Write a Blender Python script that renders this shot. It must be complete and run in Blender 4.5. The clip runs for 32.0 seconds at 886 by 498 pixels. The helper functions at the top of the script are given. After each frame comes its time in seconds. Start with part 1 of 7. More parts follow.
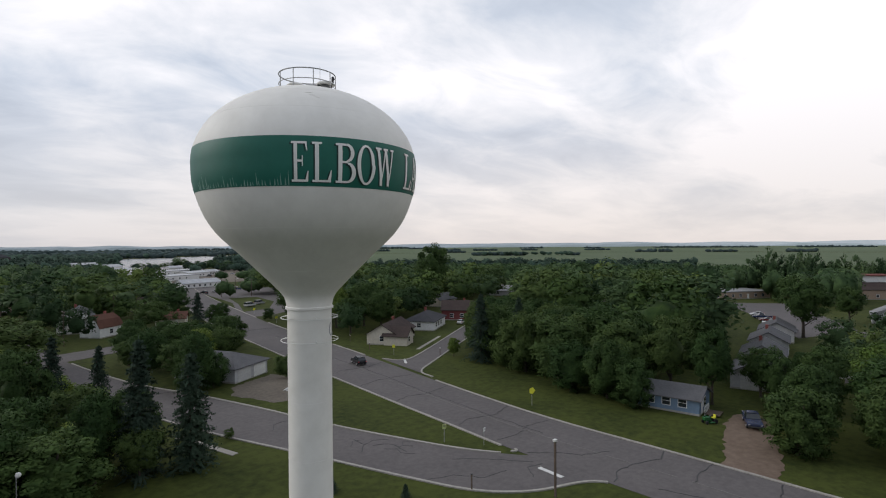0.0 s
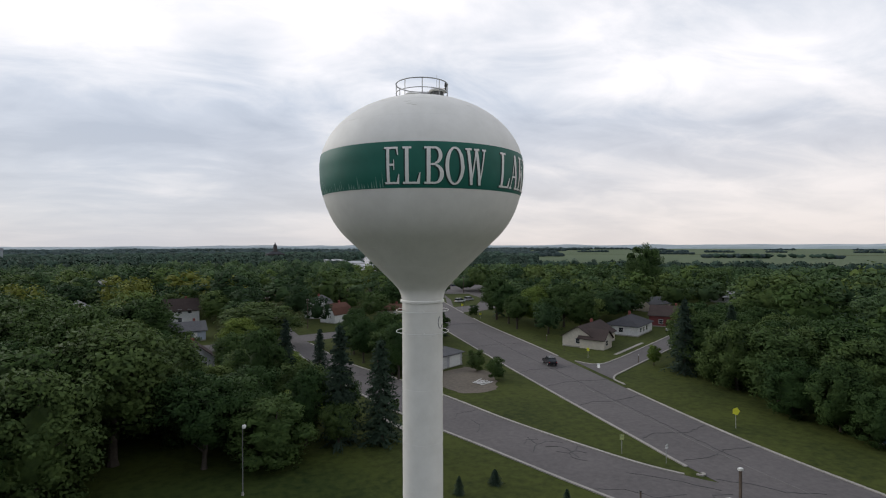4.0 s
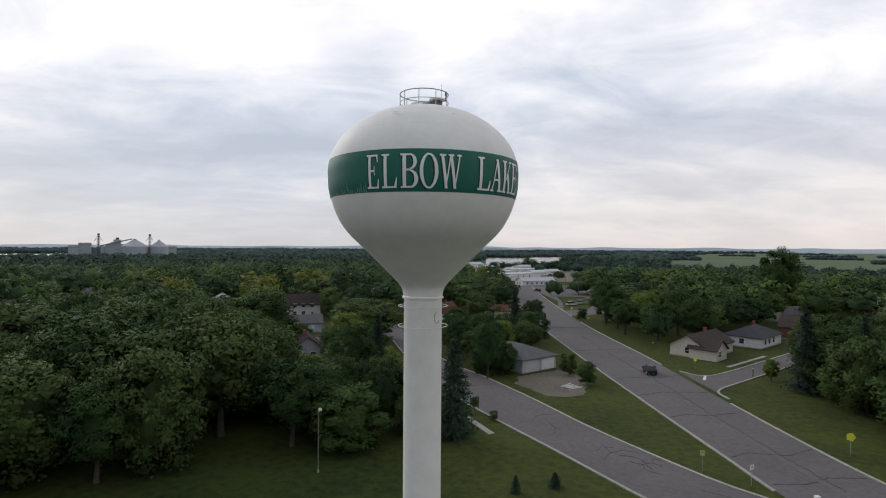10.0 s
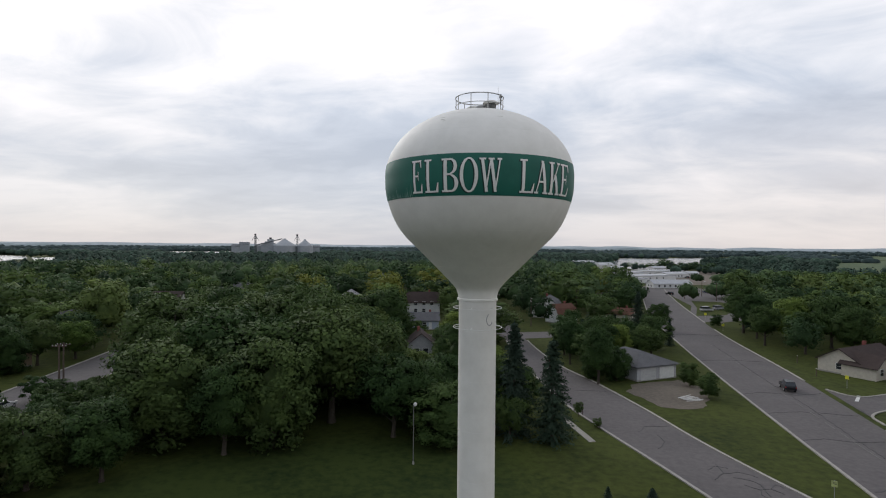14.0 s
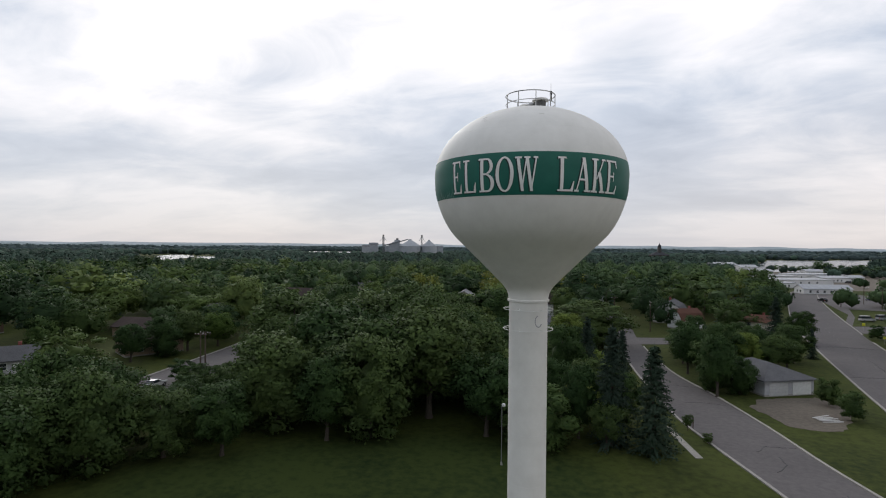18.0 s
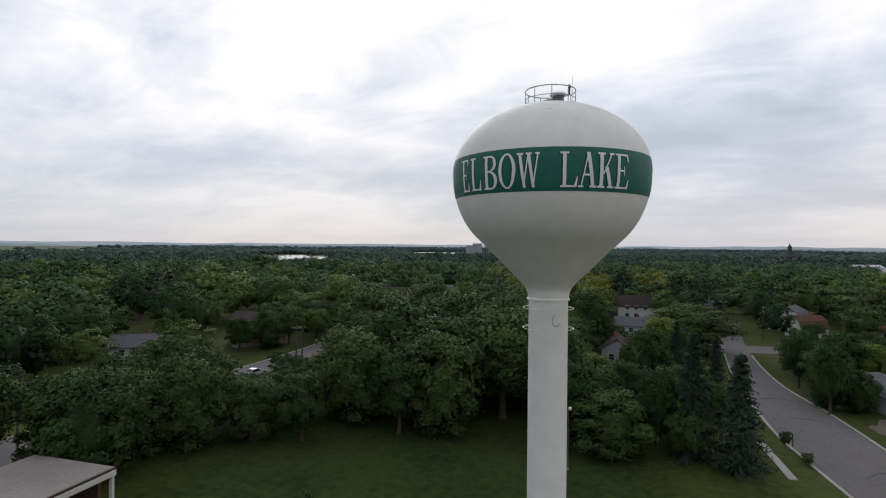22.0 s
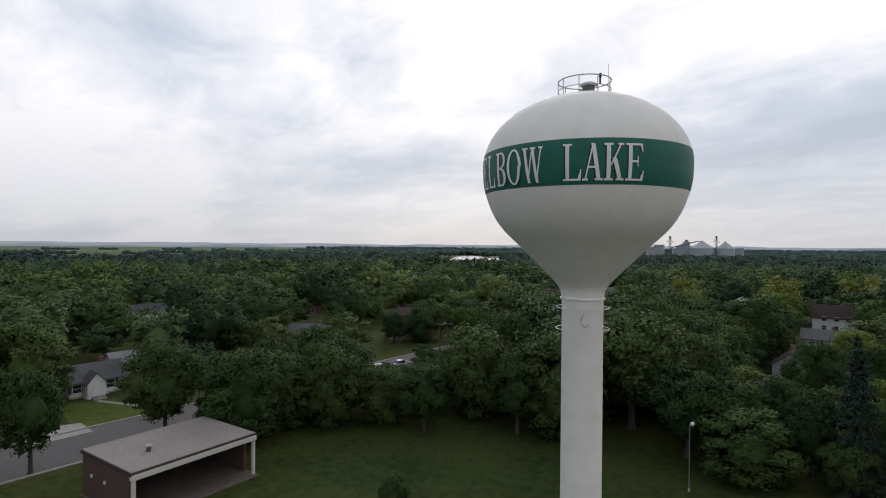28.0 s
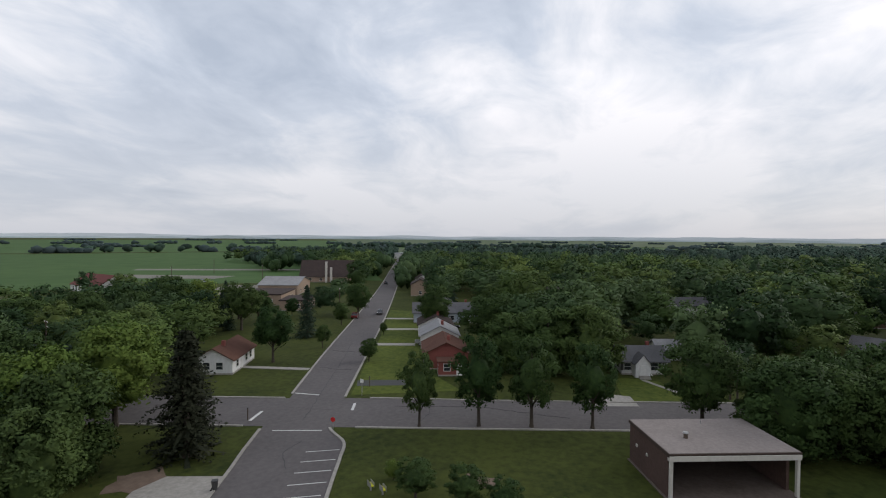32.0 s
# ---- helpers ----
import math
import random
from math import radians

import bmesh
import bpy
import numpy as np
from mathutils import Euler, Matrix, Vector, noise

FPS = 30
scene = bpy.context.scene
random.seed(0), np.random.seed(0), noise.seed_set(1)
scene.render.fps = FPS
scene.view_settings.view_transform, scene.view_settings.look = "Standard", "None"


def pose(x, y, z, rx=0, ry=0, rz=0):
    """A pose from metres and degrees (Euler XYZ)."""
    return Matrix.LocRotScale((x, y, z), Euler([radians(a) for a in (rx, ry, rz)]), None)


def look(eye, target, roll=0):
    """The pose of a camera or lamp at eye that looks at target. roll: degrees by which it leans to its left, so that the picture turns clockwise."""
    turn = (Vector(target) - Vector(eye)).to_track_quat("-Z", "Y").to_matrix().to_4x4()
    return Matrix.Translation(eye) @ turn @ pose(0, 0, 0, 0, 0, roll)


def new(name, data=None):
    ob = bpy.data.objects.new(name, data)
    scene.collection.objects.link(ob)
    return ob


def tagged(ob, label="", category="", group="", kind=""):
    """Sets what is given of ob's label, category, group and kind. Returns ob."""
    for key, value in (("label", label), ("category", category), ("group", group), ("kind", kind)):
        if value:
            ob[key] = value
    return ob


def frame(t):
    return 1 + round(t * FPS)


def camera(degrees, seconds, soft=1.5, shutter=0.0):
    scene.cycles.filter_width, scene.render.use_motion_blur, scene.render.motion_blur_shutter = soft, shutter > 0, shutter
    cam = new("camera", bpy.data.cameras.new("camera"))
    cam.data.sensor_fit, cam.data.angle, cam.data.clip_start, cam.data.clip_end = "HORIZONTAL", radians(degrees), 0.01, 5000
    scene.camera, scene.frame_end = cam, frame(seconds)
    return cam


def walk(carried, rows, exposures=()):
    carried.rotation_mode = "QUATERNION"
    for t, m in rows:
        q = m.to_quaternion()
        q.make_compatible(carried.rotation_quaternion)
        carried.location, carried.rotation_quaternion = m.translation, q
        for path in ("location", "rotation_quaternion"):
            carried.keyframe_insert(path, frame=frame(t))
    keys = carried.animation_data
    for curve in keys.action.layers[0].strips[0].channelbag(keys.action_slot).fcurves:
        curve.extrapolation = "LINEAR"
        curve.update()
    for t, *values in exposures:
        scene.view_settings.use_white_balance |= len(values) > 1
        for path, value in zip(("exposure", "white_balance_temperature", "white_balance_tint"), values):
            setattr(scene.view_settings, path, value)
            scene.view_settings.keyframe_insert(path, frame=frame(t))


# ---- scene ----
cam = camera(77.84, 32.0, soft=1.1)
# seconds, x, y, z, heading, pitch, lean (degrees)
PATH = [
    (0, -13.37, -23.40, 25.04, 43.47, -0.52, 0.43),
    (0.5, -12.93, -23.73, 25.01, 37.89, -0.47, 0.51),
    (1, -12.49, -24.09, 25.05, 36.07, -0.51, 0.45),
    (1.5, -11.94, -24.51, 25.03, 33.94, -0.46, 0.46),
    (2, -11.40, -24.86, 25.01, 30.94, -0.46, 0.39),
    (2.5, -10.78, -25.31, 24.98, 28.18, -0.42, 0.32),
    (3, -10.19, -25.77, 24.92, 25.33, -0.37, 0.28),
    (3.5, -9.60, -26.14, 24.91, 22.82, -0.38, 0.23),
    (5.5, -7.53, -27.57, 24.88, 17.61, -0.30, -0.00),
    (6, -6.99, -27.74, 24.89, 16.36, -0.31, 0.04),
    (6.5, -6.52, -28.04, 24.90, 15.15, -0.30, 0.00),
    (7, -6.05, -28.31, 24.88, 13.96, -0.28, -0.10),
    (7.5, -5.52, -28.56, 24.91, 12.65, -0.32, -0.17),
    (8, -5.03, -28.86, 24.84, 11.31, -0.25, -0.20),
    (8.5, -4.55, -29.14, 24.84, 10.06, -0.28, -0.26),
    (9, -4.07, -29.29, 24.86, 9.04, -0.29, -0.27),
    (9.5, -3.57, -29.63, 24.82, 8.31, -0.25, -0.39),
    (10, -3.05, -29.77, 24.83, 7.91, -0.24, -0.36),
    (10.5, -2.51, -29.80, 24.86, 5.75, -0.29, -0.40),
    (11, -2.09, -29.90, 24.90, 3.39, -0.35, -0.27),
    (11.5, -1.56, -30.16, 24.88, 2.61, -0.31, -0.34),
    (12, -1.00, -30.25, 24.90, 1.58, -0.31, -0.41),
    (12.5, -0.46, -30.35, 24.92, 0.07, -0.32, -0.40),
    (13, -0.00, -30.14, 25.00, -2.40, -0.41, -0.44),
    (13.5, 0.51, -30.14, 25.03, -4.58, -0.42, -0.57),
    (14, 0.99, -30.24, 25.02, -5.53, -0.39, -0.51),
    (14.5, 1.48, -30.22, 25.04, -6.50, -0.37, -0.45),
    (16.5, 3.42, -29.95, 25.12, -13.39, -0.46, -0.44),
    (17, 3.98, -29.98, 25.07, -15.14, -0.36, -0.40),
    (17.5, 4.46, -29.77, 25.06, -16.79, -0.43, -0.47),
    (18, 4.98, -29.65, 25.04, -18.43, -0.46, -0.51),
    (18.5, 5.57, -29.54, 25.03, -20.00, -0.53, -0.71),
    (19, 6.13, -29.40, 25.01, -21.46, -0.49, -0.52),
    (19.5, 6.64, -29.20, 25.03, -22.83, -0.53, -0.57),
    (20, 7.21, -29.14, 24.95, -23.71, -0.46, -0.61),
    (20.5, 7.78, -28.92, 24.96, -25.08, -0.48, -0.58),
    (21, 8.32, -28.70, 24.96, -26.53, -0.48, -0.58),
    (21.5, 8.90, -28.40, 24.98, -27.99, -0.50, -0.48),
    (22, 9.46, -28.16, 24.92, -29.48, -0.46, -0.46),
    (22.5, 10.07, -27.97, 24.91, -30.78, -0.50, -0.39),
    (23, 10.68, -27.63, 24.91, -32.31, -0.50, -0.33),
    (23.5, 11.31, -27.32, 24.90, -33.73, -0.52, -0.21),
    (24, 11.95, -26.99, 24.87, -35.22, -0.46, -0.23),
    (24.5, 12.53, -26.68, 24.84, -36.75, -0.44, -0.23),
    (25, 13.14, -26.35, 24.80, -38.73, -0.44, -0.24),
    (25.5, 13.71, -26.02, 24.77, -39.53, -0.51, -0.32),
    (26, 14.25, -25.63, 24.74, -40.92, -0.49, -0.42),
    (26.5, 14.71, -25.24, 24.75, -43.22, -0.56, -0.35),
    (28.5, 16.26, -23.72, 24.75, -48.15, -0.42, -0.46),
    (29, 16.51, -23.42, 24.75, -47.32, -0.40, -0.67),
    (29.5, 16.64, -23.25, 24.76, -49.49, -0.43, -0.56),
    (30, 16.60, -23.15, 24.77, -55.29, -0.55, -0.71),
    (30.5, 16.63, -23.10, 24.81, -61.58, -0.70, -0.70),
    (31, 16.60, -23.21, 24.87, -72.41, -0.93, -0.54),
    (31.5, 16.52, -23.68, 24.92, -86.18, -1.15, -0.59),
    (32, 16.39, -23.87, 24.85, -100.42, -1.35, -0.41),
]


def aim(x, y, z, heading, pitch, lean):
    h, p = radians(heading), radians(pitch)
    return look((x, y, z), (x + math.sin(h) * math.cos(p), y + math.cos(h) * math.cos(p), z + math.sin(p)), -lean)


walk(cam, [(row[0], aim(*row[1:])) for row in PATH])

# ---- sky and light ----
world = bpy.data.worlds.new("sky")
scene.world = world
world.use_nodes = True


def tree_of(owner):
    nt = owner.node_tree
    nt.nodes.clear()

    def add(kind, **values):
        n = nt.nodes.new(kind)
        for key, value in values.items():
            if key in n.inputs:
                n.inputs[key].default_value = value
            else:
                setattr(n, key, value)
        return n

    return nt, add, nt.links.new


def ramp(add, link, source, stops):
    n = add("ShaderNodeValToRGB")
    e = n.color_ramp.elements
    while len(e) < len(stops):
        e.new(0.5)
    for slot, (pos, col) in zip(e, stops):
        slot.position, slot.color = pos, (*col, 1)
    link(source, n.inputs[0])
    return n.outputs[0]


SKY_AT = (0.0, 0.0, 0.0)     # shifts the cloud pattern
SUN_AZ, SUN_EL = -38.0, 26.0    # compass heading of the veiled sun (from +y, clockwise), and its height


def build_sky():
    nt, add, link = tree_of(world)
    out = add("ShaderNodeOutputWorld")
    co = add("ShaderNodeTexCoord")
    sep = add("ShaderNodeSeparateXYZ")
    link(co.outputs["Generated"], sep.inputs[0])
    # the cloud sheet: directions meet a layer overhead, so that clouds draw together towards the horizon
    up = add("ShaderNodeMath", operation="MAXIMUM")
    link(sep.outputs["Z"], up.inputs[0])
    up.inputs[1].default_value = 0.0
    lift = add("ShaderNodeMath", operation="ADD")
    link(up.outputs[0], lift.inputs[0])
    lift.inputs[1].default_value = 0.20
    flat = add("ShaderNodeVectorMath", operation="DIVIDE")
    link(co.outputs["Generated"], flat.inputs[0])
    join = add("ShaderNodeCombineXYZ")
    for k in range(3):
        link(lift.outputs[0], join.inputs[k])
    link(join.outputs[0], flat.inputs[1])
    # the sheet is drawn out into long streaks across the view
    drawn = add("ShaderNodeMapping")
    drawn.inputs["Rotation"].default_value = (0, 0, radians(-14))
    drawn.inputs["Scale"].default_value = (0.8, 1.12, 1.0)
    drawn.inputs["Location"].default_value = SKY_AT
    link(flat.outputs[0], drawn.inputs["Vector"])
    big = add("ShaderNodeTexNoise", Scale=0.72, Detail=5.0, Roughness=0.5, Distortion=0.35)
    link(drawn.outputs[0], big.inputs["Vector"])
    soft_n = add("ShaderNodeTexNoise", Scale=2.3, Detail=7.0, Roughness=0.6, Distortion=0.5)
    link(drawn.outputs[0], soft_n.inputs["Vector"])
    mixn = add("ShaderNodeMath", operation="MULTIPLY_ADD")
    link(soft_n.outputs["Fac"], mixn.inputs[0])
    mixn.inputs[1].default_value = 0.42
    link(big.outputs["Fac"], mixn.inputs[2])
    # more open cloud to the east and west than to the north
    side = add("ShaderNodeMath", operation="MULTIPLY")
    link(sep.outputs["X"], side.inputs[0])
    link(sep.outputs["X"], side.inputs[1])
    tilt = add("ShaderNodeMath", operation="MULTIPLY_ADD")
    link(side.outputs[0], tilt.inputs[0])
    tilt.inputs[1].default_value = 0.11
    link(mixn.outputs[0], tilt.inputs[2])
    cloud = ramp(add, link, tilt.outputs[0], [(0.57, (0.49, 0.55, 0.66)), (0.685, (0.645, 0.70, 0.805)), (0.77, (0.85, 0.87, 0.935)), (0.885, (1.12, 1.09, 1.12))])
    # towards the horizon the cloud thins into a pale band, warmer on one side
    warm = add("ShaderNodeVectorMath", operation="DOT_PRODUCT")
    link(co.outputs["Generated"], warm.inputs[0])
    warm.inputs[1].default_value = (0.85, 0.5, 0.0)
    tone = ramp(add, link, warm.outputs["Value"], [(0.0, (0.535, 0.56, 0.625)), (0.35, (0.555, 0.575, 0.64)), (0.78, (0.76, 0.70, 0.685)), (1.0, (0.83, 0.745, 0.705))])
    low = add("ShaderNodeMapRange")
    link(sep.outputs["Z"], low.inputs["Value"])
    for key, v in (("From Min", 0.0), ("From Max", 0.26), ("To Min", 0.85), ("To Max", 0.0)):
        low.inputs[key].default_value = v
    m1 = add("ShaderNodeMix", data_type="RGBA")
    link(low.outputs[0], m1.inputs["Factor"])
    link(cloud, m1.inputs[6])
    link(tone, m1.inputs[7])
    sky = add("ShaderNodeTexSky", sky_type="NISHITA", sun_disc=False, sun_elevation=radians(SUN_EL), sun_rotation=radians(SUN_AZ))
    b1 = add("ShaderNodeBackground", Strength=0.007)
    link(sky.outputs[0], b1.inputs["Color"])
    b2 = add("ShaderNodeBackground", Strength=0.94)
    link(m1.outputs[2], b2.inputs["Color"])
    both = add("ShaderNodeAddShader")
    link(b1.outputs[0], both.inputs[0])
    link(b2.outputs[0], both.inputs[1])
    link(both.outputs[0], out.inputs["Surface"])


build_sky()
sun = new("sun", bpy.data.lights.new("sun", "SUN"))
sun.data.energy, sun.data.angle, sun.data.color = 1.25, radians(30), (1.0, 0.97, 0.93)
sun.matrix_world = look((0, 0, 0), (-math.sin(radians(SUN_AZ)) * math.cos(radians(SUN_EL)), -math.cos(radians(SUN_AZ)) * math.cos(radians(SUN_EL)), -math.sin(radians(SUN_EL))))
sun.location = (0, 0, 200)


# ---- materials ----
def material(name, low, high, rough=0.85, grain=3.0, bump=0.3, metal=0.0, each=0.0, island=0.0, stain=0.25, spec=0.3, trans=0.0, tint=0.0):
    """Two tones mixed by noise at two sizes, with a bump of the fine one; each: how far objects differ, island: how far pieces differ, tint: how far joined trees differ."""
    m = bpy.data.materials.new(name)
    m.use_nodes = True
    nt, add, link = tree_of(m)
    out = add("ShaderNodeOutputMaterial")
    bsdf = add("ShaderNodeBsdfPrincipled", Roughness=rough, Metallic=metal)
    bsdf.inputs["Specular IOR Level"].default_value = spec
    co = add("ShaderNodeTexCoord")
    fine = add("ShaderNodeTexNoise", Scale=grain, Detail=5.0, Roughness=0.65)
    wide = add("ShaderNodeTexNoise", Scale=grain * 0.09, Detail=4.0, Roughness=0.6)
    for n in (fine, wide):
        link(co.outputs["Object"], n.inputs["Vector"])
    mix = add("ShaderNodeMath", operation="MULTIPLY_ADD")
    link(wide.outputs["Fac"], mix.inputs[0])
    mix.inputs[1].default_value = stain * 2
    link(fine.outputs["Fac"], mix.inputs[2])
    mid = 0.5 + stain
    col = ramp(add, link, mix.outputs[0], [(mid - 0.3, low), (mid + 0.3, high)])
    if each or island or tint:
        hsv = add("ShaderNodeHueSaturation")
        link(col, hsv.inputs["Color"])
        if each:
            info = add("ShaderNodeObjectInfo")
            source, amount = info.outputs["Random"], each
        elif tint:
            own = add("ShaderNodeAttribute", attribute_name="tint")
            source, amount = own.outputs["Fac"], tint
        else:
            geo = add("ShaderNodeNewGeometry")
            source, amount = geo.outputs["Random Per Island"], island
        val = add("ShaderNodeMapRange")
        link(source, val.inputs["Value"])
        val.inputs["To Min"].default_value, val.inputs["To Max"].default_value = 1 - amount, 1 + amount
        link(val.outputs[0], hsv.inputs["Value"])
        if trans:
            hue = add("ShaderNodeMapRange")
            link(source, hue.inputs["Value"])
            hue.inputs["To Min"].default_value, hue.inputs["To Max"].default_value = 0.515, 0.475
            link(hue.outputs[0], hsv.inputs["Hue"])
        col = hsv.outputs[0]
    link(col, bsdf.inputs["Base Color"])
    if bump:
        b = add("ShaderNodeBump", Strength=bump, Distance=0.05)
        link(fine.outputs["Fac"], b.inputs["Height"])
        link(b.outputs[0], bsdf.inputs["Normal"])
    if trans:    # leaves let some light through
        through_leaf, both = add("ShaderNodeBsdfTranslucent"), add("ShaderNodeMixShader", Fac=trans)
        link(col, through_leaf.inputs["Color"])
        link(bsdf.outputs[0], both.inputs[1])
        link(through_leaf.outputs[0], both.inputs[2])
        link(both.outputs[0], out.inputs["Surface"])
    else:
        link(bsdf.outputs[0], out.inputs["Surface"])
    return m


M_GRASS = material("grass", (0.019, 0.028, 0.0085), (0.053, 0.064, 0.0155), 0.95, 0.9, 0.5, stain=0.38, spec=0.08)
M_YARD = material("mown_lawn", (0.034, 0.052, 0.012), (0.088, 0.108, 0.022), 0.95, 0.9, 0.5, stain=0.38, spec=0.08)
# darkened copies of the grass: shade painted onto the lawn by the woods
M_SHADED_LAWNS = [material("shaded_lawn", (0.018 - 0.002 * k, 0.027 - 0.0018 * k, 0.0083 - 0.0002 * k), (0.049 - 0.0045 * k, 0.061 - 0.0037 * k, 0.0150 - 0.0006 * k), 0.95, 0.9, 0.5, stain=0.4, spec=0.06) for k in range(4)]
M_CROP = material("crop", (0.038, 0.078, 0.024), (0.064, 0.112, 0.036), 0.95, 0.05, 0.1, stain=0.3, spec=0.1)
M_STUBBLE = material("pale_field", (0.062, 0.088, 0.048), (0.094, 0.120, 0.066), 0.95, 0.05, 0.1, stain=0.3, spec=0.1)
M_ASPHALT = material("asphalt", (0.070, 0.064, 0.064), (0.112, 0.101, 0.100), 0.9, 1.4, 0.3, stain=0.3)
M_TAR = material("tar", (0.03, 0.03, 0.03), (0.05, 0.05, 0.05), 0.7, 3.0, 0.2)
M_CONCRETE = material("concrete", (0.20, 0.19, 0.17), (0.34, 0.32, 0.29), 0.9, 2.0, 0.3)
M_GRAVEL = material("gravel", (0.085, 0.071, 0.055), (0.16, 0.135, 0.108), 0.95, 1.5, 0.6)
M_PALELOT = material("pale_gravel", (0.12, 0.112, 0.095), (0.20, 0.186, 0.162), 0.95, 0.3, 0.3)
M_DIRT = material("dirt", (0.10, 0.07, 0.05), (0.17, 0.125, 0.095), 0.95, 1.0, 0.6)
M_PAINT = material("road_paint", (0.36, 0.36, 0.35), (0.62, 0.62, 0.60), 0.8, 4.0, 0.1)
M_WORNPAINT = material("worn_road_paint", (0.115, 0.108, 0.104), (0.17, 0.162, 0.155), 0.85, 4.0, 0.1)
M_TANK = material("tank_paint", (0.60, 0.585, 0.545), (0.70, 0.685, 0.645), 0.6, 0.9, 0.02, stain=0.3, spec=0.25)
M_GREEN = material("band_paint", (0.006, 0.085, 0.062), (0.010, 0.115, 0.083), 0.55, 0.8, 0.02, stain=0.3, spec=0.3)
M_LETTER = material("letter_paint", (0.62, 0.62, 0.59), (0.72, 0.72, 0.69), 0.5, 2.0, 0.02)
M_SHADOW = material("letter_shadow_paint", (0.003, 0.020, 0.016), (0.006, 0.032, 0.026), 0.5, 2.0, 0.02)
M_REED = material("reed_paint", (0.10, 0.22, 0.18), (0.22, 0.34, 0.29), 0.5, 2.0, 0.02)
M_SEAM = material("weld_seam_paint", (0.54, 0.525, 0.47), (0.66, 0.645, 0.59), 0.6, 2.0, 0.05)
M_STEEL = material("galvanised_steel", (0.26, 0.26, 0.26), (0.42, 0.42, 0.41), 0.5, 3.0, 0.05, metal=0.5)
M_NECK_SHADE = material("neck_shade_grey", (0.10, 0.10, 0.10), (0.16, 0.16, 0.155), 0.6, 3.0, 0.05)
M_DARK = material("dark_metal", (0.03, 0.03, 0.03), (0.06, 0.06, 0.06), 0.5, 3.0, 0.05)
M_WOODPOLE = material("pole_wood", (0.06, 0.045, 0.035), (0.12, 0.09, 0.07), 0.9, 6.0, 0.4)
M_BARK = material("bark", (0.035, 0.028, 0.022), (0.075, 0.062, 0.05), 0.95, 5.0, 0.8, each=0.2)
M_GLASS = material("window_glass", (0.015, 0.018, 0.022), (0.03, 0.035, 0.04), 0.12, 1.0, 0.0, spec=0.6)


def leaf_material(name, low, high, each=0.25, grain=1.7, tint=0.0):
    return material(name, low, high, 0.75, grain, 0.0, each=each, stain=0.35, spec=0.1, trans=0.24, tint=tint)


M_LEAF = leaf_material("leaves", (0.0244, 0.0482, 0.0193), (0.0631, 0.1082, 0.0306))
M_LEAF_MID = leaf_material("lighter_leaves", (0.0403, 0.0728, 0.0247), (0.1040, 0.1560, 0.0442))
M_LEAF_BRIGHT = leaf_material("bright_leaves", (0.0575, 0.1058, 0.0242), (0.1472, 0.2093, 0.0437))
M_LEAF_YELLOW = leaf_material("yellowing_leaves", (0.078, 0.096, 0.017), (0.164, 0.178, 0.034), 0.0)
M_NEEDLE = leaf_material("needles", (0.0168, 0.0336, 0.0240), (0.0480, 0.0732, 0.0492), 0.15)
M_MIDLEAF = leaf_material("town_leaves", (0.0223, 0.0460, 0.0230), (0.0623, 0.1083, 0.0413), 0.0, 0.5, 0.42)
M_MIDLEAF3 = leaf_material("olive_town_leaves", (0.0338, 0.0646, 0.0218), (0.0891, 0.1348, 0.0390), 0.0, 0.5, 0.42)
M_MIDLEAF2 = leaf_material("light_town_leaves", (0.0432, 0.0816, 0.0264), (0.1152, 0.1704, 0.0456), 0.0, 0.5, 0.36)
# far leaves are bluer: distance haze is mixed into both base colours
M_FARLEAF = material("haze_tinted_leaves", (0.0176, 0.0341, 0.0275), (0.0418, 0.0682, 0.0484), 0.9, 0.5, 0.0, stain=0.4, spec=0.1, tint=0.4)
M_BELT = material("haze_tinted_wood_leaves", (0.030, 0.047, 0.048), (0.058, 0.080, 0.078), 0.95, 0.12, 0.0, stain=0.4, spec=0.05, tint=0.2)
M_NEEDLE_OLD = leaf_material("browning_needles", (0.012, 0.018, 0.011), (0.043, 0.047, 0.027), 0.15)


# ---- mesh helpers ----
def mesh_of(name, bm, mat, smooth=False):
    me = bpy.data.meshes.new(name)
    bm.normal_update()
    bm.to_mesh(me)
    bm.free()
    for m in mat if isinstance(mat, (list, tuple)) else [mat]:
        me.materials.append(m)
    if smooth:
        me.shade_smooth()
    return me


def raw_mesh(name, verts, faces, mat, smooth=False):
    me = bpy.data.meshes.new(name)
    me.from_pydata(verts, [], faces)
    me.materials.append(mat)
    if smooth:
        me.shade_smooth()
    me.update()
    return me


def part(name, bm, mat, parent, label="", smooth=False):
    data = bm if isinstance(bm, bpy.types.Mesh) else mesh_of(name, bm, mat, smooth)
    ob = new(name, data)
    ob.parent = parent
    return tagged(ob, label)


def thing(name, label, category, group="", at=None, kind=""):
    ob = tagged(new(name), label, category, group, kind)
    if at is not None:
        ob.matrix_world = at
    return ob


def box(bm, x0, y0, z0, x1, y1, z1, bevel=0.0):
    m = Matrix.Translation(((x0 + x1) / 2, (y0 + y1) / 2, (z0 + z1) / 2)) @ Matrix.Diagonal((x1 - x0, y1 - y0, z1 - z0, 1))
    made = bmesh.ops.create_cube(bm, size=1, matrix=m)
    if bevel:
        edges = list({e for v in made["verts"] for e in v.link_edges})
        bmesh.ops.bevel(bm, geom=edges, offset=bevel, segments=1, affect="EDGES")
    return bm


def boxed(*args):
    bm = bmesh.new()
    return box(bm, *args)


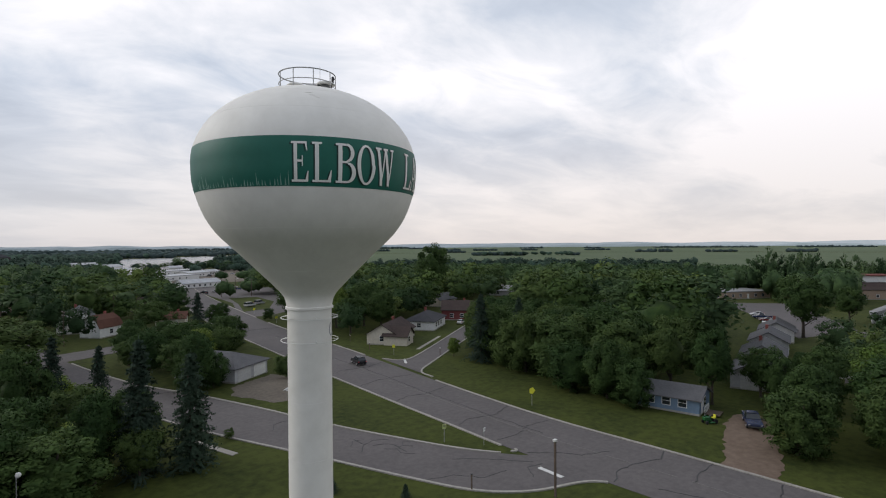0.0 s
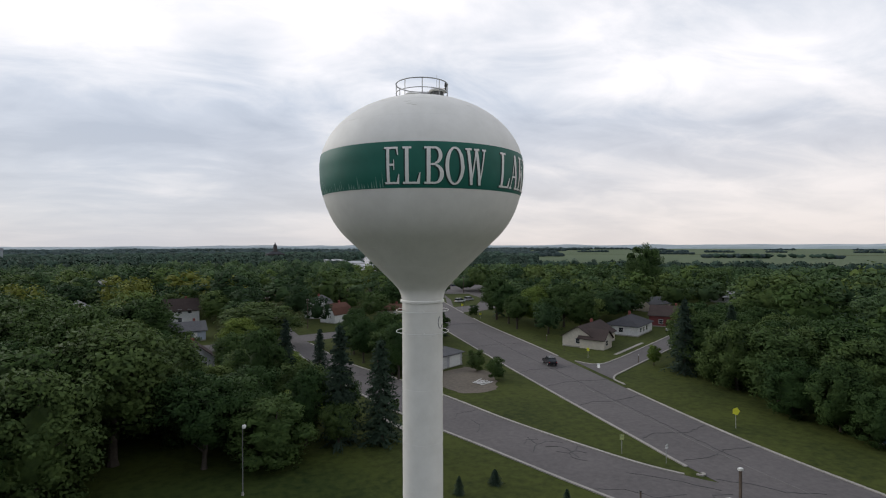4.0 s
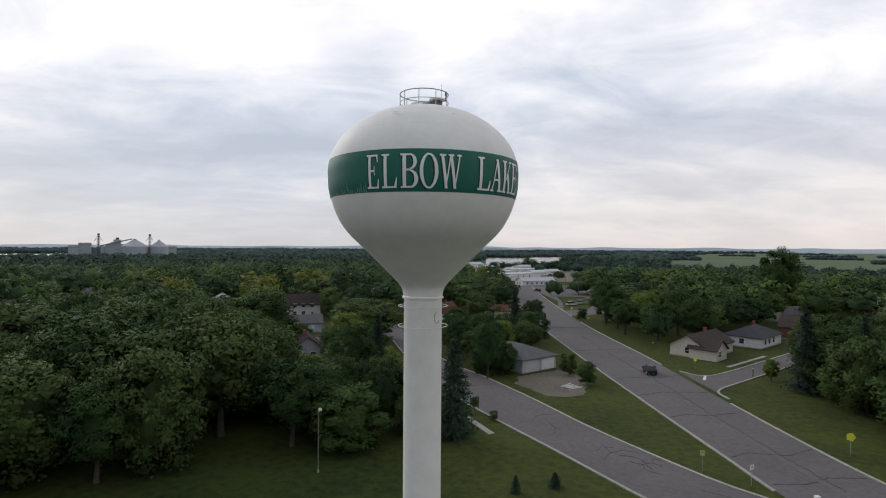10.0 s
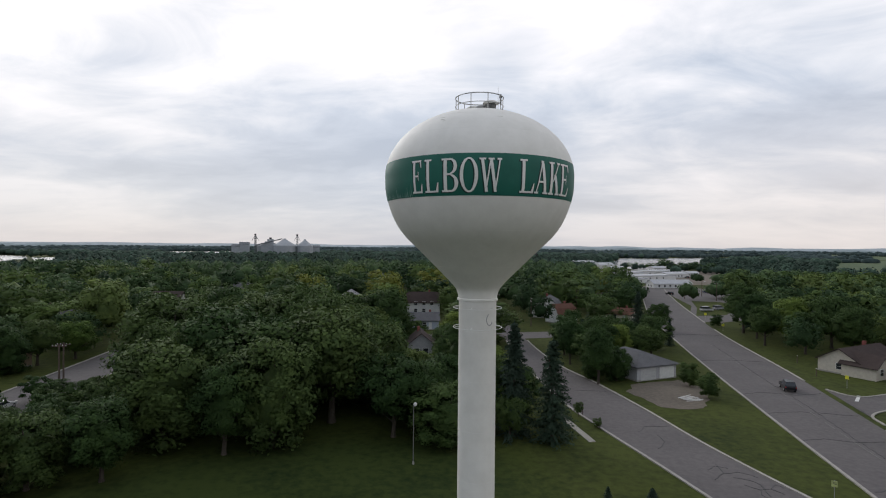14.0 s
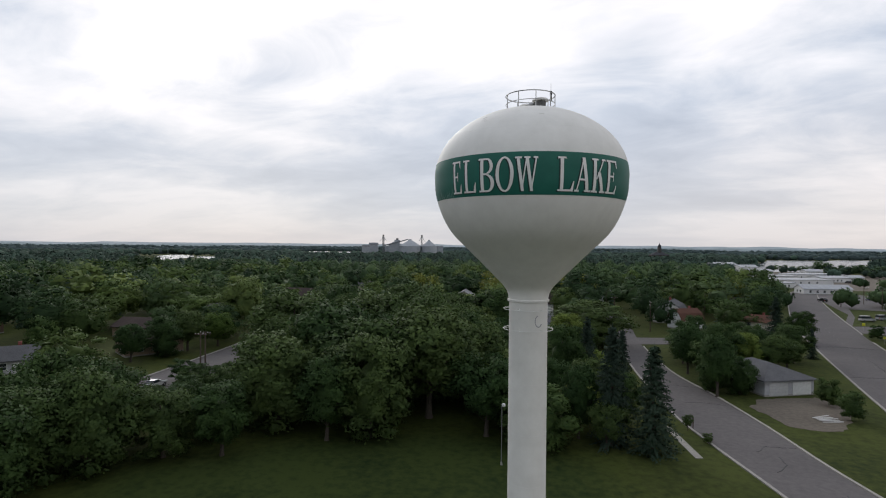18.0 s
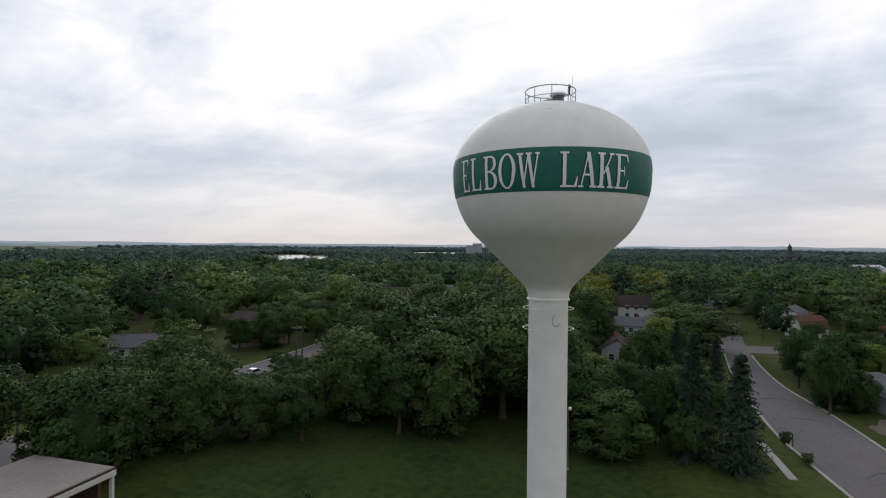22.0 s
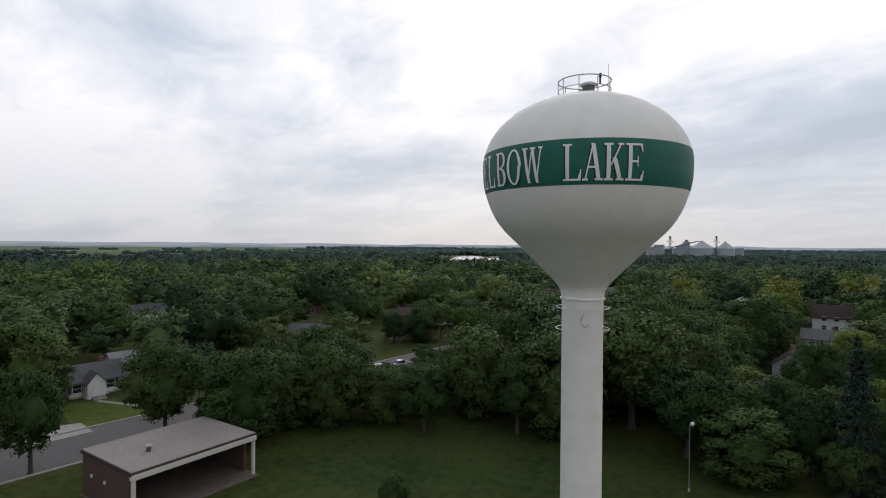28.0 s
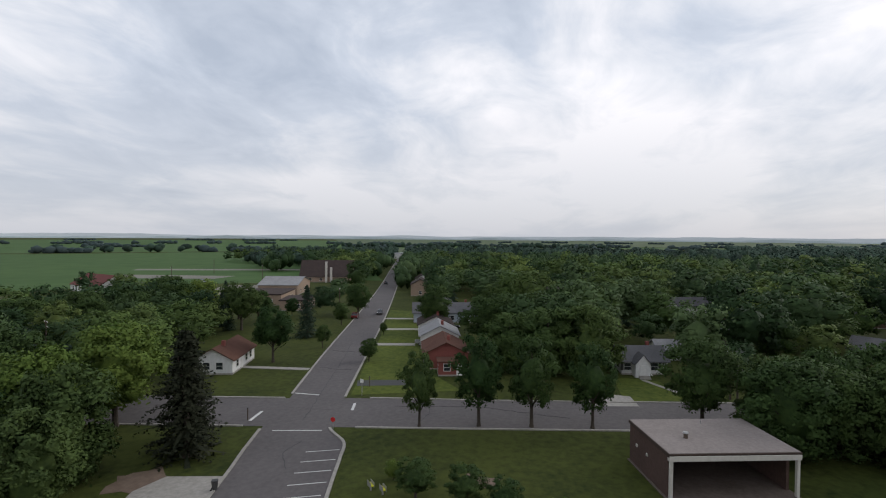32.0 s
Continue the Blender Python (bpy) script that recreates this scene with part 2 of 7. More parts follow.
def rod(bm, a, b, r0, r1=None, sides=8):
    a, b = Vector(a), Vector(b)
    m = Matrix.Translation((a + b) / 2) @ (b - a).to_track_quat("Z", "Y").to_matrix().to_4x4()
    bmesh.ops.create_cone(bm, cap_ends=True, segments=sides, radius1=r0, radius2=r0 if r1 is None else r1, depth=(b - a).length, matrix=m)
    return bm


def rodded(*args, **more):
    bm = bmesh.new()
    return rod(bm, *args, **more)


def lathe(profile, sides=96):
    bm = bmesh.new()
    rings = []
    for r, z in profile:
        if r < 1e-4:
            rings.append([bm.verts.new((0, 0, z))])
        else:
            rings.append([bm.verts.new((r * math.cos(2 * math.pi * k / sides), r * math.sin(2 * math.pi * k / sides), z)) for k in range(sides)])
    for a, b in zip(rings, rings[1:]):
        for k in range(sides):
            n = (k + 1) % sides
            if len(a) == 1:
                bm.faces.new((a[0], b[n], b[k]))
            elif len(b) == 1:
                bm.faces.new((a[k], a[n], b[0]))
            else:
                bm.faces.new((a[k], a[n], b[n], b[k]))
    bmesh.ops.recalc_face_normals(bm, faces=bm.faces)
    return bm


def torus(bm, radius, tube, z, sides=48, around=6, arc=1.0):
    rings = []
    count = sides if arc >= 1 else sides + 1
    for k in range(count):
        a = 2 * math.pi * arc * k / sides
        rings.append([bm.verts.new(((radius + tube * math.cos(2 * math.pi * j / around)) * math.cos(a), (radius + tube * math.cos(2 * math.pi * j / around)) * math.sin(a), z + tube * math.sin(2 * math.pi * j / around))) for j in range(around)])
    for k in range(sides):
        p, q = rings[k], rings[(k + 1) % count]
        for j in range(around):
            n = (j + 1) % around
            bm.faces.new((p[j], q[j], q[n], p[n]))
    return bm


def spline(points, steps=6):
    """A smooth line through the points."""
    p = [Vector(q) for q in points]
    p = [2 * p[0] - p[1]] + p + [2 * p[-1] - p[-2]]
    out = []
    for a, b, c, d in zip(p, p[1:], p[2:], p[3:]):
        for k in range(steps):
            t = k / steps
            out.append(0.5 * (2 * b + (c - a) * t + (2 * a - 5 * b + 4 * c - d) * t * t + (3 * b - a - 3 * c + d) * t ** 3))
    return out + [p[-2]]


def ribbon(left, right, z0, z1):
    """A slab between two lines of as many points each."""
    bm = bmesh.new()
    rows = [[bm.verts.new((*q.xy, z)) for q, z in ((a, z0), (a, z1), (b, z1), (b, z0))] for a, b in zip(left, right)]
    for p, q in zip(rows, rows[1:]):
        for j in range(3):
            bm.faces.new((p[j], p[j + 1], q[j + 1], q[j]))
    bm.faces.new(rows[0])
    bm.faces.new(rows[-1][::-1])
    bmesh.ops.recalc_face_normals(bm, faces=bm.faces)
    return bm


def offset(line, d):
    """The line shifted d metres to its left."""
    out = []
    for k, p in enumerate(line):
        way = (line[min(k + 1, len(line) - 1)] - line[max(k - 1, 0)]).to_2d().normalized()
        out.append(Vector((p.x - way.y * d, p.y + way.x * d, 0)))
    return out


def structure(name, bm, mat, label, category):
    return tagged(new(name, mesh_of(name, bm, mat)), label, category, kind="structure")


def slab(points, z0, z1):
    bm = bmesh.new()
    low = [bm.verts.new((x, y, z0)) for x, y in points]
    top = [bm.verts.new((x, y, z1)) for x, y in points]
    bm.faces.new(top)
    for k in range(len(points)):
        n = (k + 1) % len(points)
        bm.faces.new((low[k], low[n], top[n], top[k]))
    bmesh.ops.recalc_face_normals(bm, faces=bm.faces)
    return bm


# ---- ground, roads, water ----
def build_ground():
    bm = bmesh.new()
    n, reach = 40, 4900.0
    grid = [[bm.verts.new((math.copysign(abs(2 * i / n - 1) ** 2.2, i - n / 2) * reach, math.copysign(abs(2 * j / n - 1) ** 2.2, j - n / 2) * reach, 0)) for i in range(n + 1)] for j in range(n + 1)]
    for j in range(n):
        for i in range(n):
            bm.faces.new((grid[j][i], grid[j][i + 1], grid[j + 1][i + 1], grid[j + 1][i]))
    structure("ground", bm, M_GRASS, "mown grass and open land reaching to the horizon", "ground")


build_ground()
ROAD_TOP = 0.03


def kerb(line, d=0.0, name="kerb", w=0.36):
    a, b = offset(line, d), offset(line, d + w)
    return structure(name, ribbon(a, b, -0.05, 0.14), M_CONCRETE, "pale concrete kerb along a street edge", "kerb")


HWY_W = spline([(37.5, -400), (37.8, -60), (38.2, 1.7), (38.4, 18.7), (39.5, 31), (41.3, 50.6), (44.9, 85.7), (50.3, 130), (57, 175), (69.6, 232), (86, 300), (102, 350)])
HWY_E = spline([(50, -400), (50.6, -60), (51.0, 1.7), (51.1, 18.7), (52.0, 31), (54.6, 50.6), (59.9, 85.7), (65.2, 130), (73, 175), (84, 232), (99, 300), (114, 350)])
structure("road_highway", ribbon(HWY_W, HWY_E, -0.05, ROAD_TOP), M_ASPHALT, "grey worn asphalt highway curving past the town", "road")
FRONT_W = spline([(-2, 175), (2.8, 128), (6.3, 92.5), (11.5, 61.5), (15.3, 48), (19.8, 35), (24.1, 22), (27.0, 14.8), (31.0, 10.6), (36.9, 7.9), (39.2, 4.6)])
FRONT_E = spline([(5.5, 175), (8.6, 123), (13.4, 90.4), (19.5, 71.8), (23.9, 56.5), (27.7, 41.3), (33.3, 25), (36.8, 18.6), (38.6, 16), (39.0, 14), (39.6, 10)])
structure("road_frontage", ribbon(FRONT_W, FRONT_E, -0.05, ROAD_TOP + 0.006), M_ASPHALT, "grey cracked asphalt frontage street beside the highway", "road")
SIDE_S = spline([(56.0, 53.0), (57.6, 58.0), (66, 63.4), (98.4, 81.9), (150, 110), (215, 146)])
SIDE_N = spline([(59.3, 73.0), (61.4, 68.6), (68, 70.6), (94, 86), (146, 117), (211, 153)])
structure("road_side", ribbon(SIDE_S, SIDE_N, -0.05, ROAD_TOP + 0.012), M_ASPHALT, "grey asphalt side street between lawns", "road")
CROSS_N = spline([(-75, 108), (-30, 119), (4, 128.6), (20, 133), (45, 139.5)])
CROSS_S = spline([(-73, 100), (-28, 110), (8, 119), (20, 123.4), (46, 131)])
structure("road_cross", ribbon(CROSS_S, CROSS_N, -0.05, ROAD_TOP + 0.018), M_ASPHALT, "grey asphalt cross street among houses", "road")
WEST_W = spline([(-40, -190), (-59.3, -71.1), (-62.8, -53.4), (-66.2, -28.8), (-70.4, -4), (-80, 54), (-88, 94), (-118, 240)])
WEST_E = spline([(-27, -190), (-47, -71.1), (-50.3, -51.2), (-54, -28.8), (-58, -6), (-67.6, 44), (-76, 91), (-106, 240)])
structure("road_west", ribbon(WEST_W, WEST_E, -0.05, ROAD_TOP), M_ASPHALT, "grey asphalt street west of the park", "road")
MAIN_N = spline([(-57, -52.2), (-63.2, -53.7), (-97.3, -61.0), (-156.5, -74), (-250.7, -96.2), (-448, -144), (-800, -228)])
MAIN_S = spline([(-57, -60.8), (-63.4, -62.2), (-95.4, -69.6), (-154.5, -82.4), (-248.8, -104), (-446, -152), (-798, -236)])
structure("road_main", ribbon(MAIN_S, MAIN_N, -0.05, ROAD_TOP + 0.008), M_ASPHALT, "long straight grey asphalt street leading west", "road")
# the car park below the park's lawn
PARK_N = spline([(-55, -51.6), (-49.9, -50.9), (-45.6, -47.4), (-41.4, -46.2), (-35.8, -44.9), (-22, -41.6), (-5, -37.6)])
PARK_S = spline([(-53, -60.4), (-47.8, -59.2), (-44.5, -58.4), (-40.5, -57.4), (-34.3, -55.7), (-20, -52.3), (-3, -48.3)])
structure("parking_lot", ribbon(PARK_S, PARK_N, -0.05, ROAD_TOP + 0.014), M_ASPHALT, "dark asphalt car park with white stall lines", "parking lot")


def clip_line(line, a, b, axis=1):
    return [p for p in line if a <= p[axis] <= b]


kerb(clip_line(HWY_W, 19.5, 330), 0.0)
kerb(clip_line(HWY_E, -400, 52), -0.26)
kerb(clip_line(HWY_E, 74, 146), -0.26)
kerb(clip_line(HWY_E, 158, 330), -0.26)
kerb([p for p in FRONT_W if p.y > 6 and p.y < 121], -0.26)
kerb([p for p in FRONT_E if p.y > 18.7 and p.y < 119], 0.0)
kerb(SIDE_S, -0.26)
kerb(SIDE_N, 0.0)
kerb([p for p in WEST_W if p.y < -62], 0.0)
kerb([p for p in WEST_W if p.y > -53], 0.0)
kerb([p for p in WEST_E if p.y < -60], -0.26)
kerb([p for p in WEST_E if p.y > -50], -0.26)
kerb([p for p in MAIN_N if p.x < -62.5], -0.26)
kerb([p for p in MAIN_S if p.x < -62.5], 0.0)
kerb([p for p in PARK_N if p.x > -50], 0.0)
kerb([p for p in PARK_S if p.x > -48], -0.26)
tip = [Vector((38.2 + 0.55 * math.cos(a), 18.9 + 0.55 * math.sin(a), 0)) for a in np.linspace(-math.pi, 0.2, 10)]
kerb(tip, 0.0, w=0.35)


# ---- the water tower ----
EQ, TOP, RAD, SHAFT = 28.7, 3.68, 5.11, 1.03


def tank_profile():
    upper = [(RAD * math.cos(a), EQ + TOP * math.sin(a)) for a in np.linspace(math.pi / 2, 0, 22)]
    upper[0] = (0.0, EQ + TOP)
    lower = spline([(RAD, EQ), (5.04, 27.7), (4.68, 26.55), (4.10, 25.6), (3.16, 24.67), (2.25, 23.77), (1.40, 22.9), (1.14, 22.52), (1.05, 22.12)], 4)
    return upper + [(p.x, p.y) for p in [Vector((a[0], a[1])) for a in lower][1:]]


def radius_at(z):
    prof = tank_profile()
    for (r0, z0), (r1, z1) in zip(prof, prof[1:]):
        if z1 <= z <= z0:
            return r0 + (r1 - r0) * (z0 - z) / max(z0 - z1, 1e-9)
    return SHAFT


def on_tank(phi, z, out=0.0):
    """A point of the tank's skin: phi in degrees round the axis, from the south, growing eastwards."""
    r = radius_at(z) + out
    return Vector((r * math.sin(radians(phi)), -r * math.cos(radians(phi)), z))


def wrapped(polys, phi0, phi1, z0, z1, out, step=0.002):
    """Flat convex shapes in a unit square laid on the tank between two angles and two heights."""
    bm = bmesh.new()
    for n, poly in enumerate(polys):
        cells = 5
        xs = [p[0] for p in poly]
        f = bmesh.new()
        f.faces.new([f.verts.new((x, y, 0)) for x, y in poly])
        for axis, count in ((0, cells), (1, cells)):
            lo, hi = min(p[axis] for p in poly), max(p[axis] for p in poly)
            for k in range(1, count):
                cut = lo + (hi - lo) * k / count
                bmesh.ops.bisect_plane(f, geom=f.verts[:] + f.edges[:] + f.faces[:], plane_co=(cut, cut, 0), plane_no=(1, 0, 0) if axis == 0 else (0, 1, 0))
        made = {}
        for v in f.verts:
            made[v] = bm.verts.new(on_tank(phi0 + v.co.x * (phi1 - phi0), z0 + v.co.y * (z1 - z0), out + step * n))
        for face in f.faces:
            bm.faces.new([made[v] for v in face.verts])
        f.free()
    bmesh.ops.recalc_face_normals(bm, faces=bm.faces)
    for face in bm.faces:
        c = face.calc_center_median()
        if face.normal.dot(Vector((c.x, c.y, 0))) < 0:
            face.normal_flip()
    return bm


def quad(x0, y0, x1, y1):
    return [(x0, y0), (x1, y0), (x1, y1), (x0, y1)]


def bar(xa, xb, ya, yb, w):
    """A slanting stroke of width w from (xa, ya) to (xb, yb)."""
    return [(xa, ya), (xa + w, ya), (xb + w, yb), (xb, yb)]


def bowl(cx, cy, rx, ry, tx, ty, a0, a1, steps=14):
    """A curved stroke, thick at the side and thin above and below."""
    out = []
    for k in range(steps):
        s, e = [radians(a0 + (a1 - a0) * j / steps) for j in (k, k + 1)]
        out.append([(cx + rx * math.cos(s), cy + ry * math.sin(s)), (cx + rx * math.cos(e), cy + ry * math.sin(e)),
                    (cx + (rx - tx) * math.cos(e), cy + (ry - ty) * math.sin(e)), (cx + (rx - tx) * math.cos(s), cy + (ry - ty) * math.sin(s))])
    return out


T, S = 0.055, 0.20
GLYPHS = {
    "E": [quad(0.14, 0, 0.14 + S, 1), quad(0.0, 0, 0.95, T), quad(0.0, 1 - T, 0.9, 1), quad(0.3, 0.49, 0.66, 0.49 + T), [(0.78, 0.0), (0.97, 0.0), (1.0, 0.27), (0.95, 0.27)],
          [(0.76, 1.0), (0.90, 1.0), (0.94, 0.77), (0.89, 0.77)], [(0.62, 0.38), (0.67, 0.38), (0.67, 0.65), (0.62, 0.65)]],
    "L": [quad(0.14, 0, 0.14 + S, 1), quad(0.0, 0, 0.95, T), quad(0.0, 1 - T, 0.5, 1), [(0.76, 0.0), (0.96, 0.0), (1.0, 0.30), (0.95, 0.30)]],
    "B": [quad(0.12, 0, 0.12 + S, 1), quad(0.0, 0, 0.58, T), quad(0.0, 1 - T, 0.54, 1), quad(0.3, 0.50, 0.58, 0.50 + T)]
    + bowl(0.54, 0.765, 0.38, 0.235, 0.19, T, -90, 90) + bowl(0.57, 0.26, 0.43, 0.26, 0.21, T, -90, 90),
    "O": bowl(0.5, 0.5, 0.5, 0.52, 0.19, T, 0, 360, 26),
    "W": [bar(0.26, 0.06, 0, 1, 0.13), bar(0.26, 0.47, 0, 0.95, 0.06), bar(0.66, 0.45, 0, 1, 0.13), bar(0.68, 0.89, 0, 0.97, 0.06), quad(0.0, 1 - T, 0.29, 1), quad(0.40, 1 - T, 0.66, 1), quad(0.80, 1 - T, 1.0, 1)],
    "A": [bar(0.10, 0.48, 0, 1, 0.07), bar(0.70, 0.42, 0, 1, 0.19), quad(0.24, 0.33, 0.70, 0.33 + T), quad(0.0, 0, 0.28, T), quad(0.60, 0, 1.0, T)],
    "K": [quad(0.12, 0, 0.12 + S, 1), quad(0.0, 0, 0.44, T), quad(0.0, 1 - T, 0.44, 1), bar(0.30, 0.80, 0.40, 1, 0.08), bar(0.70, 0.40, 0, 0.60, 0.21), quad(0.60, 0, 1.0, T), quad(0.68, 1 - T, 0.98, 1)],
}
LETTERS = [("E", -36.8, -29.6), ("L", -28.0, -19.6), ("B", -17.8, -8.6), ("O", -7.9, 1.6), ("W", 2.2, 13.8), ("L", 23.8, 32.4), ("A", 32.8, 42.4), ("K", 42.8, 52.2), ("E", 53.0, 62.0)]


def build_tower():
    tower = thing("water_tower", "white steel water tower with a green lettered band", "water tower")
    part("tank", lathe(tank_profile()), M_TANK, tower, "glossy off-white painted steel tank", smooth=True)
    part("band", lathe([(radius_at(z) + 0.012, z) for z in np.linspace(29.28, 27.33, 16)]), M_GREEN, tower, "dark green painted band", smooth=True)
    for z in (31.6, 30.6, 25.75, 23.9):
        bm = bmesh.new()
        torus(bm, radius_at(z), 0.004, z, 96, 4)
        part("weld_seam", bm, M_TANK, tower)
    for phi, z, wide in ((-29, 31.35, 5), (-27, 31.2, 4), (-24, 31.1, 3), (18, 31.3, 4), (-62, 24.8, 6)):
        scuff = [on_tank(phi + wide * (k / 6 - 0.5), z, 0.003) for k in range(7)]
        bm = bmesh.new()
        for p, q in zip(scuff, scuff[1:]):
            rod(bm, p, q, 0.012, sides=4)
        part("scuff", bm, M_SEAM, tower, "faint grey scuff mark")
    part("shaft", lathe([(1.06, 22.12), (SHAFT, 21.95), (SHAFT, 15), (SHAFT, 8), (SHAFT + 0.02, 3.2), (1.5, 1.4), (1.9, 0.35), (1.9, 0.0)], 64), M_TANK, tower, "off-white painted steel column", smooth=True)
    part("collar", lathe([(1.05, 22.16), (1.12, 22.14), (1.12, 22.04), (1.04, 22.02)], 64), M_TANK, tower)
    for k in range(7):
        z = 20.4 - 2.7 * k
        bm = bmesh.new()
        torus(bm, SHAFT, 0.006, z, 64, 4)
        part("weld_seam", bm, M_TANK, tower)
    for n, (glyph, a, b) in enumerate(LETTERS):
        letter = part("letter_" + glyph.lower(), wrapped(GLYPHS[glyph], a, b, 27.49, 29.04, 0.034), M_LETTER, tower, "white painted serif letter")
        part("drop_shadow", wrapped(GLYPHS[glyph], a - 0.75, b - 0.75, 27.455, 29.005, 0.015, 0.0006), M_SHADOW, letter, "black-green painted letter shadow")
    rng = random.Random(4)
    blades = [-38.5 - 54 * (k + rng.uniform(-0.4, 0.4)) / 34 for k in range(34)]
    for phi in blades:
        tall, wide, lean = rng.choice((0.15, 0.2, 0.3, 0.25, 0.6)) * rng.uniform(0.7, 1.1), rng.uniform(0.25, 0.5), rng.uniform(-0.5, 0.5)
        part("reed", wrapped([[(0, 0), (1, 0), (0.5 + lean, 1)]], phi - wide, phi + wide, 27.36, 27.36 + tall, 0.018), M_REED, tower, "pale painted reed blade")
    rail = part("railing", torus(bmesh.new(), 1.31, 0.028, 33.08, 64), M_STEEL, tower, "grey steel guard rail ring")
    for z in (32.62,):
        part("rail_ring", torus(bmesh.new(), 1.31, 0.02, z, 64), M_STEEL, rail)
    for k in range(9):
        a = 2 * math.pi * (k + 0.3) / 9
        part("post", rodded((1.31 * math.cos(a), 1.31 * math.sin(a), 32.18), (1.31 * math.cos(a), 1.31 * math.sin(a), 33.08), 0.022), M_STEEL, rail)
    for px, py, lid in ((-0.30, 0.55, "access_hatch"), (0.63, -0.60, "manway")):
        h = part(lid, lathe([(0, 32.84), (0.34, 32.82), (0.43, 32.75), (0.43, 32.69), (0.36, 32.67), (0, 32.67)], 24), M_TANK, tower, "white domed hatch lid", smooth=True)
        h.location = (px, py, -0.06)
        # the neck's dark colour paints in the shade beneath the lid
        part("hatch_neck", lathe([(0.29, 32.67), (0.29, 32.2)], 24), M_NECK_SHADE, h, "hatch neck darkened as shade under the lid")
    part("vent_cap", lathe([(0, 32.80), (0.22, 32.78), (0.40, 32.68), (0.40, 32.61), (0.22, 32.61), (0.22, 32.28)], 24), M_STEEL, tower, "grey mushroom vent", smooth=True).location = (0.15, -0.1, -0.12)
    part("antenna", rodded((1.02, 0.55, 32.28), (1.02, 0.55, 33.88), 0.018, 0.008), M_STEEL, tower, "thin whip antenna")
    part("obstruction_light", lathe([(0, 33.20), (0.06, 33.18), (0.07, 33.03), (0.05, 32.98), (0.05, 32.68)], 12), M_DARK, tower).location = (1.15, -0.4, 0)
    for z in (21.62, 20.55):
        ring = part("cable_ring", torus(bmesh.new(), 1.33, 0.016, z, 64, 6), M_LETTER, tower, "thin white-painted hoop round the column")
        for k in range(6):
            a = radians(15 + 60 * k)
            part("stay", rodded((1.02 * math.cos(a), 1.02 * math.sin(a), z + 0.05), (1.33 * math.cos(a), 1.33 * math.sin(a), z), 0.014, sides=6), M_LETTER, ring)
    mark = bmesh.new()
    arc = [on_tank(41 + 11 * math.cos(radians(b)), 21.05 + 0.30 * math.sin(radians(b)), 0.012) for b in range(105, 331, 15)]
    for p, q in zip(arc, arc[1:]):
        rod(mark, p, q, 0.024, sides=6)
    part("cable_loop", mark, M_STEEL, tower, "curved grey conduit on the column")
    return tower


build_tower()


# ---- the open shelter on the lawn ----
M_BRICK = material("brown_brick", (0.055, 0.034, 0.028), (0.095, 0.06, 0.05), 0.9, 3.0, 0.4)
# brick copy with a lighter colour, standing in for light inside the shelter
M_LIT_BRICK = material("lit_inner_brick", (0.11, 0.075, 0.062), (0.18, 0.13, 0.11), 0.9, 3.0, 0.4)
M_CREAM = material("cream_paint", (0.42, 0.40, 0.36), (0.54, 0.52, 0.48), 0.7, 2.0, 0.1)
M_TARROOF = material("gravel_roof", (0.17, 0.145, 0.135), (0.25, 0.22, 0.205), 0.95, 3.0, 0.4)
M_TIMBER = material("dark_timber", (0.03, 0.02, 0.016), (0.06, 0.042, 0.032), 0.8, 4.0, 0.2)


M_FLOOR = material("brown_floor", (0.075, 0.058, 0.049), (0.14, 0.112, 0.096), 0.9, 2.0, 0.3)


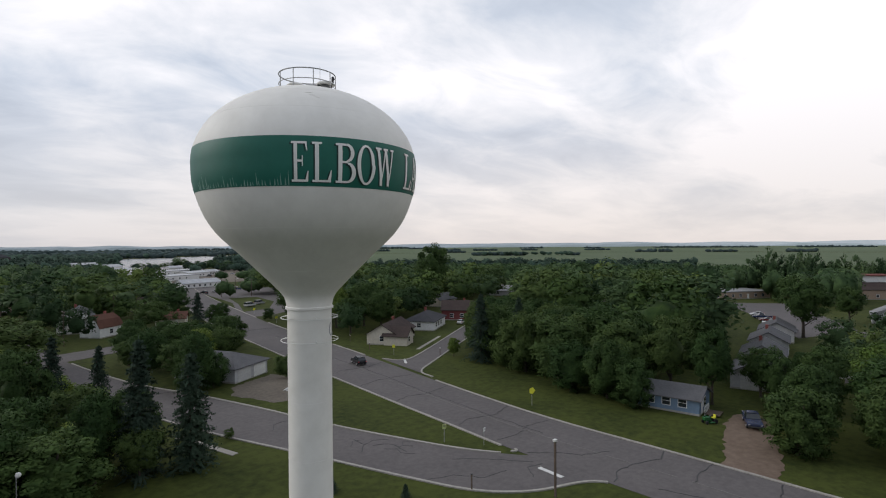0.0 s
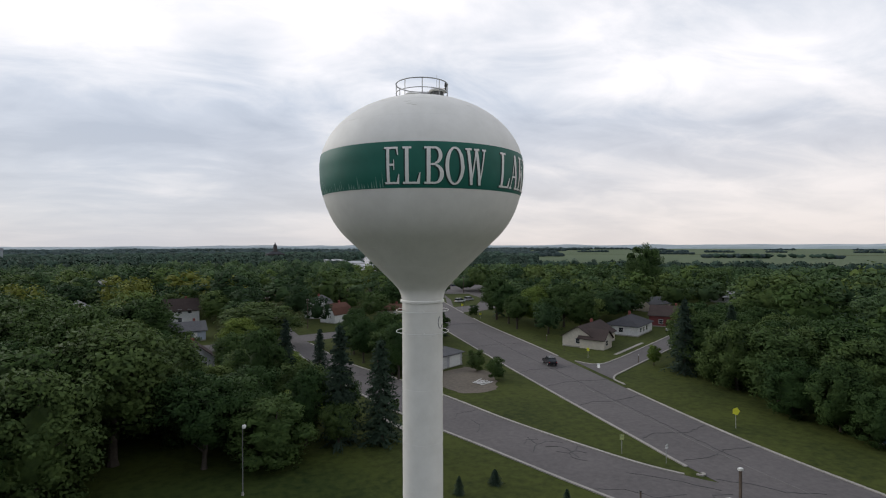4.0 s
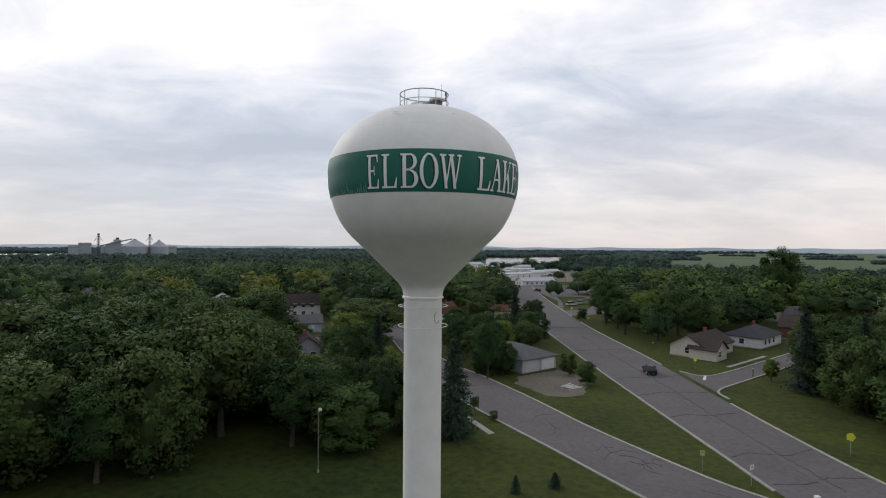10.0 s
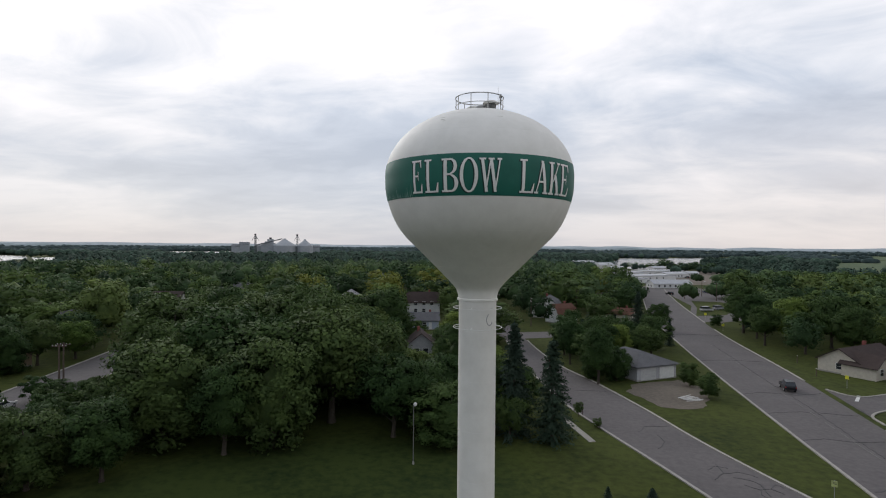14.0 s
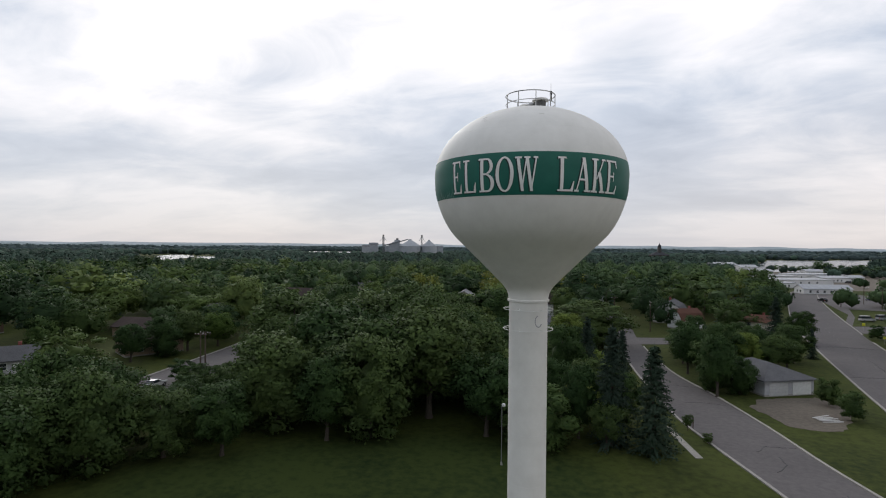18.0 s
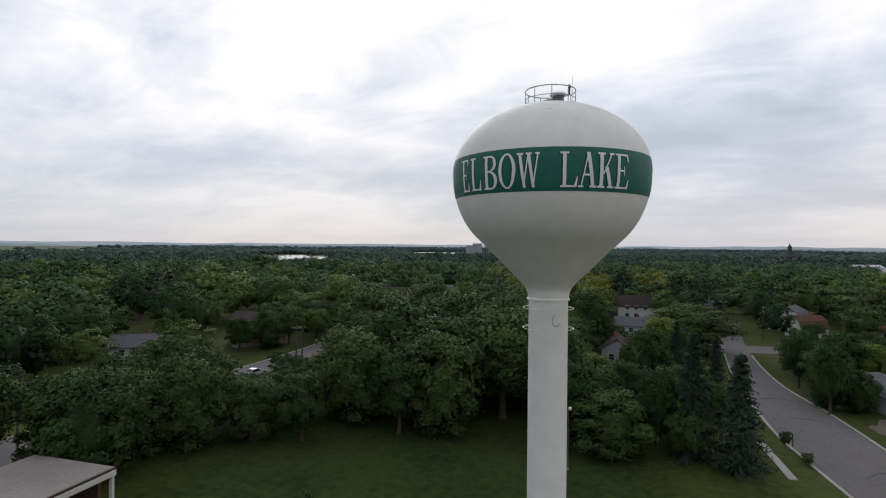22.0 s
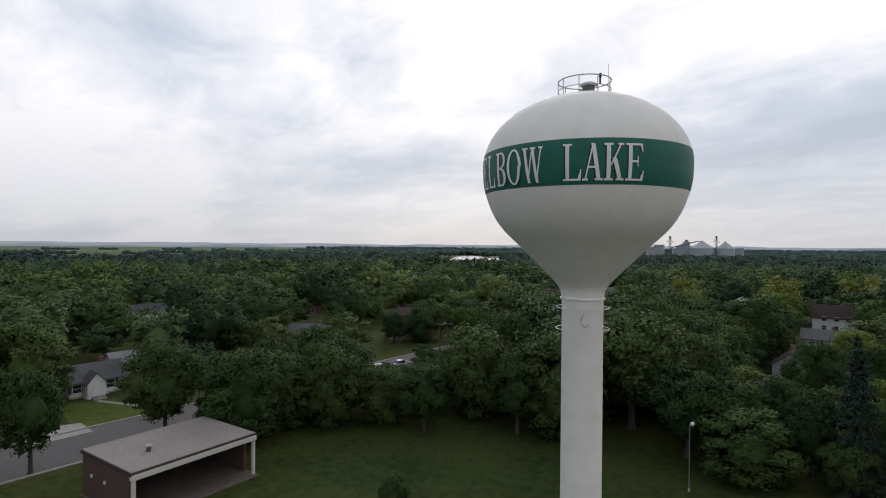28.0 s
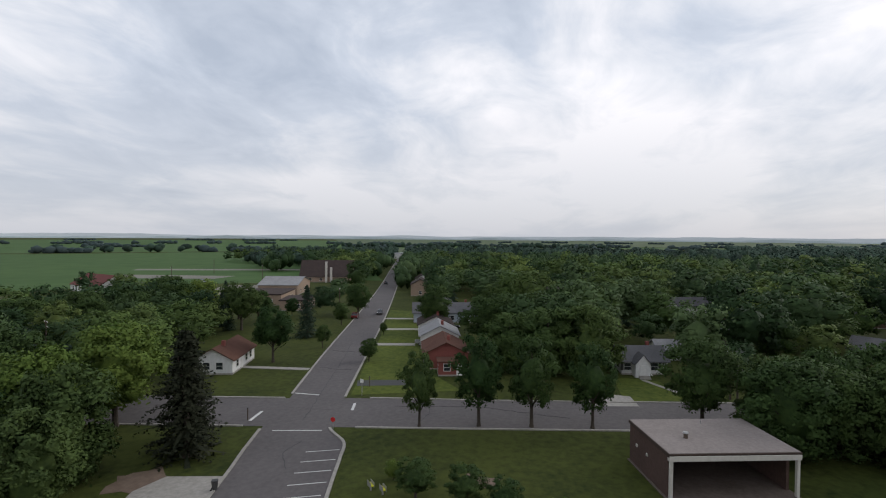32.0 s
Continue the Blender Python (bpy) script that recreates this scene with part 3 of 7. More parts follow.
def build_shelter():
    s = thing("park_shelter", "brown brick park shelter with flat roof and open front", "shelter", at=pose(-43.9, -6.9, 0, 0, 0, 13.3))
    # its open side faces +x
    a, b, h = 4.78, 6.35, 4.15
    part("floor_slab", boxed(-a - 0.2, -b - 0.2, 0, a + 0.5, b + 0.2, 0.16, 0.03), M_FLOOR, s)
    part("back_wall", boxed(-a, -b, 0.16, -a + 0.3, b, h), M_BRICK, s)
    part("end_wall", boxed(-a + 0.3, -b, 0.16, a - 0.45, -b + 0.3, h), M_BRICK, s)
    part("end_wall", boxed(-a + 0.3, b - 0.3, 0.16, a - 1.5, b, h), M_BRICK, s)
    part("inner_wall", boxed(-a + 0.3, -b + 0.3, 0.16, -a + 0.42, b - 0.3, h - 0.1), M_LIT_BRICK, s, "brown brick inside wall lightened against the dim interior")
    part("ceiling_panel", boxed(-a + 0.1, -b + 0.1, h - 0.1, a - 0.4, b - 0.1, h), M_TIMBER, s)
    part("roof", boxed(-a - 0.15, -b - 0.15, h + 0.004, a + 0.1, b + 0.15, h + 0.36, 0.04), M_TIMBER, s, "dark roof edge")
    part("roof_membrane", boxed(-a - 0.05, -b - 0.05, h + 0.362, a, b + 0.05, h + 0.40), M_TARROOF, s, "pale gravelled flat roof")
    part("fascia", boxed(a - 0.3, -b - 0.1, h - 0.35, a + 0.16, b + 0.1, h + 0.16, 0.02), M_CREAM, s, "cream painted beam")
    for y in (-b + 0.02, b - 0.3):
        part("post", boxed(a - 0.28, y, 0.16, a + 0.06, y + 0.3, h - 0.35, 0.02), M_CREAM, s, "cream painted post")
    v = part("roof_vent", rodded((0, 0, h + 0.4), (0, 0, h + 0.85), 0.22, 0.2, sides=16), M_WOODPOLE, s, "small brown sheet-metal roof vent")
    v.location = (0.9, -2.9, 0)
    c = part("vent_cap", rodded((0, 0, h + 0.92), (0, 0, h + 1.04), 0.3, 0.24, sides=16), M_STEEL, v)
    part("pipe", rodded((-3.2, 0.8, h + 0.4), (-3.2, 0.8, h + 0.8), 0.06), M_STEEL, s)
    for x in (-2.9, -0.3):
        part("wall_lamp", boxed(x, -b - 0.14, 2.3, x + 0.3, -b, 2.6, 0.03), M_CREAM, s, "white wall lamp")
    part("step", boxed(a + 0.5, -b - 0.2, 0, a + 1.1, -b + 1.6, 0.12, 0.02), M_CONCRETE, s)


build_shelter()


# ---- houses and larger buildings ----
def paint(name, r, g, b, rough=0.8, grain=2.0):
    return material(name, (r * 0.82, g * 0.82, b * 0.82), (r * 1.12, g * 1.12, b * 1.12), rough, grain, 0.15)


M_WHITE = paint("white_siding", 0.60, 0.60, 0.59)
M_CREAMWALL = paint("cream_siding", 0.48, 0.44, 0.37)
M_GREYWALL = paint("grey_siding", 0.36, 0.36, 0.37)
M_BLUE = paint("blue_siding", 0.13, 0.19, 0.27)
M_PALEBLUE = paint("pale_blue_siding", 0.34, 0.38, 0.45)
M_TAN = paint("tan_brick", 0.29, 0.215, 0.16)
M_REDBRICK = paint("red_brick", 0.20, 0.066, 0.055, 0.9, 4.0)
M_BROWNWALL = paint("brown_siding", 0.13, 0.085, 0.065)
M_REDWALL = paint("dark_red_siding", 0.16, 0.045, 0.045)
M_TRIM = paint("white_trim", 0.62, 0.62, 0.60)
M_DOOR = paint("garage_door_panel", 0.44, 0.44, 0.43)


def shingles(name, r, g, b):
    return material(name, (r * 0.75, g * 0.75, b * 0.75), (r * 1.2, g * 1.2, b * 1.2), 0.95, 5.0, 0.5, stain=0.35, spec=0.1)


M_ROOF_GREY = shingles("grey_shingles", 0.095, 0.095, 0.10)
M_ROOF_BROWN = shingles("brown_shingles", 0.052, 0.040, 0.037)
M_ROOF_RUST = shingles("rust_shingles", 0.092, 0.047, 0.035)
M_ROOF_RED = shingles("dark_red_shingles", 0.14, 0.055, 0.05)
M_ROOF_PALE = shingles("pale_grey_shingles", 0.22, 0.22, 0.225)
M_ROOF_DARK = shingles("charcoal_shingles", 0.05, 0.05, 0.055)
M_METALROOF = material("pale_sheet_roof", (0.27, 0.28, 0.30), (0.40, 0.41, 0.43), 0.5, 0.6, 0.05, metal=0.2)
FOOTPRINTS = []     # centre, angle, half length, half width: trees keep out of these


def gable_walls(L, W, h, rise):
    bm = bmesh.new()
    a, b = L / 2, W / 2
    low = [bm.verts.new((x, y, 0)) for x, y in ((-a, -b), (a, -b), (a, b), (-a, b))]
    top = [bm.verts.new((x, y, h)) for x, y in ((-a, -b), (a, -b), (a, b), (-a, b))]
    r0, r1 = bm.verts.new((-a, 0, h + rise)), bm.verts.new((a, 0, h + rise))
    bm.faces.new((low[0], low[1], top[1], top[0]))
    bm.faces.new((low[2], low[3], top[3], top[2]))
    bm.faces.new((low[1], low[2], top[2], r1, top[1]))
    bm.faces.new((low[3], low[0], top[0], r0, top[3]))
    return bm


def gable_roof(L, W, h, rise, over=0.45, thick=0.16):
    bm = bmesh.new()
    a, b = L / 2 + over, W / 2 + over
    drop = rise * over / (W / 2)
    line = [(-b, h - drop), (0, h + rise), (b, h - drop)]
    rows = []
    for x in (-a, a):
        rows.append([bm.verts.new((x, y, z + t)) for t in (0.0, thick) for y, z in line])
    p, q = rows
    for j, k in ((0, 1), (1, 2), (3, 4), (4, 5)):
        bm.faces.new((p[j], p[k], q[k], q[j]))
    for j, k in ((0, 3), (2, 5)):
        bm.faces.new((p[j], p[k], q[k], q[j]))
    for r in rows:
        bm.faces.new((r[0], r[1], r[4], r[3]))
        bm.faces.new((r[1], r[2], r[5], r[4]))
    bmesh.ops.recalc_face_normals(bm, faces=bm.faces)
    return bm


def hip_roof(L, W, h, rise, over=0.5, thick=0.14):
    bm = bmesh.new()
    a, b = L / 2 + over, W / 2 + over
    base = [bm.verts.new((x, y, z)) for z in (h, h + thick) for x, y in ((-a, -b), (a, -b), (a, b), (-a, b))]
    k = max(a - b, 0.3)
    r0, r1 = bm.verts.new((-k, 0, h + rise)), bm.verts.new((k, 0, h + rise))
    c = base[4:]
    bm.faces.new(base[:4][::-1])
    for j in range(4):
        n = (j + 1) % 4
        bm.faces.new((base[j], base[n], c[n], c[j]))
    bm.faces.new((c[0], c[1], r1, r0))
    bm.faces.new((c[2], c[3], r0, r1))
    bm.faces.new((c[1], c[2], r1))
    bm.faces.new((c[3], c[0], r0))
    bmesh.ops.recalc_face_normals(bm, faces=bm.faces)
    return bm


def gambrel(L, W, h, rise, over=0.35):
    walls, roof = bmesh.new(), bmesh.new()
    a, b = L / 2, W / 2
    prof = [(-b, 0), (-b, h), (-b * 0.62, h + rise * 0.62), (0, h + rise), (b * 0.62, h + rise * 0.62), (b, h), (b, 0)]
    for x in (-a, a):
        walls.faces.new([walls.verts.new((x, y, z)) for y, z in prof])
    for y in (-b, b):
        walls.faces.new([walls.verts.new(p) for p in ((-a, y, 0), (a, y, 0), (a, y, h), (-a, y, h))])
    line = [(y * 1.06, z + 0.04) for y, z in prof[1:-1]]
    for (y0, z0), (y1, z1) in zip(line, line[1:]):
        low = [(-a - over, y0, z0), (a + over, y0, z0), (a + over, y1, z1), (-a - over, y1, z1)]
        vs = [roof.verts.new((x, y, z + t)) for t in (0, 0.14) for x, y, z in low]
        for f in ((0, 1, 2, 3), (7, 6, 5, 4), (0, 4, 5, 1), (1, 5, 6, 2), (2, 6, 7, 3), (3, 7, 4, 0)):
            roof.faces.new([vs[i] for i in f])
    bmesh.ops.recalc_face_normals(walls, faces=walls.faces)
    bmesh.ops.recalc_face_normals(roof, faces=roof.faces)
    return walls, roof


def window(parent, x, y, z, turn, w=1.1, h=1.2, trim=None):
    """A window on a wall: (x, y, z) is its middle, and its outside looks along turn."""
    f = part("window", boxed(-w / 2 - 0.09, -0.05, -h / 2 - 0.09, w / 2 + 0.09, 0.03, h / 2 + 0.09), trim or M_TRIM, parent, "white framed window")
    f.matrix_local = Matrix.Translation((x, y, z)) @ Matrix.Rotation(turn, 4, "Z")
    part("pane", boxed(-w / 2, -0.062, 0.03, w / 2, -0.03, h / 2), M_GLASS, f)
    part("pane", boxed(-w / 2, -0.058, -h / 2, w / 2, -0.03, -0.03), M_GLASS, f)
    return f


def door(parent, x, y, turn, w=0.95, h=2.05, mat=None, name="door", label="white panel door"):
    d = part(name, boxed(-w / 2, -0.06, 0, w / 2, 0.03, h), mat or M_TRIM, parent, label)
    d.matrix_local = Matrix.Translation((x, y, 0.15)) @ Matrix.Rotation(turn, 4, "Z")
    return d


def house(label, x, y, turn, L, W, h=2.7, rise=2.0, wall=None, roof=None, kind="gable", wins=(3, 2, 1, 1), doors=((0, 0.2),), chimney=True, storeys=1, name="house", category="house", garage=None):
    """A house, its ridge along its own x. wins: windows on the sides -y, +y, -x, +x. doors: side and place along it."""
    wall, roof = wall or M_WHITE, roof or M_ROOF_GREY
    ob = thing(name, label, category, at=pose(x, y, 0, 0, 0, turn))
    FOOTPRINTS.append((x, y, radians(turn), L / 2 + 0.8, W / 2 + 0.8))
    if kind == "gambrel":
        w_bm, r_bm = gambrel(L, W, h, rise)
    elif kind == "hip":
        w_bm, r_bm = boxed(-L / 2, -W / 2, 0, L / 2, W / 2, h), hip_roof(L, W, h, rise)
    elif kind == "flat":
        w_bm, r_bm = boxed(-L / 2, -W / 2, 0, L / 2, W / 2, h), boxed(-L / 2 - 0.25, -W / 2 - 0.25, h + 0.003, L / 2 + 0.25, W / 2 + 0.25, h + rise, 0.05)
    else:
        w_bm, r_bm = gable_walls(L, W, h, rise), gable_roof(L, W, h, rise)
    part("wall", w_bm, wall, ob)
    r = part("roof", r_bm, roof, ob, "shingled roof" if kind != "flat" else "flat roof")
    part("foundation", boxed(-L / 2 - 0.04, -W / 2 - 0.04, 0, L / 2 + 0.04, W / 2 + 0.04, 0.28), M_CONCRETE, ob)
    if chimney and kind != "flat":
        part("chimney", boxed(L * 0.18, -0.35 + W * 0.08, h + rise * 0.5, L * 0.18 + 0.6, 0.25 + W * 0.08, h + rise + 0.8, 0.03), M_REDBRICK, r, "brick chimney")
    sides = ((L, -W / 2, 0.0), (L, W / 2, math.pi), (W, -L / 2, -math.pi / 2), (W, L / 2, math.pi / 2))
    for n, (length, off, t) in enumerate(sides):
        spots = {round(k, 3) for k in np.linspace(-0.5, 0.5, wins[n] + 2)[1:-1]} if wins[n] else set()
        for level in range(storeys):
            for s in sorted(spots):
                if any(n == dn and abs(s - dp) < 1.4 / length for dn, dp in doors) and level == 0:
                    continue
                p = s * length
                if n < 2:
                    window(ob, p, off, 1.55 + 2.6 * level, t)
                else:
                    window(ob, off, p, 1.55 + 2.6 * level, t)
    for n, dp in doors:
        length, off, t = sides[n]
        if n < 2:
            door(ob, dp * length, off, t)
        else:
            door(ob, off, dp * length, t)
    if garage:
        n, dp, w = garage
        length, off, t = sides[n]
        g = door(ob, dp * length if n < 2 else off, off if n < 2 else dp * length, t, w, 2.15, M_DOOR, "garage_door", "pale panelled garage door")
        for k in range(1, 4):
            part("panel_rib", boxed(-w / 2, -0.075, 0.53 * k - 0.02, w / 2, -0.06, 0.53 * k + 0.02), M_GREYWALL, g)
    return ob


def build_houses():
    # east of the highway
    h = house("cream house with brown shingled gable roof", 75.7, 90.4, 33, 15, 8, 2.6, 2.4, M_CREAMWALL, M_ROOF_BROWN, wins=(3, 2, 1, 1), doors=((0, 0.15),))
    wing = part("wing", gable_walls(6.0, 5.5, 2.5, 1.9), M_CREAMWALL, h, "cream gabled wing")
    wing.matrix_local = pose(-5.2, -3.6, 0, 0, 0, 90)
    part("wing_roof", gable_roof(6.0, 5.5, 2.5, 1.9), M_ROOF_BROWN, wing)
    window(wing, -3.0, 0.8, 1.5, -math.pi / 2)
    house("white house with dark hipped roof", 96.5, 100.5, 33, 14, 9, 2.6, 2.4, M_WHITE, M_ROOF_DARK, "hip", wins=(4, 2, 1, 1))
    house("dark red house with white trim and brown roof", 117, 107, -50, 10, 9, 3.4, 2.6, M_REDWALL, M_ROOF_BROWN, wins=(2, 2, 2, 2), doors=((2, 0.25),))
    house("small blue house with grey roof and white windows", 69.6, 13.4, 98, 9.2, 6.0, 2.3, 1.3, M_BLUE, M_ROOF_GREY, wins=(1, 3, 1, 1), doors=((2, 0.25),), chimney=False)
    for k, (x, y) in enumerate(((93, 8.6), (110, 12.6), (128, 16.6), (146, 20))):
        house("grey house with mid-grey roof among trees", x, y, 14, 11, 7.6, 2.8, 2.0, M_GREYWALL, M_ROOF_GREY, wins=(2, 2, 1, 1), garage=(2, 0.1, 3.0) if k == 0 else None)
    house("tan single-storey school block with flat roof", 247, 70, -31, 38, 16, 3.0, 0.4, M_TAN, M_ROOF_PALE, "flat", wins=(9, 4, 2, 2), name="school_block", category="school")
    hall = house("long low building with brown roof", 292, 24, -52, 46, 24, 4.2, 4.5, M_TAN, M_ROOF_BROWN, "gable", wins=(8, 4, 2, 2), chimney=False, name="school_hall", category="school")
    part("clerestory", boxed(-9, -5, 6.5, 9, 5, 9.6), M_WHITE, hall, "white raised middle")
    part("clerestory_roof", boxed(-9.6, -5.6, 9.6, 9.6, 5.6, 10.1), M_ROOF_RED, hall, "red metal roof")
    house("low white shed with pale roof", 104, 46, 20, 9, 6, 2.6, 1.2, M_WHITE, M_ROOF_PALE, chimney=False, wins=(1, 1, 0, 0), name="shed", category="shed")
    # between the frontage street and the highway
    g = house("grey-roofed house with a pale double garage", 28.2, 82.6, 119, 13.5, 9.6, 2.6, 2.2, M_GREYWALL, M_ROOF_GREY, "hip", wins=(2, 2, 0, 1), doors=(), chimney=False, garage=(2, 0.22, 3.6))
    door(g, -6.75, -2.4, -math.pi / 2, 3.6, 2.15, M_TRIM, "sliding_door", "white slatted double door")
    # north of the cross street
    house("white house with gambrel roof and rust shingles", 22.6, 153.6, 36, 8, 6.4, 2.6, 3.4, M_WHITE, M_ROOF_RUST, "gambrel", wins=(1, 1, 2, 2), doors=((2, 0.0),))
    house("broad white gambrel house behind dark shrubs", 19.6, 168.5, 76, 11, 9.4, 2.9, 4.2, M_WHITE, M_ROOF_GREY, "gambrel", wins=(2, 2, 2, 2), doors=((2, 0.2),))
    house("small cream house with rust-coloured roof", 43.5, 161.5, -25, 8.5, 6, 2.5, 1.7, M_CREAMWALL, M_ROOF_RUST, wins=(2, 1, 1, 1))
    house("pale grey house with mauve-brown roof", -16.0, 94.0, 100, 8, 6.0, 3.0, 2.4, M_GREYWALL, M_ROOF_BROWN, wins=(2, 2, 2, 2))
    house("white two-storey house with brown roof", -25.5, 169, 12, 11.5, 8, 4.6, 3.2, M_WHITE, M_ROOF_BROWN, wins=(3, 2, 2, 2), storeys=2)
    house("pale blue-grey bungalow with grey porch roof", -20.5, 134, 10, 8.5, 7, 2.8, 1.9, M_PALEBLUE, M_ROOF_GREY, wins=(3, 2, 1, 1))
    # west of the park street
    w = house("white cottage with grey roof and gabled porch", -90.6, -6.3, 100, 8.2, 6.8, 2.6, 2.0, M_WHITE, M_ROOF_GREY, wins=(0, 2, 2, 2), doors=())
    porch = part("porch", gable_walls(2.4, 2.6, 2.5, 1.5), M_WHITE, w, "white gabled entrance porch")
    porch.matrix_local = pose(-1.0, -4.2, 0, 0, 0, 90)
    part("porch_roof", gable_roof(2.4, 2.6, 2.5, 1.5, 0.25), M_ROOF_GREY, porch)
    door(porch, -1.2, 0.0, -math.pi / 2)
    for px in (1.75, -3.1):
        window(w, px, -3.4, 1.55, 0.0, 1.2, 1.25)
        for side in (-1, 1):
            part("shutter", boxed(px + side * 0.98 - 0.24, -3.47, 0.85, px + side * 0.98 + 0.24, -3.4, 2.25), M_DARK, w, "black window shutter")
    for side in (-1.95, 0.05):
        part("stair_rail", rodded((side, -5.9, 1.15), (side, -7.0, 0.75), 0.05), M_TRIM, w, "white stair rail")
    for k in range(3):
        part("step", boxed(-1.9, -6.2 - 0.3 * k, 0, 0.0, -5.85 - 0.3 * k, 0.5 - 0.16 * k), M_CONCRETE, w)
    house("small white garage with grey roof", -103, 1.6, 100, 6, 5, 2.4, 1.4, M_WHITE, M_ROOF_PALE, wins=(0, 0, 1, 0), doors=(), chimney=False, name="garage", category="garage", garage=(0, 0.0, 3))
    house("low white house with pale roof", -131, 18.5, 55, 10, 7, 2.6, 1.6, M_WHITE, M_ROOF_PALE)
    house("brown-roofed house half hidden by trees", -112.5, 14.5, 60, 10, 8, 2.6, 1.9, M_GREYWALL, M_ROOF_BROWN)
    house("grey house with grey roof beside the street", -107.5, 43.5, 50, 10, 7.5, 2.7, 2.0, M_GREYWALL, M_ROOF_GREY)
    house("tan brick house with brown roof", -98, 68, 62, 12, 8, 3.0, 1.8, M_TAN, M_ROOF_BROWN)
    # along the long west street
    house("red brick house with rust-coloured gable roof", -89.5, -42.9, 13.5, 12, 8.2, 3.0, 2.0, M_REDBRICK, M_ROOF_RUST, wins=(3, 3, 2, 2), doors=((3, -0.1),))
    house("low red brick entrance wing with a flat roof", -80.9, -40.2, 13.5, 3.6, 4.6, 2.5, 0.16, M_REDBRICK, M_ROOF_RUST, "flat", wins=(1, 1, 0, 2), doors=((3, 0.3),), name="entrance_wing", category="house")
    house("white house with pale grey gable roof and garage", -107.2, -47.4, 13.5, 11, 8.4, 2.9, 2.1, M_WHITE, M_ROOF_PALE, wins=(2, 2, 2, 2), garage=(0, 0.2, 3))
    house("white house with brown gable roof", -121.4, -51.2, 13.5, 11, 8.4, 2.9, 2.1, M_WHITE, M_ROOF_BROWN, wins=(2, 2, 2, 2))
    house("long grey house with grey roof", -142, -50.4, 103.5, 22, 9, 3.0, 2.3, M_PALEBLUE, M_ROOF_GREY, wins=(3, 3, 2, 2))
    house("white house with grey roof among street trees", -163, -58, 13.5, 11, 8.4, 2.9, 2.1, M_WHITE, M_ROOF_GREY, wins=(2, 2, 2, 2))
    house("white house with rust-orange roof and concrete walk", -77.6, -82.7, 13, 13, 6.8, 2.7, 1.9, M_WHITE, M_ROOF_RUST, wins=(3, 4, 1, 2), doors=((1, 0.1),))
    c = house("church with a broad steep brown roof and pylons", -265, -139, 105, 27, 17, 3.2, 8.0, M_TAN, M_ROOF_BROWN, wins=(4, 4, 0, 0), doors=(), chimney=False, name="church", category="church")
    for k, hgt in ((-2.2, 11), (0.3, 8)):
        part("pylon", boxed(2 + k, -10.4, 0, 3.1 + k, -9.5, hgt, 0.05), M_CREAM, c, "cream concrete pylon")
    house("tan brick school wing with flat brown roof", -172, -124, 13, 22, 14, 3.6, 0.5, M_TAN, M_ROOF_BROWN, "flat", wins=(4, 4, 3, 3), name="school_wing", category="school")
    house("tan brick hall with low gabled roof", -205, -134, 103, 16, 26, 4.2, 2.6, M_TAN, M_ROOF_PALE, wins=(3, 3, 3, 3), chimney=False, name="school_hall", category="school")
    house("tan brick entrance block with flat roof", -158, -106, 13, 14, 9, 3.2, 0.4, M_TAN, M_ROOF_BROWN, "flat", wins=(3, 3, 2, 2), name="school_block", category="school")
    house("long white-walled building with dark red roof", -190, -212, 66, 25, 14, 3.0, 4.2, M_WHITE, M_ROOF_RED, wins=(8, 6, 2, 2), chimney=False, name="clubhouse", category="building")
    house("low white roadside building with wide doors", -566, -181, 13, 16, 20, 5.0, 1.0, M_WHITE, M_METALROOF, "flat", wins=(4, 4, 4, 4), name="warehouse", category="building")
    # the lakeside quarter
    big = (("white arena with a pale gabled roof", 101, 616, 28, 27, 18, 6, 3, "gable"), ("white steel hall with pale roof", 121, 600, 28, 20, 13, 5, 2.2, "gable"),
           ("long white building with a row of windows", 107, 319, 14, 25, 9, 3.0, 2.0, "gable"), ("long low pale commercial block", 116, 404, 25, 42, 16, 3.2, 0.5, "flat"),
           ("pale flat-roofed commercial block", 149, 492, 25, 44, 18, 3.4, 0.5, "flat"), ("white store with a flat roof", 112, 500, 25, 20, 13, 3.0, 0.5, "flat"),
           ("pale flat-roofed low shop block", 112, 450, 25, 30, 14, 3.2, 0.5, "flat"), ("white workshop with a low gabled roof", 146, 442, 25, 22, 14, 3.4, 1.2, "gable"),
           ("low white shop beside the yards", 168, 462, 25, 12, 8, 3.0, 1.4, "gable"), ("low grey store with flat roof", 96, 362, 20, 16, 9, 3.0, 0.5, "flat"),
           ("pale workshop among gravel yards", 122, 552, 25, 24, 13, 3.4, 1.4, "gable"), ("low white boathouse on the shore", 168, 560, 25, 16, 9, 3.4, 1.8, "gable"),
           ("white hall beside the lake road", 92, 574, 20, 22, 12, 3.6, 1.6, "gable"))
    for label, x, y, t, L, W, hh, rise, kind in big:
        house(label, x, y, t, L, W, hh, rise, M_WHITE, M_METALROOF, kind, wins=(6, 2, 2, 2), doors=((0, 0.33),), chimney=False, name="commercial_building", category="building")
    house("small white shed beside the car park", 107, 205, 20, 8, 5, 2.8, 1.0, M_WHITE, M_METALROOF, wins=(0, 0, 0, 0), chimney=False, name="shed", category="shed")


build_houses()


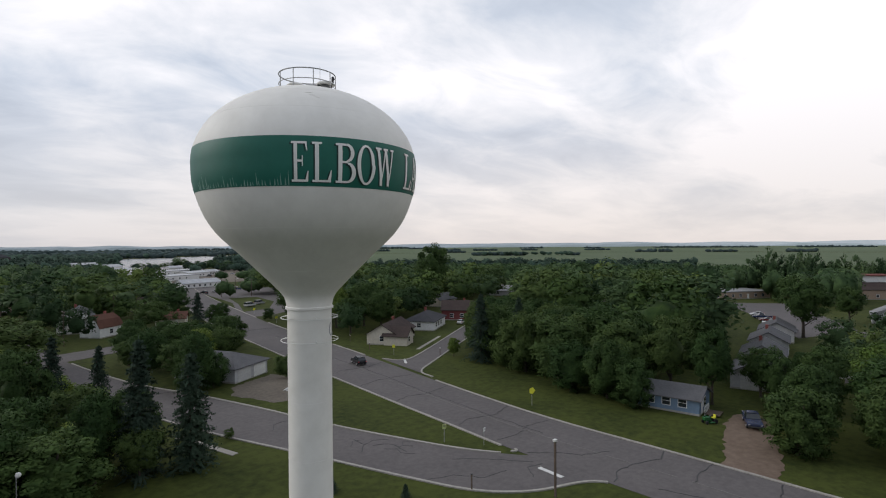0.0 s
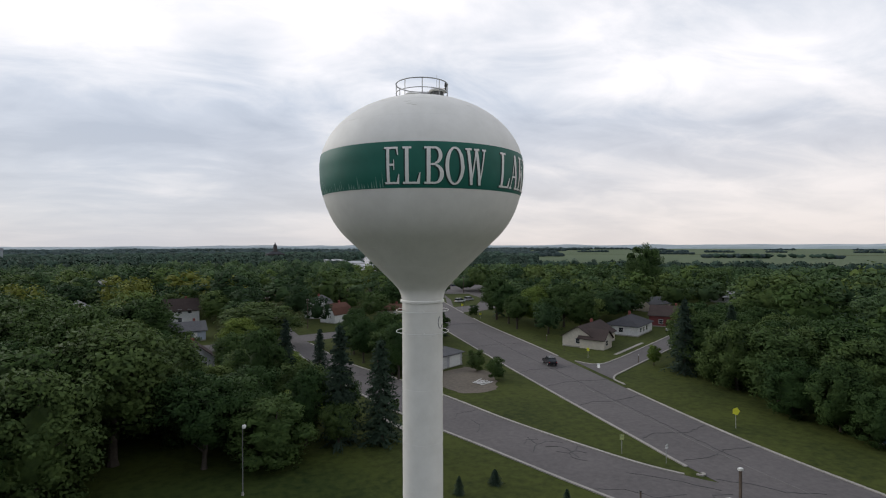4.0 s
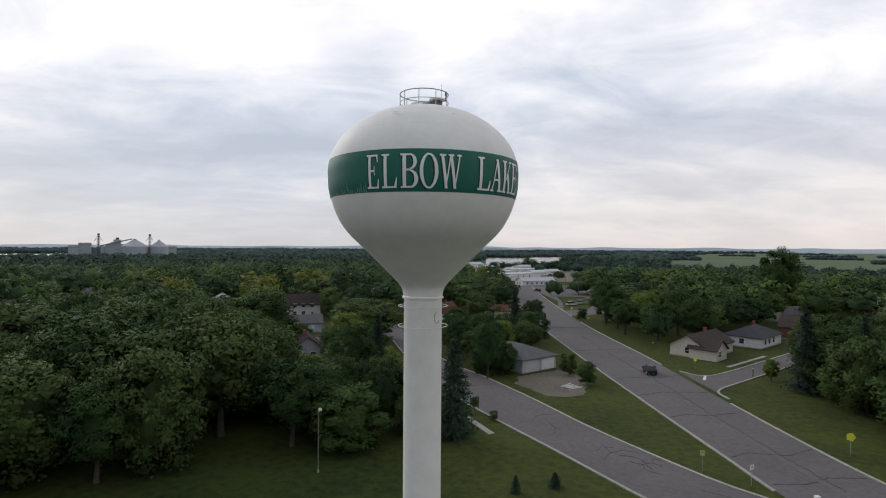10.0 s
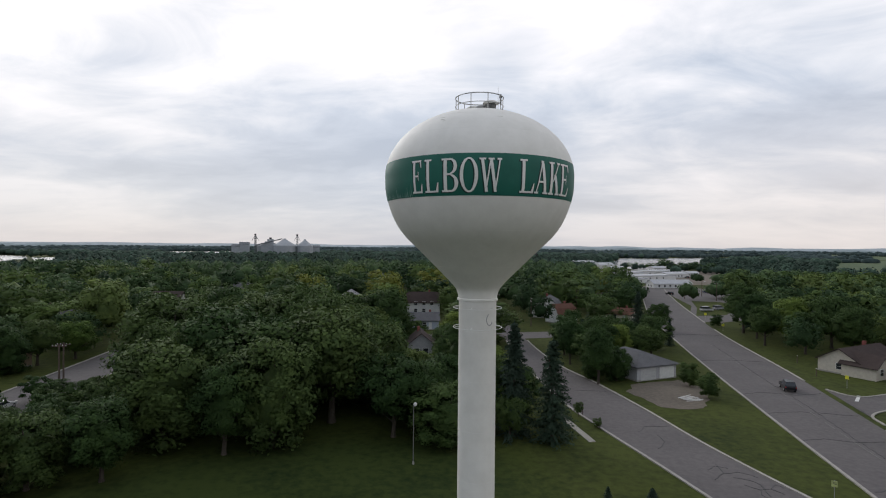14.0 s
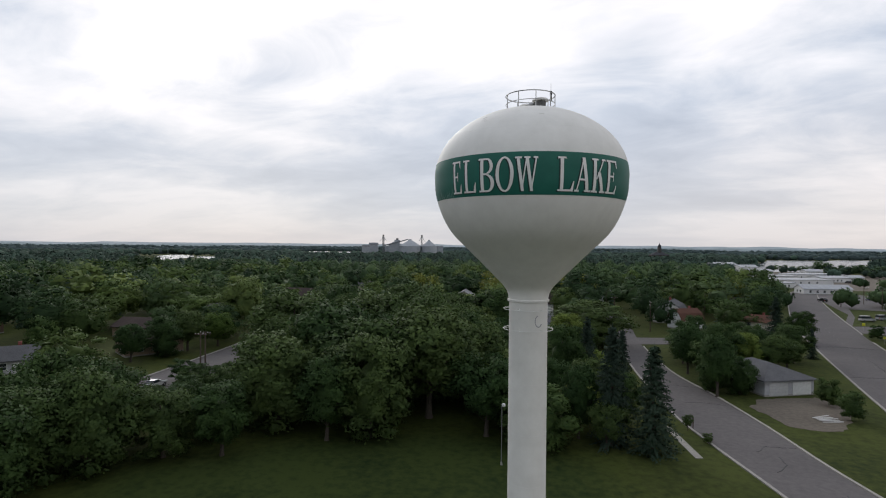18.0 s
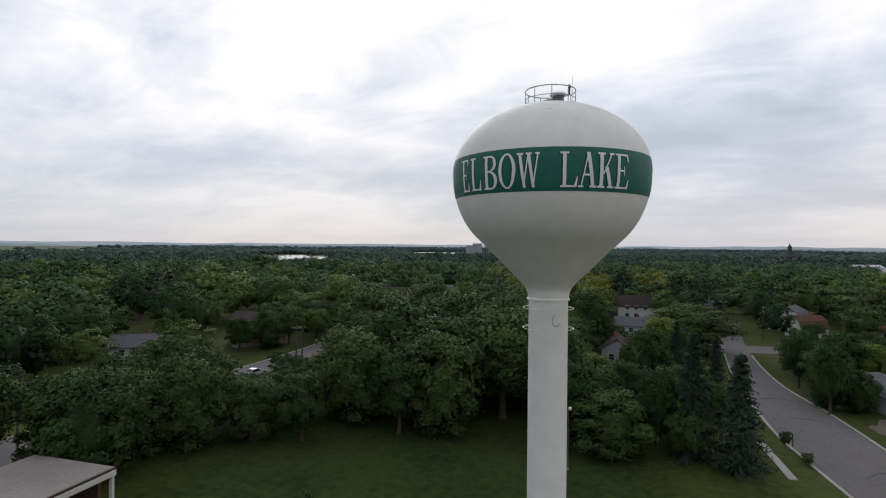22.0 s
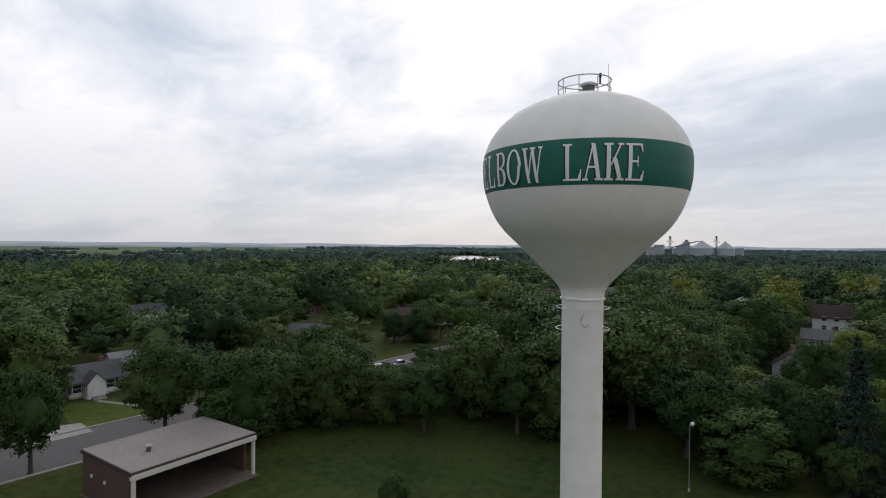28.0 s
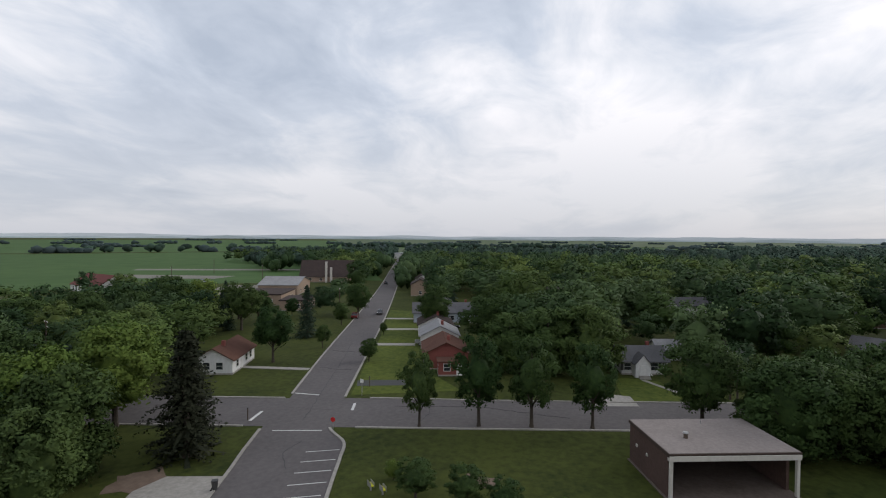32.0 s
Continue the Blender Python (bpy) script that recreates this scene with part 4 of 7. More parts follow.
def scatter_houses():
    """Houses glimpsed among the trees of the town, in rows along its streets."""
    rng = random.Random(11)
    looks = (("white", M_WHITE), ("cream", M_CREAMWALL), ("grey", M_GREYWALL), ("brown", M_BROWNWALL), ("tan", M_TAN))
    roofs = (("grey", M_ROOF_GREY), ("brown", M_ROOF_BROWN), ("pale", M_ROOF_PALE), ("grey-brown", M_ROOF_BROWN), ("dark", M_ROOF_DARK))
    for row in range(7):
        for col in range(9):
            x = -118 - 46 * row + rng.uniform(-6, 6) - 9 * col * 0.2
            y = 84 + 40 * col + rng.uniform(-8, 8) - 10 * row
            if row > 3 and rng.random() < 0.45:
                continue
            (wn, wm), (rn, rm) = rng.choice(looks[:3] + looks), rng.choice(roofs)
            house(f"{wn} house with {rn} roof among trees", x, y, rng.choice((10, 100)) + rng.uniform(-3, 3), rng.uniform(9, 13), rng.uniform(7, 9), rng.choice((2.7, 2.8, 4.8)), rng.uniform(1.8, 2.8), wm, rm, wins=(2, 1, 1, 1), doors=(), chimney=False)
    for x, y in ((-48, 142), (-55, 178), (-42, 214), (-8, 214), (8, 240), (-30, 258), (-60, 250), (20, 290), (-15, 310), (48, 215), (35, 262), (-70, 300), (0, 350), (150, 70), (170, 105), (140, 140), (190, 150), (165, -20), (200, 5), (122, -40), (105, 160), (135, 185), (-175, -20), (-200, 10), (-160, 20), (-240, -30), (-225, 40), (-300, -50), (-350, -60), (-210, -75), (-240, -80), (-330, -175), (-380, -185), (-400, -105)):
        (wn, wm), (rn, rm) = rng.choice(looks[:3] + looks), rng.choice(roofs)
        house(f"{wn} house with {rn} roof among trees", x, y, rng.choice((10, 100)) + rng.uniform(-3, 3), rng.uniform(9, 13), rng.uniform(7, 9), rng.choice((2.7, 2.8, 4.8)), rng.uniform(1.8, 2.8), wm, rm, wins=(2, 1, 1, 1), doors=(), chimney=False)


scatter_houses()


# ---- trees ----
def ico(level):
    bm = bmesh.new()
    bmesh.ops.create_icosphere(bm, subdivisions=level, radius=1)
    v = np.array([p.co[:] for p in bm.verts])
    f = np.array([[p.index for p in face.verts] for face in bm.faces])
    bm.free()
    return v, f


ICO1, ICO2 = ico(1), ico(2)


def blob(rng, centre, radius, level=2, rough=0.22):
    v, f = ICO2 if level == 2 else ICO1
    k = 1 + rough * (rng.random(len(v)) * 2 - 1)
    return v * k[:, None] * radius + centre, f


def leaf_quads(rng, centre, radius, count, size, inner=0.86, depth=0.32, loose=0.55):
    """Small bent leaf clumps spread over an ellipsoid, facing roughly outwards."""
    n = rng.normal(size=(count, 3))
    n /= np.linalg.norm(n, axis=1)[:, None]
    n[:, 2] = np.where(n[:, 2] < -0.35, -n[:, 2], n[:, 2])
    p = centre + n * radius * (inner + depth * rng.random((count, 1)))
    face = n + rng.normal(size=(count, 3)) * loose
    face /= np.linalg.norm(face, axis=1)[:, None]
    a = np.cross(face, rng.normal(size=(count, 3)))
    a /= np.linalg.norm(a, axis=1)[:, None]
    b = np.cross(face, a)
    s = size * (0.6 + 0.8 * rng.random((count, 1)))
    v = np.stack([p - a * s, p - b * s * 0.6 + face * s * 0.15, p + a * s, p + b * s * 0.6 - face * s * 0.25], 1).reshape(-1, 3)
    f = np.arange(count * 4).reshape(-1, 4)
    return v, f


class Pile:
    """Gathers vertices, faces and shading normals into one mesh."""

    def __init__(self):
        self.v, self.f, self.nrm, self.tint, self.n = [], {3: [], 4: []}, [], [], 0

    def add(self, vf, normals=None, tint=0.5):
        v, f = vf
        v, f = np.asarray(v, float), np.asarray(f)
        self.v.append(v)
        self.f[f.shape[1]].append(f + self.n)
        if normals is None:
            normals = v - v.mean(0)
            normals = normals / np.maximum(np.linalg.norm(normals, axis=1)[:, None], 1e-6)
        self.nrm.append(normals)
        self.tint.append(np.full(len(v), tint))
        self.n += len(v)

    def stacked(self):
        return np.concatenate(self.v), {k: np.concatenate(f) for k, f in self.f.items() if f}, np.concatenate(self.nrm)

    def mesh(self, name, mat, smooth=True):
        v, f, nrm = self.stacked()
        for k in f:    # every face looks the way its shading does
            p = v[f[k]]
            face = np.cross(p[:, 1] - p[:, 0], p[:, 2] - p[:, 0]) if k == 3 else np.cross(p[:, 2] - p[:, 0], p[:, 3] - p[:, 1])
            back = (face * nrm[f[k]].mean(1)).sum(1) < 0
            f[k] = np.where(back[:, None], f[k][:, ::-1], f[k])
        me = bpy.data.meshes.new(name)
        me.vertices.add(len(v))
        me.vertices.foreach_set("co", v.ravel())
        loops = np.concatenate([f[k].ravel() for k in f])
        starts, at = [], 0
        for k in f:
            starts.append(at + k * np.arange(len(f[k])))
            at += k * len(f[k])
        starts = np.concatenate(starts)
        me.loops.add(len(loops))
        me.loops.foreach_set("vertex_index", loops)
        me.polygons.add(len(starts))
        me.polygons.foreach_set("loop_start", starts)
        me.update(calc_edges=True)
        me.validate()
        me.materials.append(mat)
        own = me.attributes.new("tint", "FLOAT", "POINT")
        own.data.foreach_set("value", np.concatenate(self.tint).astype(np.float32))
        if smooth:
            me.shade_smooth()
            me.normals_split_custom_set_from_vertices(nrm.tolist())
        return me


def crown_pile(seed, lobes, quads, size, rx=4.4, z0=3.0, z1=12.0, shape=1.0, spread=0.80, level=1, inner=0.42, depth=0.74, fill=0.36, jitter=0.18, lobe=(0.15, 0.36), loose=0.5):
    """A broad crown for a tree 12 m high: many uneven tufts of leaf clumps, some of them standing out of the outline."""
    rng = np.random.default_rng(seed)
    pile = Pile()
    mid, half = (z0 + z1) / 2, (z1 - z0) / 2
    centre = np.array((0, 0, mid - 0.25 * half))
    lean = rng.uniform(0, 6.28, 3)

    def outward(v, c):
        own, all_ = v - c, (v - centre) / np.array((rx, rx, half))
        own, all_ = own / np.maximum(np.linalg.norm(own, axis=1)[:, None], 1e-6), all_ / np.maximum(np.linalg.norm(all_, axis=1)[:, None], 1e-6)
        n = 0.26 * own + 0.70 * all_ + jitter * np.repeat(rng.normal(size=(len(v) // 4 + 1, 3)), 4, 0)[: len(v)]
        return n / np.maximum(np.linalg.norm(n, axis=1)[:, None], 1e-6)

    core = blob(rng, np.array((0, 0, mid - 0.1 * half)), np.array((rx * 0.40, rx * 0.40, half * 0.52)), 2, 0.25)
    pile.add(core, outward(core[0], np.array((0, 0, mid))))
    for k in range(lobes):
        a = k * 2.399 + rng.uniform(-0.5, 0.5)
        h = -0.86 + 1.80 * (k + 0.5) / lobes
        uneven = 1 + 0.16 * math.sin(2 * a + lean[0]) + 0.10 * math.sin(3 * a + lean[1] + 2.5 * h)
        out = math.sqrt(max(0.0, 1 - abs(h) ** (2.2 * shape))) * rng.uniform(0.55, 1.08) * uneven
        c = np.array((math.cos(a) * out * rx * spread, math.sin(a) * out * rx * spread, mid + h * half * 0.86 + rng.uniform(-0.5, 0.5)))
        r = rng.uniform(*lobe) * rx * np.array((1, 1, rng.uniform(0.75, 1.3)))
        if fill > 0:
            b = blob(rng, c, r * fill, level, 0.3)
            pile.add(b, outward(b[0], c))
        q = leaf_quads(rng, c, r, quads, size, inner, depth, loose)
        pile.add(q, outward(q[0], c))
    return pile


def crown_mesh(seed, mat, *args, **more):
    return crown_pile(seed, *args, **more).mesh("crown", mat)


def spruce_mesh(seed, mat, whorls=24, per=12, h=12.0, r=2.7, columnar=False, sparse=0.0):
    """Whorls of drooping boughs, each a thin spine with tufts of needles hanging along it."""
    rng = np.random.default_rng(seed)
    pile = Pile()
    for w in range(whorls):
        t = w / whorls
        z = 0.6 + (h - 1.0) * t
        reach = r * (1 - t) ** (0.62 if columnar else 0.78) * (1 + 0.16 * rng.normal() * (1 - t)) + 0.12
        for k in range(per):
            if rng.random() < sparse:
                continue
            a = 2 * math.pi * (k + rng.random()) / per
            ln = reach * rng.uniform(0.55, 1.15)
            drop = ln * rng.uniform(0.12, 0.42)
            d, s = np.array((math.cos(a), math.sin(a), 0)), np.array((-math.sin(a), math.cos(a), 0))
            base = np.array((0, 0, z + rng.uniform(-0.3, 0.3)))
            wd = 0.05 * ln + 0.03
            v = np.array([base, base + d * ln * 0.55 + s * wd - (0, 0, drop * 0.4), base + d * ln - (0, 0, drop * 0.85), base + d * ln * 0.55 - s * wd - (0, 0, drop * 0.4)])
            up = np.tile(d * 0.8 + (0, 0, 0.45) + 0.2 * rng.normal(size=3), (4, 1))
            up /= np.linalg.norm(up[0])
            pile.add((v, np.array([[0, 1, 2, 3]])), up)
            for part_, count in ((0.30, 6), (0.52, 8), (0.74, 9), (0.95, 7)):
                spot = base + d * ln * part_ - (0, 0, drop * part_ + 0.07 * ln)
                q = leaf_quads(rng, spot, np.array((0.42, 0.42, 0.30)) * (0.35 + 0.24 * ln), count, 0.125)
                pile.add(q, np.tile(up[0], (len(q[0]), 1)) + 0.25 * np.repeat(rng.normal(size=(count, 3)), 4, 0))
    top = np.array([[0.08, 0, h - 0.9], [-0.04, 0.07, h - 0.9], [-0.04, -0.07, h - 0.9], [0, 0, h]])
    pile.add((top, np.array([[0, 1, 3], [1, 2, 3], [2, 0, 3]])))
    return pile.mesh("crown", mat)


def trunk_mesh(seed, tall, r=0.26, limbs=5):
    rng = random.Random(seed)
    bm = bmesh.new()
    rod(bm, (0, 0, -0.1), (0, 0, 0.5), r * 1.5, r * 1.05)
    rod(bm, (0, 0, 0.5), (rng.uniform(-0.2, 0.2), rng.uniform(-0.2, 0.2), tall * 0.45), r * 1.05, r * 0.7)
    rod(bm, (0, 0, tall * 0.43), (rng.uniform(-0.5, 0.5), rng.uniform(-0.5, 0.5), tall * 0.85), r * 0.7, r * 0.2)
    for k in range(limbs):
        a, z = 2 * math.pi * k / limbs + rng.uniform(-0.4, 0.4), tall * rng.uniform(0.2, 0.42)
        reach = rng.uniform(1.3, 2.6)
        rod(bm, (0, 0, z), (reach * math.cos(a), reach * math.sin(a), z + rng.uniform(1.6, 3.0)), r * 0.48, r * 0.15, 6)
    return mesh_of("trunk", bm, M_BARK)


NEAR = [crown_mesh(s, M_LEAF, 46, 270, 0.17, shape=sh, z0=z0) for s, sh, z0 in ((1, 1.0, 2.6), (2, 0.8, 2.0), (3, 1.3, 2.8), (4, 1.0, 1.8))]
NEAR_BRIGHT = [crown_mesh(s, M_LEAF_BRIGHT, 46, 270, 0.17, shape=sh, z0=1.4) for s, sh in ((5, 1.0), (6, 0.9))]
THICK = [crown_mesh(s, M_LEAF, 52, 260, 0.175, shape=sh, z0=-1.0, z1=12.0, rx=4.6) for s, sh in ((7, 1.0), (8, 1.5), (9, 0.9), (10, 1.2))]
THICK_BRIGHT = [crown_mesh(s, M_LEAF_MID, 52, 260, 0.175, shape=sh, z0=-1.0, rx=4.4) for s, sh in ((41, 1.0), (42, 0.8))]
AIRY = [crown_mesh(s, M_LEAF, 56, 150, 0.155, rx=4.0, shape=0.8, z0=1.9, spread=0.92, fill=0.34, lobe=(0.13, 0.28)) for s in (61, 62)]
SPRUCE = [spruce_mesh(s, M_NEEDLE) for s in (21, 22, 23)]
OLD_SPRUCE = [spruce_mesh(25, M_NEEDLE_OLD, 26, 12, 12.0, 2.7, True, 0.18)]
BUSH = [crown_mesh(s, M_LEAF, 22, 240, 0.24, rx=4.4, z0=0.0, z1=12.0, lobe=(0.2, 0.4)) for s in (31, 32)]
TRUNKS = [trunk_mesh(s, 11) for s in (1, 2, 3)]
SPRUCE_TRUNK = trunk_mesh(9, 11, 0.22, 0)

KINDS = {
    "leafy": (NEAR, TRUNKS, "broad-leaved tree with a dense dark green crown", "tree"),
    "airy": (AIRY, TRUNKS, "slender street tree with a loose open crown", "tree"),
    "bright": (NEAR_BRIGHT, TRUNKS, "broad-leaved tree with a fresh light green crown", "tree"),
    "thick": (THICK, TRUNKS, "woodland tree leafed to the ground, very dark green", "tree"),
    "thickbright": (THICK_BRIGHT, TRUNKS, "woodland tree leafed to the ground, lighter green", "tree"),
    "spruce": (SPRUCE, [SPRUCE_TRUNK], "dark spruce with drooping branches", "conifer"),
    "oldspruce": (OLD_SPRUCE, [SPRUCE_TRUNK], "old spruce with sparse browning branches", "conifer"),
    "bush": (BUSH, [], "rounded dark green shrub", "shrub"),
}
planted = []
tree_rng = random.Random(77)


TEMPLATES = [crown_pile(s, 22, 92, 0.26, shape=sh, z0=2.2, inner=0.5, depth=0.68, fill=0.38, level=1, jitter=0.10, loose=0.36, lobe=(0.2, 0.42)).stacked() for s, sh in ((11, 1.0), (12, 0.8), (13, 1.2), (14, 1.0), (15, 0.9), (16, 1.4))]
FAR_TEMPLATES = [crown_pile(s, 13, 46, 0.40, shape=sh, z0=2.0, inner=0.55, depth=0.64, fill=0.42, level=1, jitter=0.08, loose=0.3, lobe=(0.24, 0.46)).stacked() for s, sh in ((51, 1.0), (52, 0.8), (53, 1.2), (54, 1.0))]
MIDS = {"mid": Pile(), "olive": Pile(), "midbright": Pile(), "yellow": Pile(), "conifer": Pile()}


def cone_template():
    pile, rng = Pile(), np.random.default_rng(3)
    for w in range(9):
        t = w / 9
        for k in range(7):
            a = 2 * math.pi * (k + rng.random()) / 7
            ln = 2.7 * (1 - t) * rng.uniform(0.7, 1.1) + 0.15
            d, s_ = np.array((math.cos(a), math.sin(a), 0)), np.array((-math.sin(a), math.cos(a), 0))
            base = np.array((0, 0, 1 + 10.6 * t + 0.5))
            v = np.array([base, base + d * ln * 0.6 + s_ * 0.35 * ln - (0, 0, 0.3 * ln), base + d * ln - (0, 0, 0.5 * ln), base + d * ln * 0.6 - s_ * 0.35 * ln - (0, 0, 0.3 * ln)])
            n = np.tile(d * 0.8 + (0, 0, 0.5), (4, 1))
            pile.add((v, np.array([[0, 1, 2, 3]])), n / np.linalg.norm(n[0]))
    return pile.stacked()


CONE = cone_template()


def plant_mid(x, y, h, r, kind):
    """A tree further off, joined with its neighbours."""
    v, f, n = CONE if kind == "conifer" else tree_rng.choice(TEMPLATES if math.hypot(x, y) < 170 else FAR_TEMPLATES)
    base = 2.7 if kind == "conifer" else 4.4
    a = tree_rng.uniform(0, 6.28)
    c, s_ = math.cos(a), math.sin(a)
    turn = np.array(((c, -s_, 0), (s_, c, 0), (0, 0, 1)))
    placed = (v @ turn.T) * (r / base, r / base, h / 12.0) + (x, y, 0)
    pile = MIDS[kind]
    at = pile.n
    pile.v.append(placed)
    pile.nrm.append(n @ turn.T)
    pile.tint.append(np.full(len(placed), tree_rng.random()))
    for k in f:
        pile.f[k].append(f[k] + at)
    pile.n += len(placed)
    planted.append((x, y, r))


def plant(x, y, h, r, kind="leafy"):
    if kind in MIDS:
        return plant_mid(x, y, h, r, kind)
    crowns, trunks, label, category = KINDS[kind]
    name = {"tree": "tree", "conifer": "spruce_tree", "shrub": "shrub"}[category]
    base = 2.7 if category == "conifer" else 4.4
    ob = thing(name, label, category)
    ob.matrix_world = Matrix.LocRotScale((x, y, 0), Euler((0, 0, tree_rng.uniform(0, 6.28))), (r / base, r / base * tree_rng.uniform(0.9, 1.1), h / 12.0))
    for n, group in (("trunk", trunks), ("crown", crowns)):
        if group:
            o = new(n, tree_rng.choice(group))
            o.parent = ob
    planted.append((x, y, r))


